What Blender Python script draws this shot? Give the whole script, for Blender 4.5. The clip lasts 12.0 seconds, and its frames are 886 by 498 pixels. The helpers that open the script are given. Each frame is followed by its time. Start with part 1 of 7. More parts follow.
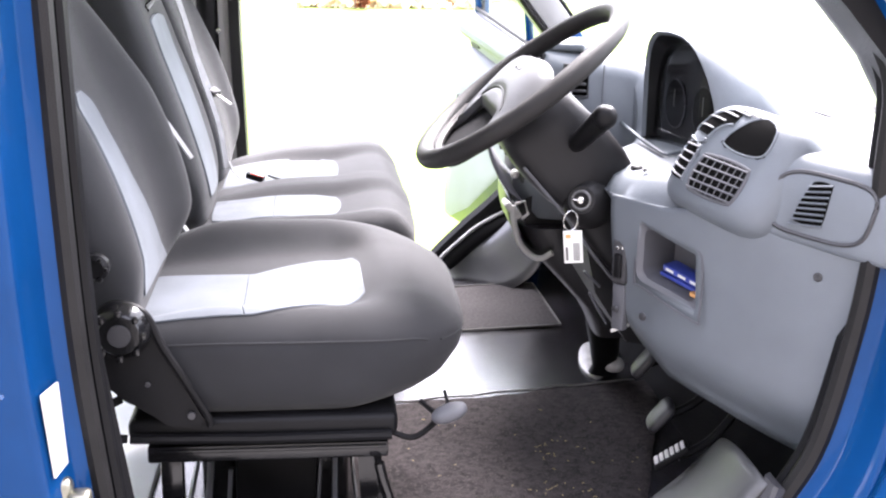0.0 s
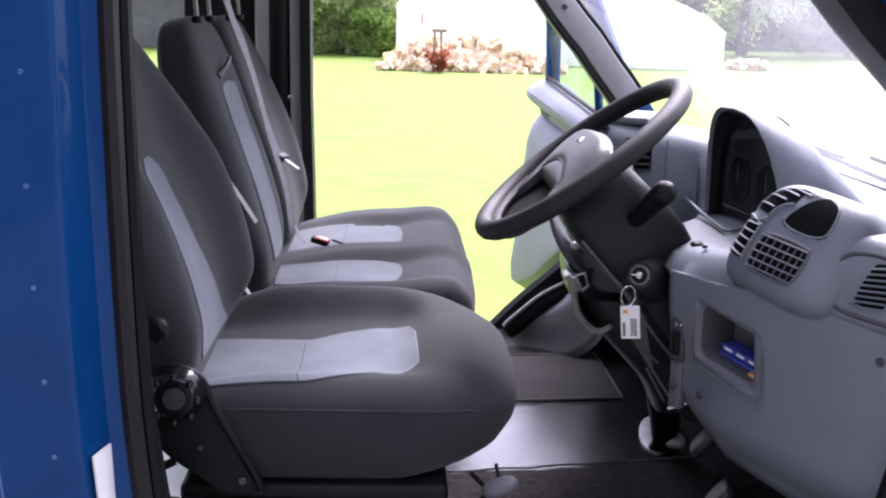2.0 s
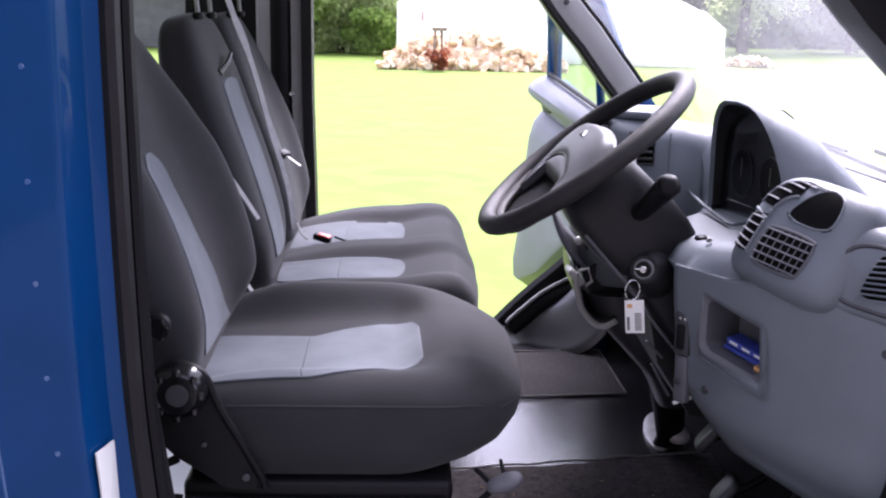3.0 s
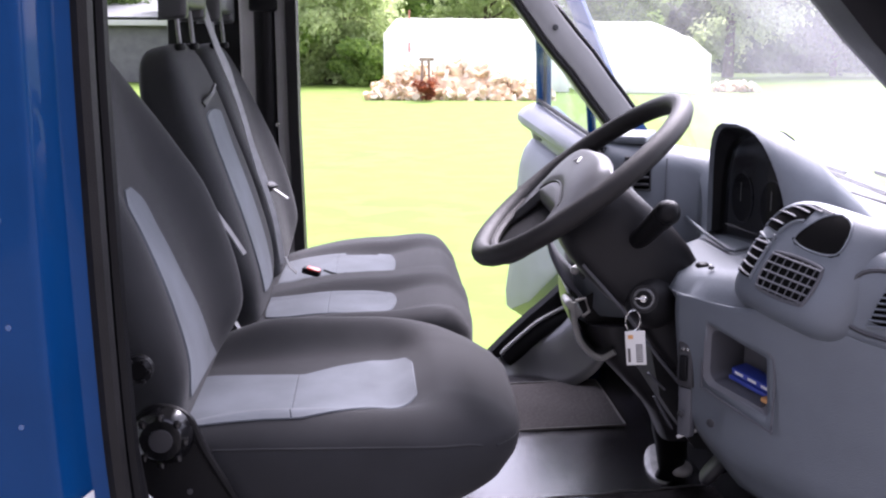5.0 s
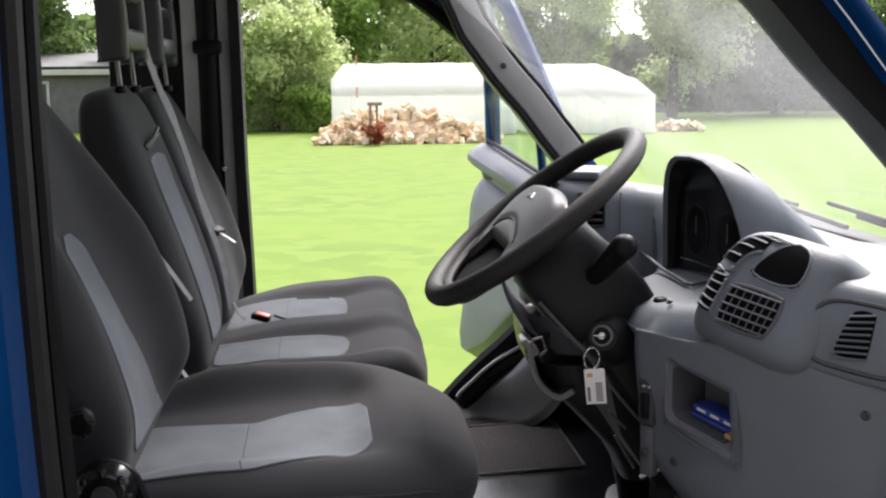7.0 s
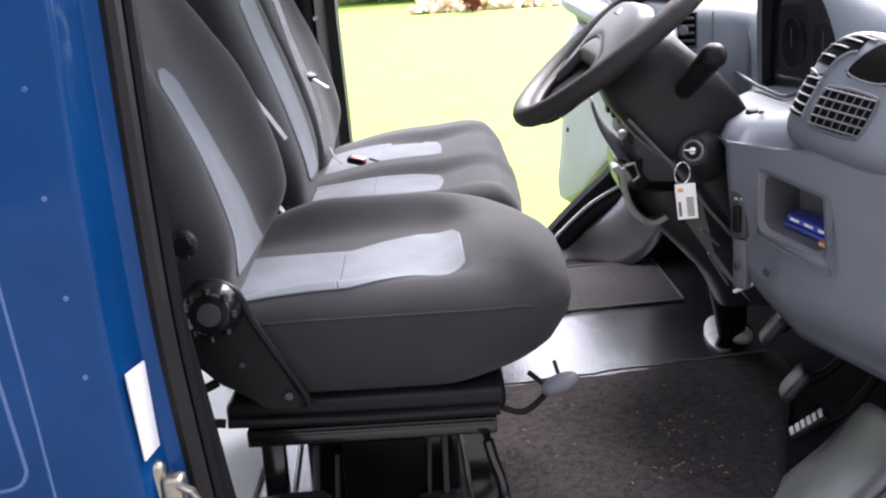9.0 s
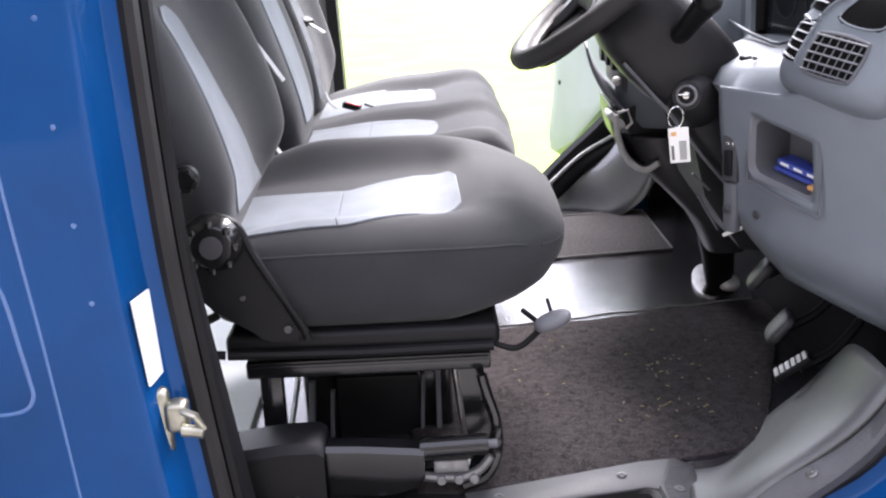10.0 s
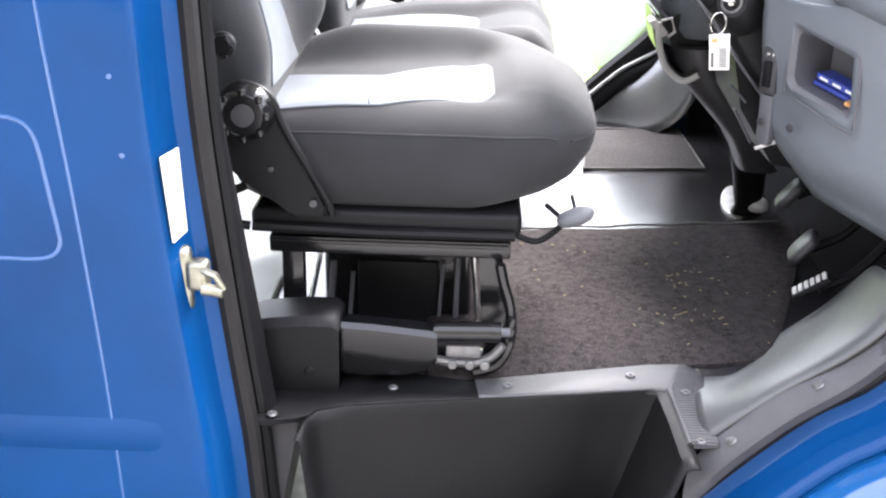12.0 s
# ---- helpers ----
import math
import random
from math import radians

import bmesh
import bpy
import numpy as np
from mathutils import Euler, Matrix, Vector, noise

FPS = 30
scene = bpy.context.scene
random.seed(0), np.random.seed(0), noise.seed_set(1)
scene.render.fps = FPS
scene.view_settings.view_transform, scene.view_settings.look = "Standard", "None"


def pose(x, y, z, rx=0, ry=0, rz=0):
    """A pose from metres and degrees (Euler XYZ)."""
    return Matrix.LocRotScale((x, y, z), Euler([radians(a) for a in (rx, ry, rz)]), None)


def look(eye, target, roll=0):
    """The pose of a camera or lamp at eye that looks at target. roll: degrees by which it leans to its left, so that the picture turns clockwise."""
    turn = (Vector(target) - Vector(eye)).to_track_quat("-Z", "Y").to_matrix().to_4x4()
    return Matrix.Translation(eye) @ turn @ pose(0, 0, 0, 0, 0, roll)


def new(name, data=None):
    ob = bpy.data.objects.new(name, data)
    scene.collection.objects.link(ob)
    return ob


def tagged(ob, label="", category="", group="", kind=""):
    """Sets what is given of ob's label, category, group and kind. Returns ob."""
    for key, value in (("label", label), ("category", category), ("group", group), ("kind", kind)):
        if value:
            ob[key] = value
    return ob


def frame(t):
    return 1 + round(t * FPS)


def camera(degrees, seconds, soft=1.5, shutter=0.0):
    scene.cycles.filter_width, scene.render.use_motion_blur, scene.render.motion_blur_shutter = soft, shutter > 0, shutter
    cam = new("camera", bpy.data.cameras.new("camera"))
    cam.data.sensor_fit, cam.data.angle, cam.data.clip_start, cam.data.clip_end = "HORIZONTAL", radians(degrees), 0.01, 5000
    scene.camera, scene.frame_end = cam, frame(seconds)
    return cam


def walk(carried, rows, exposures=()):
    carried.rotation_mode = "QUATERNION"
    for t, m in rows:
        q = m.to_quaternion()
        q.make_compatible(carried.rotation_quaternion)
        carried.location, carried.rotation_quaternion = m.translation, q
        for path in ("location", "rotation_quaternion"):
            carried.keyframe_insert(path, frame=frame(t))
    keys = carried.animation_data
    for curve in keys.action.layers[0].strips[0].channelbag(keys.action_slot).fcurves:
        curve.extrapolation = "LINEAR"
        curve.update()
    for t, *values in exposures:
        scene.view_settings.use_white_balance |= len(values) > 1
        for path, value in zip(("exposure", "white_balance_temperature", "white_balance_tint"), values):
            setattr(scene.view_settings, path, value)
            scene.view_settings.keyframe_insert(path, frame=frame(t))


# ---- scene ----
cam = camera(43.0, 12.0, soft=2.2)
PATH = [
    (0, (-0.4, -1.293, 1.586), (-0.188, 0.627, 1.066), 1.0),
    (0.5, (-0.387, -1.302, 1.617), (-0.258, 0.641, 1.162), 1.8),
    (1, (-0.372, -1.301, 1.61), (-0.288, 0.654, 1.195), 2.0),
    (1.5, (-0.369, -1.294, 1.603), (-0.289, 0.661, 1.19), 1.8),
    (2, (-0.375, -1.293, 1.601), (-0.292, 0.661, 1.185), 1.6),
    (2.5, (-0.377, -1.292, 1.597), (-0.294, 0.662, 1.179), 1.5),
    (4.5, (-0.38, -1.248, 1.588), (-0.297, 0.706, 1.17), 0.4),
    (5, (-0.378, -1.227, 1.586), (-0.281, 0.737, 1.219), 0.3),
    (5.5, (-0.376, -1.207, 1.589), (-0.264, 0.769, 1.301), 0.1),
    (6, (-0.377, -1.195, 1.589), (-0.242, 0.784, 1.33), 0.0),
    (6.5, (-0.378, -1.188, 1.582), (-0.218, 0.787, 1.308), -0.1),
    (7, (-0.377, -1.184, 1.573), (-0.193, 0.786, 1.282), -0.6),
    (7.5, (-0.372, -1.18, 1.565), (-0.197, 0.782, 1.216), -1.2),
    (7.7, (-0.365, -1.177, 1.553), (-0.244, 0.778, 1.145), -1.6),
    (9.3, (-0.358, -1.217, 1.492), (-0.37, 0.713, 0.968), -3.7),
    (9.5, (-0.363, -1.219, 1.486), (-0.369, 0.706, 0.945), -3.6),
    (10, (-0.375, -1.251, 1.486), (-0.365, 0.663, 0.904), -2.7),
    (10.5, (-0.382, -1.266, 1.475), (-0.378, 0.628, 0.833), -1.5),
    (11, (-0.381, -1.273, 1.464), (-0.398, 0.599, 0.761), -0.5),
    (11.5, (-0.378, -1.27, 1.456), (-0.417, 0.59, 0.723), 0.4),
    (12, (-0.365, -1.276, 1.444), (-0.413, 0.591, 0.728), 1.4),
]
EXPOSURES = [(0.0, 3.74, 6450, 22), (0.5, 3.27, 6300, 26), (1.0, 2.58, 6150, 28), (1.5, 2.24, 6050, 32), (2.5, 2.22, 6000, 33), (4.5, 2.27, 6050, 32), (5.5, 2.22, 6200, 28),
             (6.0, 1.75, 6500, 20), (6.5, 1.53, 6700, 16), (7.0, 1.60, 6650, 17), (7.5, 1.74, 6500, 19), (8.2, 2.08, 6400, 20), (9.3, 3.02, 6350, 22), (10.0, 3.3, 6400, 21), (11.0, 3.72, 6450, 18), (12.0, 4.03, 6500, 16)]
walk(cam, [(t, look(eye, target, roll)) for t, eye, target, roll in PATH], EXPOSURES)

# ---- sky and sun: a bright, thinly clouded summer day ----
SUN_ELEV, SUN_AZ = radians(53), radians(27)   # azimuth measured from +y towards +x
world = bpy.data.worlds.new("sky")
scene.world = world
world.use_nodes = True
wn, wl = world.node_tree.nodes, world.node_tree.links
sky = wn.new("ShaderNodeTexSky")
sky.sky_type, sky.sun_disc, sky.sun_elevation, sky.sun_rotation = "NISHITA", False, SUN_ELEV, SUN_AZ
pale = wn.new("ShaderNodeHueSaturation")
pale.inputs["Saturation"].default_value = 0.3
wl.new(sky.outputs[0], pale.inputs["Color"])
wl.new(pale.outputs[0], wn["Background"].inputs["Color"])
wn["Background"].inputs["Strength"].default_value = 0.15
sun = new("sun", bpy.data.lights.new("sun", "SUN"))
sun.data.energy, sun.data.angle, sun.data.color = 3.0, radians(40), (1.0, 0.98, 0.95)
sun.matrix_world = look((math.sin(SUN_AZ) * math.cos(SUN_ELEV) * 30, math.cos(SUN_AZ) * math.cos(SUN_ELEV) * 30, math.sin(SUN_ELEV) * 30), (0, 0, 0))


# ---- materials ----
def material(name, color, rough=0.6, metal=0.0, vary=0.25, scale=6.0, grain=0.0, grain_scale=300.0, coat=0.0, spec=0.5, spots=None, sheen=0.0):
    """A surface with large-scale tone variation, a fine grain bump and optional spots of a second colour."""
    m = bpy.data.materials.new(name)
    m.use_nodes = True
    n, l = m.node_tree.nodes, m.node_tree.links
    b = n["Principled BSDF"]
    b.inputs["Metallic"].default_value = metal
    b.inputs["Coat Weight"].default_value, b.inputs["Coat Roughness"].default_value = coat, 0.06
    b.inputs["Specular IOR Level"].default_value = spec
    b.inputs["Sheen Weight"].default_value = sheen
    tc = n.new("ShaderNodeTexCoord")
    big = n.new("ShaderNodeTexNoise")
    big.inputs["Scale"].default_value, big.inputs["Detail"].default_value = scale, 6
    l.new(tc.outputs["Object"], big.inputs["Vector"])
    ramp = n.new("ShaderNodeValToRGB")
    e = ramp.color_ramp.elements
    e[0].position, e[1].position = 0.3, 0.7
    e[0].color = (*[c * (1 - vary) for c in color], 1)
    e[1].color = (*[min(1, c * (1 + vary)) for c in color], 1)
    l.new(big.outputs["Fac"], ramp.inputs["Fac"])
    col = ramp.outputs["Color"]
    fine = n.new("ShaderNodeTexNoise")
    fine.inputs["Scale"].default_value, fine.inputs["Detail"].default_value = grain_scale, 3
    l.new(tc.outputs["Object"], fine.inputs["Vector"])
    if spots:
        mix = n.new("ShaderNodeMix")
        mix.data_type = "RGBA"
        r2 = n.new("ShaderNodeValToRGB")
        r2.color_ramp.elements[0].position, r2.color_ramp.elements[1].position = spots[1], spots[1] + 0.08
        sp = n.new("ShaderNodeTexNoise")
        sp.inputs["Scale"].default_value, sp.inputs["Detail"].default_value = spots[2], 4
        l.new(tc.outputs["Object"], sp.inputs["Vector"])
        l.new(sp.outputs["Fac"], r2.inputs["Fac"])
        l.new(r2.outputs["Color"], mix.inputs["Factor"])
        l.new(col, mix.inputs["A"])
        mix.inputs["B"].default_value = (*spots[0], 1)
        col = mix.outputs["Result"]
    l.new(col, b.inputs["Base Color"])
    rr = n.new("ShaderNodeMapRange")
    rr.inputs["To Min"].default_value, rr.inputs["To Max"].default_value = max(0.02, rough - 0.08), min(1, rough + 0.08)
    l.new(big.outputs["Fac"], rr.inputs["Value"])
    l.new(rr.outputs[0], b.inputs["Roughness"])
    if grain:
        bump = n.new("ShaderNodeBump")
        bump.inputs["Strength"].default_value, bump.inputs["Distance"].default_value = min(1.0, grain), 0.0015
        l.new(fine.outputs["Fac"], bump.inputs["Height"])
        l.new(bump.outputs[0], b.inputs["Normal"])
    return m


def woven(name, color, scale=900.0, vary=0.15):
    """Seat cloth: a fine woven relief with slight tone variation and sheen."""
    m = material(name, color, 0.85, vary=vary, scale=9, grain=0.35, grain_scale=scale, spec=0.14, sheen=0.10)
    return m


def glass(name, tint=(1, 1, 1), dust=0.05, most=0.55):
    """Clear pane with Fresnel gloss and a thin film of dust."""
    m = bpy.data.materials.new(name)
    m.use_nodes = True
    n, l = m.node_tree.nodes, m.node_tree.links
    out = n["Material Output"]
    n.remove(n["Principled BSDF"])
    clear, gloss, film = n.new("ShaderNodeBsdfTransparent"), n.new("ShaderNodeBsdfGlossy"), n.new("ShaderNodeBsdfTranslucent")
    clear.inputs["Color"].default_value = (*tint, 1)
    gloss.inputs["Roughness"].default_value = 0.02
    film.inputs["Color"].default_value = (0.7, 0.7, 0.7, 1)
    lw, fr = n.new("ShaderNodeLayerWeight"), n.new("ShaderNodeMapRange")
    pw = n.new("ShaderNodeMath")
    pw.operation = "POWER"
    pw.inputs[1].default_value = 5.0
    lw.inputs["Blend"].default_value = 0.5
    l.new(lw.outputs["Facing"], pw.inputs[0])
    l.new(pw.outputs[0], fr.inputs["Value"])
    fr.inputs["To Min"].default_value, fr.inputs["To Max"].default_value = 0.04, most
    a, c = n.new("ShaderNodeMixShader"), n.new("ShaderNodeMixShader")
    tc, no, mr = n.new("ShaderNodeTexCoord"), n.new("ShaderNodeTexNoise"), n.new("ShaderNodeMapRange")
    no.inputs["Scale"].default_value, no.inputs["Detail"].default_value = 2.0, 3
    l.new(tc.outputs["Object"], no.inputs["Vector"])
    mr.inputs["From Min"].default_value, mr.inputs["From Max"].default_value = 0.35, 0.75
    mr.inputs["To Min"].default_value, mr.inputs["To Max"].default_value = dust * 0.3, dust * 2.0
    l.new(no.outputs["Fac"], mr.inputs["Value"])
    l.new(mr.outputs[0], a.inputs["Fac"])
    l.new(clear.outputs[0], a.inputs[1])
    l.new(film.outputs[0], a.inputs[2])
    l.new(fr.outputs[0], c.inputs["Fac"])
    l.new(a.outputs[0], c.inputs[1])
    l.new(gloss.outputs[0], c.inputs[2])
    l.new(c.outputs[0], out.inputs["Surface"])
    return m


def foliage(name, dark, light):
    """Leaves that differ clump by clump and let some light through."""
    m = bpy.data.materials.new(name)
    m.use_nodes = True
    n, l = m.node_tree.nodes, m.node_tree.links
    b = n["Principled BSDF"]
    geo, ramp, tc, no = n.new("ShaderNodeNewGeometry"), n.new("ShaderNodeValToRGB"), n.new("ShaderNodeTexCoord"), n.new("ShaderNodeTexNoise")
    no.inputs["Scale"].default_value = 0.6
    l.new(tc.outputs["Object"], no.inputs["Vector"])
    add = n.new("ShaderNodeMath")
    add.operation = "MULTIPLY_ADD"
    add.inputs[1].default_value = 0.5
    l.new(geo.outputs["Random Per Island"], add.inputs[0])
    half = n.new("ShaderNodeMath")
    half.operation = "MULTIPLY"
    half.inputs[1].default_value = 0.5
    l.new(no.outputs["Fac"], half.inputs[0])
    l.new(half.outputs[0], add.inputs[2])
    e = ramp.color_ramp.elements
    e[0].position, e[0].color = 0.15, (*dark, 1)
    e[1].position, e[1].color = 0.85, (*light, 1)
    l.new(add.outputs[0], ramp.inputs["Fac"])
    l.new(ramp.outputs[0], b.inputs["Base Color"])
    b.inputs["Roughness"].default_value = 0.65
    b.inputs["Specular IOR Level"].default_value = 0.25
    tr, mix = n.new("ShaderNodeBsdfTranslucent"), n.new("ShaderNodeMixShader")
    through_leaf = n.new("ShaderNodeHueSaturation")
    through_leaf.inputs["Value"].default_value, through_leaf.inputs["Saturation"].default_value = 1.7, 1.05
    l.new(ramp.outputs[0], through_leaf.inputs["Color"])
    l.new(through_leaf.outputs[0], tr.inputs["Color"])
    mix.inputs["Fac"].default_value = 0.55
    l.new(b.outputs[0], mix.inputs[1])
    l.new(tr.outputs[0], mix.inputs[2])
    l.new(mix.outputs[0], n["Material Output"].inputs["Surface"])
    return m


CLOTH = woven("dark_cloth", (0.0255, 0.0262, 0.0280))
PALE_CLOTH = woven("pale_cloth", (0.126, 0.139, 0.153), 700, 0.22)
PAINT = material("blue_paint", (0.0006, 0.0355, 0.128), 0.4, vary=0.22, scale=3.5, coat=0.28, spec=0.04)
# lighter, glossier copy of the blue paint: skylight put into the colour
LIT_PAINT = material("blue_paint_lit", (0.003, 0.060, 0.200), 0.15, vary=0.06, scale=3, coat=1.0, spec=0.5)
GREY = material("grey_plastic", (0.113, 0.128, 0.144), 0.5, vary=0.10, scale=9, grain=0.4, grain_scale=600)
MID_GREY = material("mid_grey_plastic", (0.085, 0.087, 0.097), 0.58, vary=0.1, scale=7, grain=0.25, grain_scale=900)
BLACK = material("black_plastic", (0.0065, 0.0065, 0.0072), 0.42, vary=0.2, scale=9, grain=0.2, grain_scale=700, spec=0.15)
STEP_GREY = material("step_plastic", (0.042, 0.042, 0.0455), 0.5, vary=0.18, scale=22, grain=0.6, grain_scale=450)
HUB_GREY = material("hub_plastic", (0.042, 0.042, 0.045), 0.46, spec=0.35, vary=0.1, scale=9, grain=0.2, grain_scale=900)
DULL_STEEL = material("dull_steel", (0.55, 0.54, 0.52), 0.5, metal=0.25, vary=0.25, scale=40, grain=0.2)
DARK_GREY = material("charcoal_plastic", (0.032, 0.032, 0.035), 0.4, vary=0.15, scale=9, grain=0.2, grain_scale=800)
WHEEL_SKIN = material("wheel_skin", (0.012, 0.0112, 0.011), 0.55, spec=0.3, vary=0.2, scale=14, grain=0.4, grain_scale=1100)
SHROUD = material("shroud_plastic", (0.0125, 0.0125, 0.0135), 0.42, vary=0.2, scale=9, grain=0.2, grain_scale=700, spec=0.2)
ARCH_GLOSS = material("glossy_arch_plastic", (0.075, 0.075, 0.078), 0.20, spec=1.0, coat=0.5, vary=0.03, scale=3, grain=0.15, grain_scale=700)
ARCH_GREY = material("arch_plastic", (0.062, 0.063, 0.064), 0.40, vary=0.12, scale=9, grain=0.2, grain_scale=700)
WELL_BLACK = material("well_plastic", (0.0055, 0.0055, 0.0058), 0.45, spec=0.2, vary=0.2, scale=12, grain=0.45, grain_scale=500)
SOUND_MAT = material("sound_mat", (0.010, 0.010, 0.011), 0.95, vary=0.3, scale=20, grain=0.6, grain_scale=200, spec=0.08)
SCREW_STEEL = material("screw_steel", (0.15, 0.15, 0.15), 0.38, metal=0.6, vary=0.25, scale=60, grain=0.2)
FRAME = material("black_painted_steel", (0.006, 0.006, 0.0066), 0.17, vary=0.2, scale=12, grain=0.1, grain_scale=200)
RUBBER = material("rubber_seal", (0.0095, 0.009, 0.009), 0.55, spec=0.25, vary=0.25, scale=15, grain=0.3, grain_scale=500)
RUBBER_FLOOR = material("rubber_floor", (0.018, 0.017, 0.019), 0.22, spec=0.68, vary=0.35, scale=4, grain=0.5, grain_scale=160, spots=((0.06, 0.055, 0.05), 0.62, 12))
CARPET = material("carpet", (0.030, 0.026, 0.0265), 0.95, vary=0.55, scale=70, grain=1.0, grain_scale=420, spec=0.1, spots=((0.058, 0.050, 0.048), 0.55, 260))
MAT_CLOTH = material("mat_cloth", (0.04, 0.037, 0.037), 0.95, vary=0.4, scale=150, grain=1.0, grain_scale=500, spec=0.1)
BINDING = material("mat_binding", (0.10, 0.095, 0.09), 0.8, vary=0.2, scale=60, grain=0.5)
CHROME = material("chrome", (0.62, 0.62, 0.6), 0.22, metal=1.0, vary=0.15, scale=30)
LIP_GREY = material("pale_lip_plastic", (0.42, 0.42, 0.41), 0.4, vary=0.1, scale=9, grain=0.2, grain_scale=700)
ZINC = material("zinc_plate", (0.30, 0.29, 0.235), 0.35, metal=0.9, vary=0.25, scale=40, grain=0.2)
STRAP = material("belt_webbing", (0.28, 0.28, 0.285), 0.55, vary=0.15, scale=60, grain=0.5, grain_scale=1200)
RED = material("red_plastic", (0.55, 0.03, 0.02), 0.4, vary=0.1)
WHITE_CARD = material("white_card", (0.66, 0.66, 0.63), 0.5, vary=0.05)
INK = material("ink", (0.03, 0.03, 0.035), 0.6, vary=0.1)
BLUE_CARD = material("blue_card", (0.03, 0.05, 0.27), 0.4, vary=0.15, scale=40)
TAN_CARD = material("tan_card", (0.55, 0.28, 0.10), 0.5, vary=0.15, scale=40)
GAUGE_GLASS = glass("gauge_lens", (0.55, 0.55, 0.57), 0.20, 0.6)
STRAW = material("dry_grass", (0.26, 0.20, 0.09), 0.8, vary=0.3, scale=50)
GRAVEL = material("gravel", (0.16, 0.156, 0.15), 0.9, vary=0.3, scale=30, grain=1.0, grain_scale=80)
SCREEN_GLASS = glass("screen_glass", (0.93, 0.96, 0.94), 0.085, 0.4)
DOOR_GLASS = glass("door_glass", (0.86, 0.91, 0.89), 0.012, 0.2)
LINING = material("pale_lining", (0.80, 0.83, 0.85), 0.5, vary=0.1, scale=4, grain=0.1)
HEADLINER = material("headliner", (0.35, 0.34, 0.33), 0.9, vary=0.08, scale=10, grain=0.4)
DOOR_CARD = material("door_card_plastic", (0.195, 0.203, 0.225), 0.55, vary=0.08, scale=6, grain=0.3, grain_scale=700)
TRIM = material("pillar_trim", (0.30, 0.295, 0.29), 0.7, vary=0.1, scale=8, grain=0.3, grain_scale=800)
LAWN = material("lawn", (0.116, 0.184, 0.029), 0.8, vary=0.14, scale=0.6, grain=1.0, grain_scale=60, spec=0.1, sheen=0.008, spots=((0.134, 0.200, 0.035), 0.47, 2.0))
CANVAS = material("white_canvas", (0.90, 0.90, 0.89), 0.75, vary=0.05, scale=1.2)
nt = CANVAS.node_tree
tl, mx = nt.nodes.new("ShaderNodeBsdfTranslucent"), nt.nodes.new("ShaderNodeMixShader")
tl.inputs["Color"].default_value, mx.inputs["Fac"].default_value = (0.97, 0.97, 0.96, 1), 0.74
nt.links.new(nt.nodes["Principled BSDF"].outputs[0], mx.inputs[1])
nt.links.new(tl.outputs[0], mx.inputs[2])
nt.links.new(mx.outputs[0], nt.nodes["Material Output"].inputs["Surface"])
# near-black that stands for the shade inside vents and recesses
VENT_SHADE = material("vent_shade", (0.004, 0.004, 0.004), 0.9, vary=0.1, spec=0.05)
LOG = material("split_log", (0.58, 0.41, 0.26), 0.85, vary=0.5, scale=3, grain=0.5, grain_scale=40)
LOG_END = material("log_end", (0.74, 0.62, 0.48), 0.85, vary=0.3, scale=5, grain=0.4, grain_scale=40)
BARK = material("bark", (0.09, 0.07, 0.05), 0.9, vary=0.4, scale=6, grain=1.0, grain_scale=30)
LEAF = foliage("leaf_green", (0.10, 0.17, 0.045), (0.32, 0.42, 0.12))
LEAF_LIGHT = foliage("leaf_light", (0.24, 0.30, 0.14), (0.46, 0.52, 0.27))
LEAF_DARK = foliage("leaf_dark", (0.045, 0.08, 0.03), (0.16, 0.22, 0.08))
RED_LEAF = foliage("leaf_red", (0.10, 0.03, 0.015), (0.28, 0.09, 0.05))
WALL_PALE = material("pale_render", (0.42, 0.42, 0.40), 0.85, vary=0.1, scale=2)
WALL_DARK = material("dark_boarding", (0.10, 0.10, 0.10), 0.8, vary=0.2, scale=3)
WALL_UNSEEN = material("unseen_wall_render", (0.12, 0.115, 0.108), 0.9, vary=0.12, scale=1.5, grain=0.6, grain_scale=60)
ROOF_GREY = material("roof_felt", (0.17, 0.175, 0.17), 0.85, vary=0.15, scale=3)
STAKE_WOOD = material("weathered_wood", (0.24, 0.17, 0.13), 0.9, vary=0.3, scale=8, grain=0.6, grain_scale=60)
ROD_RED = material("red_band_paint", (0.46, 0.15, 0.13), 0.5, vary=0.1)


# ---- building blocks ----
OFF = {}


def thing(name, loc, label, category, group="", kind=""):
    ob = new(name)
    ob.location = loc
    ob.empty_display_size = 0.05
    OFF[ob] = Vector(loc)
    return tagged(ob, label, category, group, kind)


def solid(name, bm, mat, label="", category="", kind="", smooth=True, base=None):
    """A top-level mesh of its own, with its origin at base."""
    base = Vector(base) if base is not None else Vector((0, 0, 0))
    for v in bm.verts:
        v.co -= base
    me = bpy.data.meshes.new(name)
    finish(bm, me, mat, smooth)
    ob = new(name, me)
    ob.location = base
    OFF[ob] = base
    return tagged(ob, label, category, "", kind)


def finish(bm, me, mat, smooth):
    bmesh.ops.recalc_face_normals(bm, faces=bm.faces)
    for f in bm.faces:
        f.smooth = smooth
    for e in bm.edges:
        if len(e.link_faces) == 2 and e.calc_face_angle(0) > radians(38):
            e.smooth = False
    bm.to_mesh(me)
    bm.free()
    for m in (mat if isinstance(mat, (list, tuple)) else [mat]):
        me.materials.append(m)


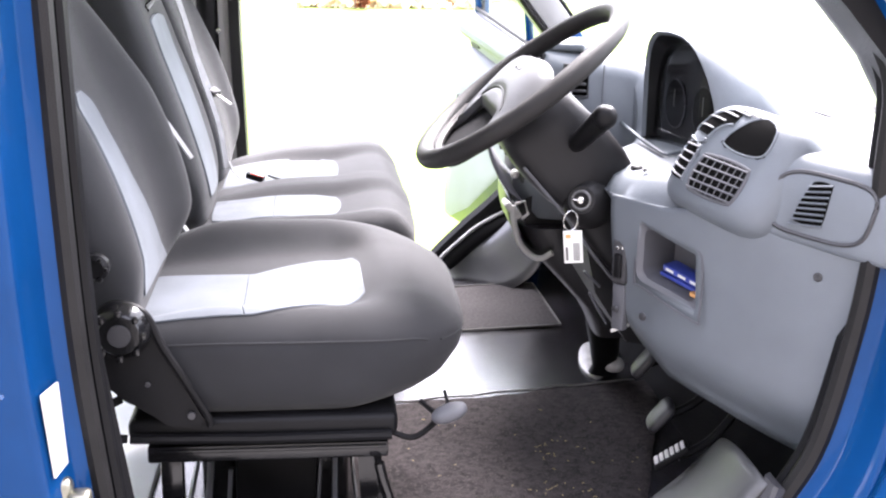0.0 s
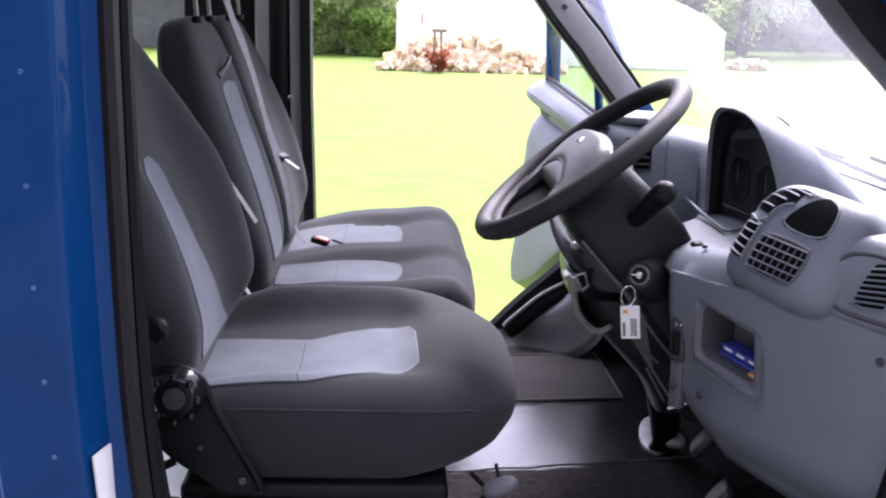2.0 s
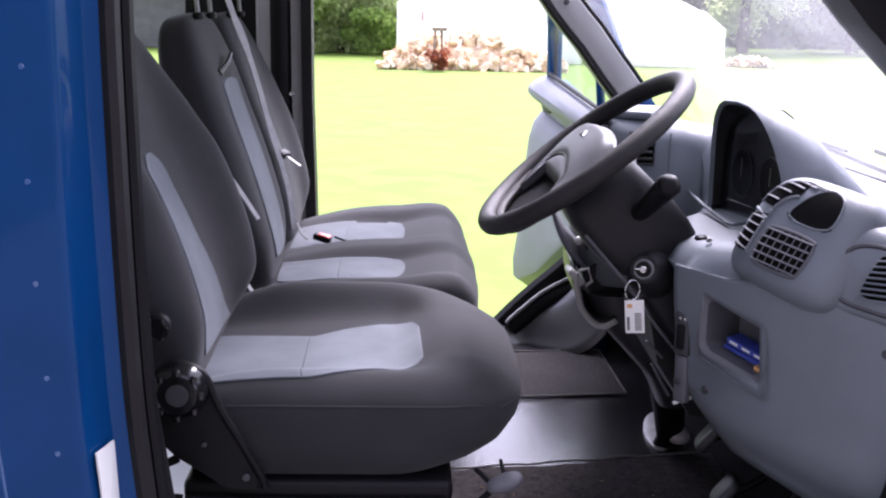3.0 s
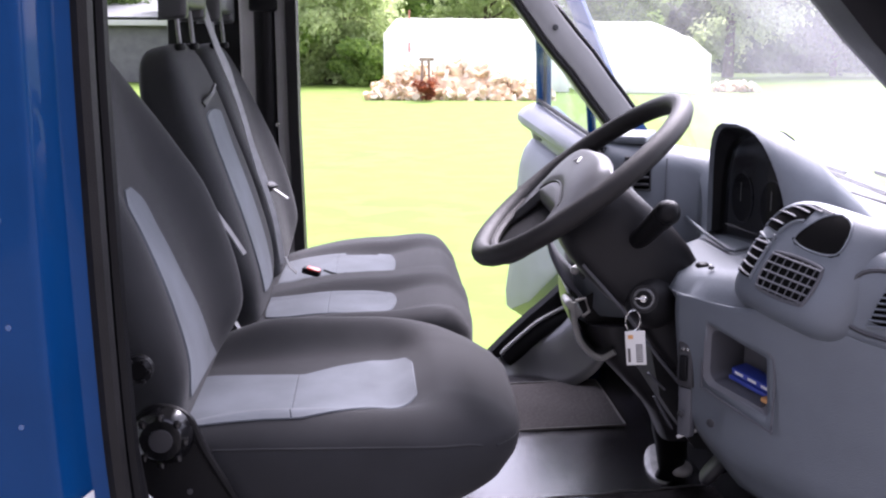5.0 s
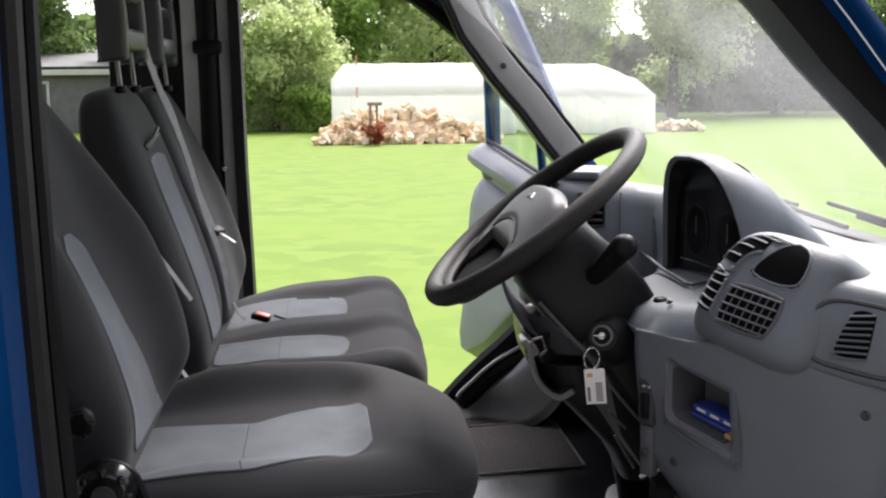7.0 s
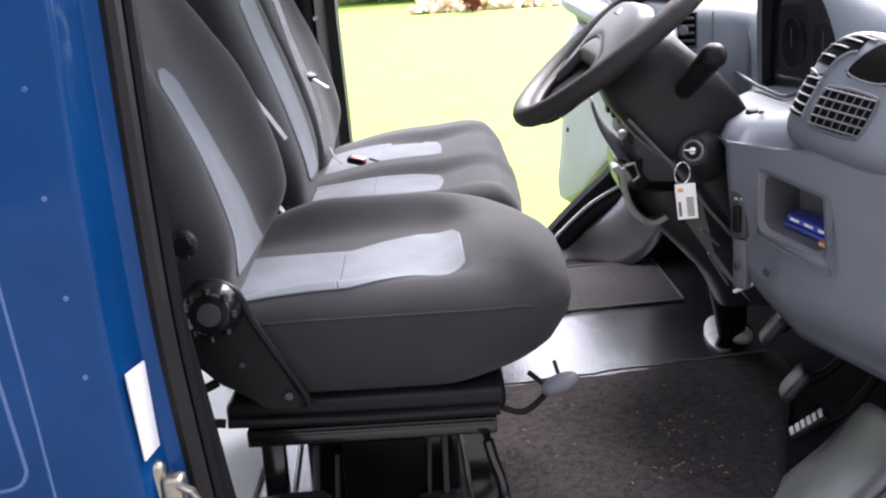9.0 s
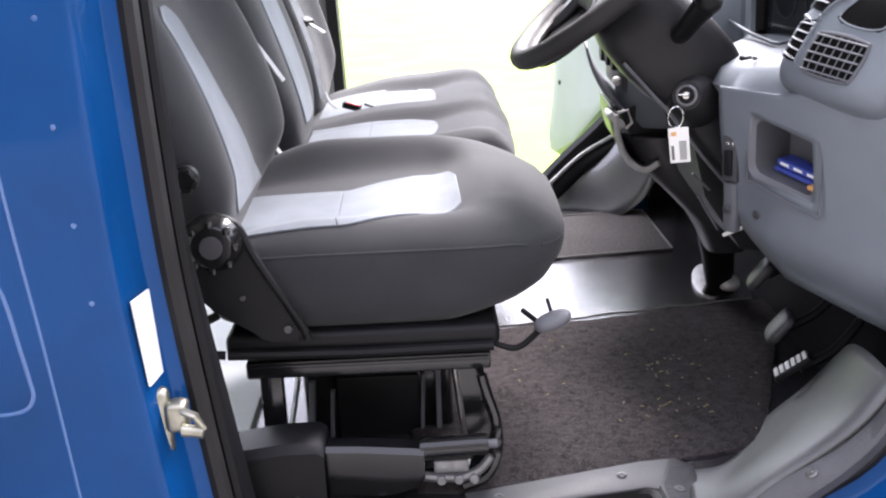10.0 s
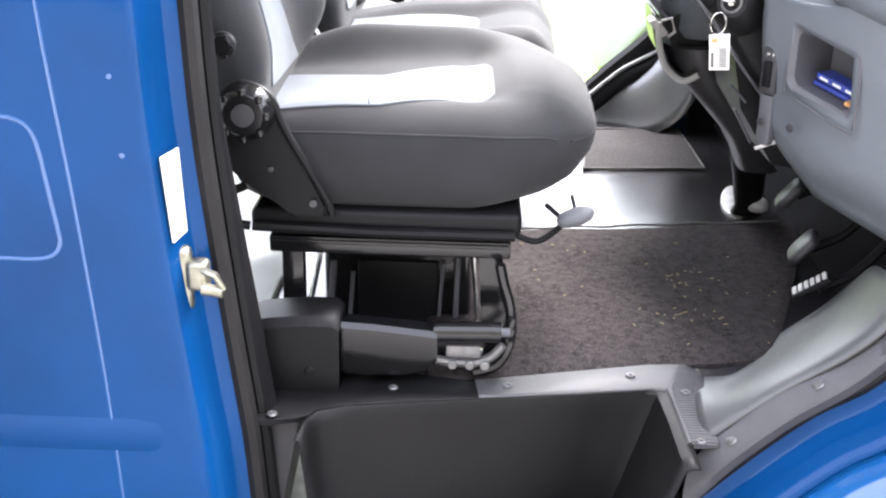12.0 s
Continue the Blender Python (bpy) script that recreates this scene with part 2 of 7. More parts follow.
def part(name, bm, mat, parent, label="", smooth=True, kind=""):
    """Links a bmesh, given in world metres, as one mesh under a thing or a part."""
    off = OFF[parent]
    for v in bm.verts:
        v.co -= off
    me = bpy.data.meshes.new(name)
    finish(bm, me, mat, smooth)
    ob = new(name, me)
    ob.parent = parent
    OFF[ob] = off
    return tagged(ob, label, "", "", kind)


def box(lo, hi, bevel=0.004, m=None, bm=None, seg=2):
    """A bevelled block between two corners, turned by m."""
    out = bm or bmesh.new()
    tmp = bmesh.new()
    lo, hi = Vector(lo), Vector(hi)
    bmesh.ops.create_cube(tmp, size=1, matrix=Matrix.Translation((lo + hi) / 2) @ Matrix.Diagonal((*(hi - lo), 1)))
    if bevel:
        bmesh.ops.bevel(tmp, geom=tmp.edges[:], offset=min(bevel, min(hi - lo) * 0.45), segments=seg, affect="EDGES", profile=0.5)
    if m is not None:
        tmp.transform(m)
    return add(out, tmp)


def add(out, tmp):
    me = bpy.data.meshes.new("tmp")
    tmp.to_mesh(me)
    tmp.free()
    out.from_mesh(me)
    bpy.data.meshes.remove(me)
    return out


def loft(rings, caps=True, closed=True, bm=None):
    """A skin over rings of equal count; closed: each ring is a loop."""
    bm = bm or bmesh.new()
    vs = [[bm.verts.new(p) for p in r] for r in rings]
    for a, b in zip(vs, vs[1:]):
        n = len(a)
        for i in range(n if closed else n - 1):
            j = (i + 1) % n
            bm.faces.new((a[i], a[j], b[j], b[i]))
    if caps and closed:
        bm.faces.new(vs[0])
        bm.faces.new(list(reversed(vs[-1])))
    return bm


def smooth_line(pts, n=8, closed=False):
    """A Catmull-Rom line through points."""
    p = [Vector(q) for q in pts]
    out = []
    count = len(p) if closed else len(p) - 1
    for i in range(count):
        a = p[i - 1] if closed or i > 0 else p[0] * 2 - p[1]
        b, c = p[i], p[(i + 1) % len(p)]
        d = p[(i + 2) % len(p)] if closed or i + 2 < len(p) else c * 2 - b
        for k in range(n):
            t = k / n
            out.append(0.5 * ((2 * b) + (c - a) * t + (2 * a - 5 * b + 4 * c - d) * t * t + (3 * b - a - 3 * c + d) * t ** 3))
    if not closed:
        out.append(p[-1])
    return out


def tube(pts, r, sides=10, closed=False, bm=None, flat=1.0, up=(0, 0, 1), r_end=None):
    """A rod or strip swept along points; flat squeezes its section along up."""
    p = [Vector(q) for q in pts]
    rings = []
    n = len(p)
    for i, q in enumerate(p):
        t = (p[(i + 1) % n] - p[i - 1]) if closed else (p[min(i + 1, n - 1)] - p[max(i - 1, 0)])
        t.normalize()
        u = Vector(up)
        side = t.cross(u)
        if side.length < 1e-4:
            side = t.cross(Vector((0, 1, 0)))
        side.normalize()
        w = side.cross(t)
        k = r if r_end is None else r + (r_end - r) * i / (n - 1)
        rings.append([q + side * (k * math.cos(a)) + w * (k * flat * math.sin(a)) for a in (2 * math.pi * j / sides for j in range(sides))])
    if closed:
        rings.append(rings[0])
        bm = loft(rings, False, True, bm)
        bmesh.ops.remove_doubles(bm, verts=bm.verts, dist=1e-5)
        return bm
    return loft(rings, True, True, bm)


def disc(c, axis, r, depth, bm=None, sides=20, bevel=0.0, r2=None):
    """A short round block along axis, with a rounded rim."""
    a = Vector(axis).normalized()
    c = Vector(c)
    x = a.orthogonal().normalized()
    y = a.cross(x)
    b = bevel or depth * 0.15
    r2 = r if r2 is None else r2
    prof = [(0, r - b), (b, r), (depth - b, r2), (depth, r2 - b)]
    return loft([[c + a * d + (x * math.cos(t) + y * math.sin(t)) * k for t in (2 * math.pi * j / sides for j in range(sides))] for d, k in prof], True, True, bm)


def cube_grid(n=14):
    """A cube of -1..1 with n cells along each edge."""
    bm = bmesh.new()
    bmesh.ops.create_cube(bm, size=2)
    bmesh.ops.subdivide_edges(bm, edges=bm.edges[:], cuts=n - 1, use_grid_fill=True)
    return bm


def squircle(q, k):
    n = max(1e-9, (abs(q[0]) ** k + abs(q[1]) ** k + abs(q[2]) ** k) ** (1 / k))
    return Vector((q[0] / n, q[1] / n, q[2] / n)) * max(abs(q[0]), abs(q[1]), abs(q[2]))


def blob(fn, n=16):
    bm = cube_grid(n)
    for v in bm.verts:
        v.co = fn(v.co.x, v.co.y, v.co.z)
    return bm


def patch(fn, us, vs, at, lift=0.003, thick=0.006, n=(16, 12), corner=0.0, skip=None):
    """A panel lying on the surface of a blob: at(u, v) gives the cube's place; it stands lift proud and has a turned-in edge."""
    bm = bmesh.new()
    rows = []
    step = lambda i, m: i / m if 1 < i < m - 1 or i in (0, m) else 0.22 / m if i == 1 else 1 - 0.22 / m
    for i in range(n[0] + 1):
        row = []
        for j in range(n[1] + 1):
            a, b = step(i, n[0]) * 2 - 1, step(j, n[1]) * 2 - 1
            if corner:
                c = corner if not isinstance(corner, tuple) else corner[0] if a < 0 else corner[1]
                f = 1 - c * (a * a * b * b)
                a, b = a * f, b * f
            u, v = us[0] + (us[1] - us[0]) * (a + 1) / 2, vs[0] + (vs[1] - vs[0]) * (b + 1) / 2
            q = at(u, v)
            p = fn(*q)
            e = 0.02
            pu, pv = fn(*at(u + e, v)) - fn(*at(u - e, v)), fn(*at(u, v + e)) - fn(*at(u, v - e))
            nrm = pu.cross(pv)
            nrm = nrm.normalized() if nrm.length > 1e-9 else Vector((0, 0, 1))
            c = fn(0, 0, 0)
            if nrm.dot(p - c) < 0:
                nrm = -nrm
            edge = max(abs(i / n[0] * 2 - 1), abs(j / n[1] * 2 - 1))
            row.append((p, nrm, edge))
        rows.append(row)
    g = [[bm.verts.new(p + nm * (lift if ed < 0.99 else -thick)) for p, nm, ed in row] for row in rows]
    for i in range(n[0]):
        for j in range(n[1]):
            bm.faces.new((g[i][j], g[i + 1][j], g[i + 1][j + 1], g[i][j + 1]))
    return bm


def smoothstep(a, b, x):
    t = max(0.0, min(1.0, (x - a) / (b - a)))
    return t * t * (3 - 2 * t)


def lerp_line(pts, x):
    """Value at x on a polyline of (x, value)."""
    if x <= pts[0][0]:
        return pts[0][1]
    for (a, p), (b, q) in zip(pts, pts[1:]):
        if x <= b:
            return p + (q - p) * (x - a) / (b - a)
    return pts[-1][1]


def screw(c, axis, parent, r=0.009, mat=None):
    bm = disc(c, axis, r, 0.004, sides=14, bevel=0.0015)
    a = Vector(axis).normalized()
    disc(Vector(c) + a * 0.004, a, r * 0.5, 0.002, bm, 6)
    return part("screw", bm, mat or DARK_GREY, parent)

# ---- ground ----
FLOOR = 0.66          # cab floor above the lawn
WIDTH = 2.0           # van from outer skin to outer skin
bm = bmesh.new()
bmesh.ops.create_grid(bm, x_segments=120, y_segments=120, size=1)
for v in bm.verts:
    sx, sy = v.co.x, v.co.y
    v.co.x, v.co.y = 900 * sx * abs(sx) ** 1.6, 900 * sy * abs(sy) ** 1.6
    d = math.hypot(v.co.x, v.co.y)
    v.co.z = 0.012 * noise.noise(Vector((v.co.x * 0.12, v.co.y * 0.12, 0))) * smoothstep(4, 20, d)
solid("ground", bm, LAWN, "bright green mown lawn with faint mowing stripes", "lawn", "structure")

# unseen grey ground, added so light bounced into the van stays neutral
bm = box((-26, -30, -0.1), (30, 2.1, 0.02), 0.015)
solid("driveway", bm, GRAVEL, "unseen grey gravel drive under the van, added for neutral bounce light", "driveway", "structure")

# unseen wall, added to hold skylight off the van's near side
bm = box((-22, -8.3, -0.1), (24, -8.0, 6.5), 0.03)
solid("unseen_shade_wall", bm, WALL_UNSEEN, "plain unseen wall added to cut skylight on the van's near side", "wall", "structure")

# ---- the van's shell ----
van = thing("van", (0, 1.0, 0.0), "bright blue panel van with open cab doors on a lawn", "van")

OPENING = [(-0.640, 0.470), (-0.660, 0.650), (-0.676, 0.780), (-0.694, 0.940), (-0.708, 1.090), (-0.715, 1.250), (-0.719, 1.420), (-0.721, 1.600),
           (-0.716, 1.780), (-0.690, 1.860), (-0.620, 1.895), (-0.420, 1.905), (-0.240, 1.880), (-0.120, 1.825), (-0.030, 1.762), (0.056, 1.686), (0.125, 1.617), (0.192, 1.535),
           (0.240, 1.480), (0.283, 1.407), (0.300, 1.321), (0.297, 1.186), (0.284, 1.077), (0.258, 0.940), (0.232, 0.862), (0.178, 0.800),
           (0.100, 0.731), (0.035, 0.668), (-0.032, 0.594), (-0.085, 0.530), (-0.150, 0.480), (-0.230, 0.455), (-0.420, 0.450), (-0.580, 0.452)]
FAR_OPENING = [(x + (0.035 if x < -0.5 else -0.06 if z < 1.0 else -0.05 if z < 1.45 else -0.055), z + (0.045 if z < 1.0 else 0.0)) for x, z in OPENING]
OPENING = [(x + 0.036 * k, z + 0.035 * k) for x, z, k in ((x, z, smoothstep(-0.30, -0.10, x) * smoothstep(1.33, 1.46, z)) for x, z in OPENING)]
OPENING = [(x, z + (lerp_line([(-0.10, 0.0), (0.03, -0.010), (0.10, -0.016), (0.178, -0.033), (0.232, 0.0)], x) if z < 0.9 and x > -0.1 else 0.0)) for x, z in OPENING]
OPENING = [(x + (lerp_line([(0.80, 0.0), (0.86, 0.012), (0.95, 0.024), (1.3, 0.026), (1.40, 0.024), (1.50, 0.0)], z) if x > 0.1 else 0.0), z) for x, z in OPENING]
OUTER = [(-3.4, 0.32), (0.45, 0.32), (1.25, 0.34), (1.3, 0.95), (0.98, 1.04), (0.68, 1.18), (0.54, 1.27), (0.415, 1.39), (0.338, 1.48), (0.247, 1.590), (0.179, 1.670), (0.110, 1.739), (0.024, 1.816), (-0.06, 1.888), (-0.16, 1.955), (-0.28, 2.02), (-0.8, 2.04), (-3.4, 2.05)]
FAR_OUTER = [(-3.4, 0.32), (0.45, 0.32), (1.25, 0.34), (1.3, 0.95), (0.98, 1.10), (0.62, 1.19), (0.42, 1.265), (0.352, 1.36), (0.30, 1.435), (0.130, 1.615), (0.039, 1.692), (-0.085, 1.80), (-0.205, 1.90), (-0.385, 1.99), (-0.8, 2.03), (-3.4, 2.05)]


def ring(outline, y):
    return [Vector((x, y, z)) for x, z in outline]


def shell_side(outline, y_out, inward, name_label, hole=None, contour=OUTER):
    """The outer skin of one side round its door opening, with the jamb turned in."""
    fine = smooth_line([Vector((x, y_out, z)) for x, z in outline], 4, True)
    c = sum(fine, Vector()) / len(fine)

    def grown(d, dy, flare=0.0, rise=0.0):
        """The opening's outline grown outwards by d, dy inside the skin; flare and rise swell the wing at the lower front."""
        out = []
        n = len(fine)
        for i, p in enumerate(fine):
            t = fine[(i + 1) % n] - fine[i - 1]
            nn = Vector((t.z, 0, -t.x)).normalized()
            if nn.dot(p - c) < 0:
                nn = -nn
            w = smoothstep(-0.12, 0.06, p.x) * (1 - smoothstep(0.95, 1.30, p.z))
            narrow = 1 - 0.66 * smoothstep(-0.25, 0.0, p.x) * smoothstep(1.36, 1.50, p.z) * (inward > 0)
            q = p + nn * (d * narrow + flare * w)
            q.y = y_out + inward * (dy - rise * w)
            out.append(q)
        return out

    bm = bmesh.new()
    rings = [grown(0.012, 0.122), grown(0.005, 0.10), grown(0.010, 0.066), grown(0.024, 0.062), grown(0.029, 0.056), grown(0.036, 0.034), grown(0.042, 0.013), grown(0.046, 0.005), grown(0.051, 0.0015), grown(0.056, 0.0)]
    rings += [grown(0.056, 0.0, 0.17 * (1 - math.cos(a)), 0.116 * math.sin(a)) for a in (radians(8 * k) for k in range(1, 13))]
    loft([r + [r[0]] for r in rings[:10]], False, False, bm)
    front = [i for i, p in enumerate(fine) if smoothstep(-0.12, 0.06, p.x) * (1 - smoothstep(0.95, 1.30, p.z)) > 0.0]
    wing = part("front_wing", loft([[r[i] for i in front] for r in rings[9:]], False, False), LIT_PAINT, van, "glossy front wing swelling round the wheel arch, its blue lightened for skylight")
    md = wing.modifiers.new("thickness", "SOLIDIFY")
    md.thickness, md.offset = 0.003, 0
    bmesh.ops.remove_doubles(bm, verts=bm.verts, dist=1e-5)
    # flat skin between the last ring and the outer contour
    tmp = bmesh.new()
    loops = [rings[-1], ring(contour, y_out)] + ([ring(hole, y_out)] if hole else [])
    for lp in loops:
        vs = [tmp.verts.new(p) for p in lp]
        for i in range(len(vs)):
            tmp.edges.new((vs[i - 1], vs[i]))
    bmesh.ops.triangle_fill(tmp, use_beauty=True, edges=tmp.edges[:], normal=(0, 1, 0))
    add(bm, tmp)
    bmesh.ops.remove_doubles(bm, verts=bm.verts, dist=1e-5)
    ob = part("side_panel", bm, PAINT, van, name_label)
    md = ob.modifiers.new("thickness", "SOLIDIFY")
    md.thickness, md.offset = 0.004, 0
    seal = part("door_seal", tube(grown(0.000, 0.075), 0.014, 8, True, up=(0, 1, 0)), RUBBER, van, "black rubber door seal")
    lip = part("seal_lip", tube([p.lerp(q, smoothstep(0.0, 0.2, p.x)) for p, q in zip(grown(-0.012, 0.105), grown(0.004, 0.105))], 0.011 if inward > 0 else 0.020, 8, True, up=(0, 1, 0)), BLACK, van, "dark plastic edge trim")
    if inward > 0:
        # pale strip painted in for the sky's reflection along the pillar
        gutter = [p for p in grown(0.054, 0.026) if p.z > 1.42 and p.x > -0.30]
        gutter.sort(key=lambda p: p.x)
        part("gutter_glint", tube(gutter, 0.0085, 8, up=(0, 1, 0), flat=0.6), LINING, van, "pale strip standing for sky reflected along the screen pillar")
    return grown


shell_side(OPENING, 0.0, 1, "glossy blue painted side panel with a door opening")
SLIDE = [(-0.98, 0.62), (-2.05, 0.62), (-2.05, 1.95), (-0.98, 1.95)]
far_grown = shell_side(FAR_OPENING, WIDTH, -1, "blue painted far side panel with door openings", SLIDE, FAR_OUTER)

# inner lining of the side walls, behind the seats
for y0, y1, w, pts, label in ((0.10, 0.15, 0.10, [(-0.735, 0.64), (-0.80, 1.1), (-0.825, 1.55), (-0.82, 1.9)], "black inner post trim"),
                              (WIDTH - 0.170, WIDTH - 0.10, 0.032, [(-0.755, 0.66), (-0.758, 1.1), (-0.763, 1.55), (-0.768, 1.9)], "grey inner post trim"),
                              (WIDTH - 0.175, WIDTH - 0.10, 0.030, [(-0.650, 0.66), (-0.664, 1.1), (-0.672, 1.35), (-0.676, 1.72), (-0.680, 1.9)], "grey inner post trim")):
    near = y0 < 1
    rings = []
    for x, z in pts:
        rings.append([Vector((x + dx, y, z)) for dx, y in ((0, y0), (w, y0), (w + 0.008, (y0 + y1) / 2), (w, y1), (0, y1 + (0.02 if near else 0)), (-0.01, (y0 + y1) / 2))])
    part("post_trim", loft(rings), TRIM if not near else BLACK, van, label)

# floor, roof, cargo walls
part("cab_floor", box((-0.70, 0.235, FLOOR - 0.03), (0.62, WIDTH - 0.06, FLOOR), 0.003), RUBBER_FLOOR, van, "black rubber cab floor covering, shiny and scuffed")
part("cargo_floor", box((-3.35, 0.06, FLOOR - 0.04), (-0.70, WIDTH - 0.06, FLOOR + 0.012), 0.003), LINING, van, "pale blue-grey cargo floor boards")
part("floor_joint", box((-0.96, 0.08, FLOOR + 0.012), (-0.945, WIDTH - 0.08, FLOOR + 0.018), 0.002), GREY, van)
part("roof", box((-3.4, 0.0, 2.03), (-0.28, WIDTH, 2.07), 0.02), PAINT, van)
part("roof_lining", box((-3.3, 0.06, 1.985), (-0.30, WIDTH - 0.06, 2.02), 0.01), HEADLINER, van, "light grey roof lining")
part("rear_wall", box((-3.4, 0.02, 0.6), (-3.34, WIDTH - 0.02, 2.03), 0.005), LINING, van)
part("cargo_lining", box((-3.34, 0.06, FLOOR), (-0.86, 0.085, 1.98), 0.004), LINING, van, "pale inner side lining")
part("cargo_lining", box((-3.34, WIDTH - 0.085, FLOOR), (-2.08, WIDTH - 0.06, 1.98), 0.004), LINING, van)
part("header_trim", box((-0.34, 0.10, 1.93), (-0.20, WIDTH - 0.10, 2.0), 0.02), HEADLINER, van)

# front: bulkhead, bonnet, windscreen with its pillars
part("front_bulkhead", box((0.60, 0.03, 0.4), (0.64, WIDTH - 0.03, 1.24), 0.004), BLACK, van)
bm = loft([[Vector((x, 0.02 + 0.06 * k, z)), Vector((x, 0.3, z + 0.05 * (1 - k))), Vector((x, 1.0, z + 0.07 * (1 - k))), Vector((x, WIDTH - 0.3, z + 0.05 * (1 - k))), Vector((x, WIDTH - 0.02 - 0.06 * k, z))]
           for x, z, k in ((0.64, 1.16, 0), (0.98, 1.03, 0.1), (1.25, 0.93, 0.5), (1.33, 0.82, 1))], False, False)
part("bonnet", bm, PAINT, van)
part("scuttle", box((0.60, 0.05, 1.20), (0.80, WIDTH - 0.05, 1.235), 0.008, seg=2), BLACK, van, "black scuttle panel below the windscreen")
SCREEN = [(-0.235, 1.945), (0.60, 1.268)]


def on_screen(u, v):
    """A place on the windscreen: u across 0..1, v up 0..1."""
    x0, z0 = SCREEN[1]
    x1, z1 = SCREEN[0]
    bow = 0.07 * (1 - (2 * u - 1) ** 2)
    return Vector((x0 + (x1 - x0) * v - 0.09 * u + bow * 0.72, 0.06 + (WIDTH - 0.12) * u, z0 + (z1 - z0) * v + bow * 0.7 * smoothstep(0.0, 0.5, v)))


bm = bmesh.new()
g = [[bm.verts.new(on_screen(i / 20, j / 10)) for j in range(11)] for i in range(21)]
for i in range(20):
    for j in range(10):
        bm.faces.new((g[i][j], g[i + 1][j], g[i + 1][j + 1], g[i][j + 1]))
ws = part("windscreen", bm, SCREEN_GLASS, van, "slightly dusty curved windscreen")
ws.visible_shadow = False
part("screen_seal", tube([on_screen(i / 20, 0) for i in range(21)], 0.007), RUBBER, van)


def pillar_trim(y_in, y_out, line, width, mat, name="screen_pillar"):
    rings = []
    for x, z in line:
        d = Vector((0.707, 0, 0.707)) * width
        a = Vector((x, y_in, z))
        b = Vector((x, y_out, z))
        e = Vector((0, y_in - y_out, 0))
        rings.append([b, a - e * 0.25, a + d * 0.03 - e * 0.06, a + d * 0.10, a + d * 0.32 + e * 0.02, a + d * 0.52 + e * 0.03, a + d * 0.74 + e * 0.02, a + d * 0.92, a + d - e * 0.08, b + d])
    return part(name, loft(rings), mat, van, "grey moulded windscreen pillar trim")


LINE = [(-0.20, 1.885), (-0.09, 1.792), (0.02, 1.70), (0.09, 1.638), (0.155, 1.565), (0.222, 1.500), (0.282, 1.435), (0.328, 1.36), (0.350, 1.29)]
pillar_trim(0.15, 0.05, [(x + 0.02, z + 0.02) for x, z in LINE], 0.055, BLACK)
FAR_LINE = [(-0.31, 1.945), (-0.172, 1.880), (-0.098, 1.809), (-0.046, 1.693), (0.030, 1.591), (0.068, 1.545), (0.106, 1.503), (0.165, 1.425), (0.199, 1.383), (0.235, 1.335)]
pillar_trim(WIDTH - 0.26, WIDTH - 0.06, FAR_LINE, 0.074, TRIM)
part("pillar_seal", tube([(x - 0.004, WIDTH - 0.25, z - 0.004) for x, z in FAR_LINE], 0.0085, 8), RUBBER, van, "black rubber edge of the screen pillar")
part("pillar_seal", tube([(x + 0.056, WIDTH - 0.245, z + 0.056) for x, z in FAR_LINE], 0.005, 8), RUBBER, van)
for f in (0.28, 0.62):
    x, z = FAR_LINE[int(f * 8)]
    screw((x + 0.028, WIDTH - 0.268, z + 0.026), (-0.2, -1, 0.2), van, 0.008)

# wipers at the foot of the screen
for y0 in (0.30, 0.98):
    bm = tube([on_screen(y0 / 2, -0.01) + Vector((0.03, 0, 0.016)), on_screen(y0 / 2 + 0.12, 0.025) + Vector((0.02, 0, 0.018)), on_screen(y0 / 2 + 0.25, 0.05) + Vector((0.015, 0, 0.018))], 0.0055, 6)
    part("wiper_arm", bm, BLACK, van, "black windscreen wiper arm")
    bm = tube([on_screen(y0 / 2 + 0.04 + k * 0.03, 0.052 + 0.004 * k) + Vector((0.012, 0, 0.012)) for k in range(9)], 0.0045, 6)
    part("wiper_blade", bm, BLACK, van)

# bits on the near door post: striker, label, rivets, pressed panel
striker = part("door_striker", box((-0.742, 0.026, 0.842), (-0.716, 0.052, 0.934), 0.012, seg=4), ZINC, van, "zinc-plated door striker bolted to the post")
bm = box((-0.722, 0.020, 0.876), (-0.694, 0.050, 0.916), 0.008, seg=3)
tube([(-0.700, 0.016, 0.884), (-0.674, 0.016, 0.880)], 0.008, 10, bm=bm)
tube([(-0.700, 0.024, 0.906), (-0.681, 0.012, 0.904), (-0.674, 0.016, 0.884)], 0.005, 8, bm=bm)
part("striker_loop", bm, ZINC, striker)
lab = [Vector((-0.741, 0.010, 1.056)), Vector((-0.730, 0.050, 1.058)), Vector((-0.725, 0.050, 0.949)), Vector((-0.732, 0.010, 0.947))]
part("paper_label", loft([lab, [p + Vector((0.0025, -0.0008, 0)) for p in lab]]), WHITE_CARD, van, "white paper sticker")
for k, (x, z) in enumerate(((-0.800, 1.39), (-0.797, 1.27), (-0.790, 1.155), (-0.782, 1.06), (-0.80, 1.52))):
    part("rivet", disc((x, 0.0, z), (0, -1, 0), 0.0035, 0.003, sides=12), LIT_PAINT, van)
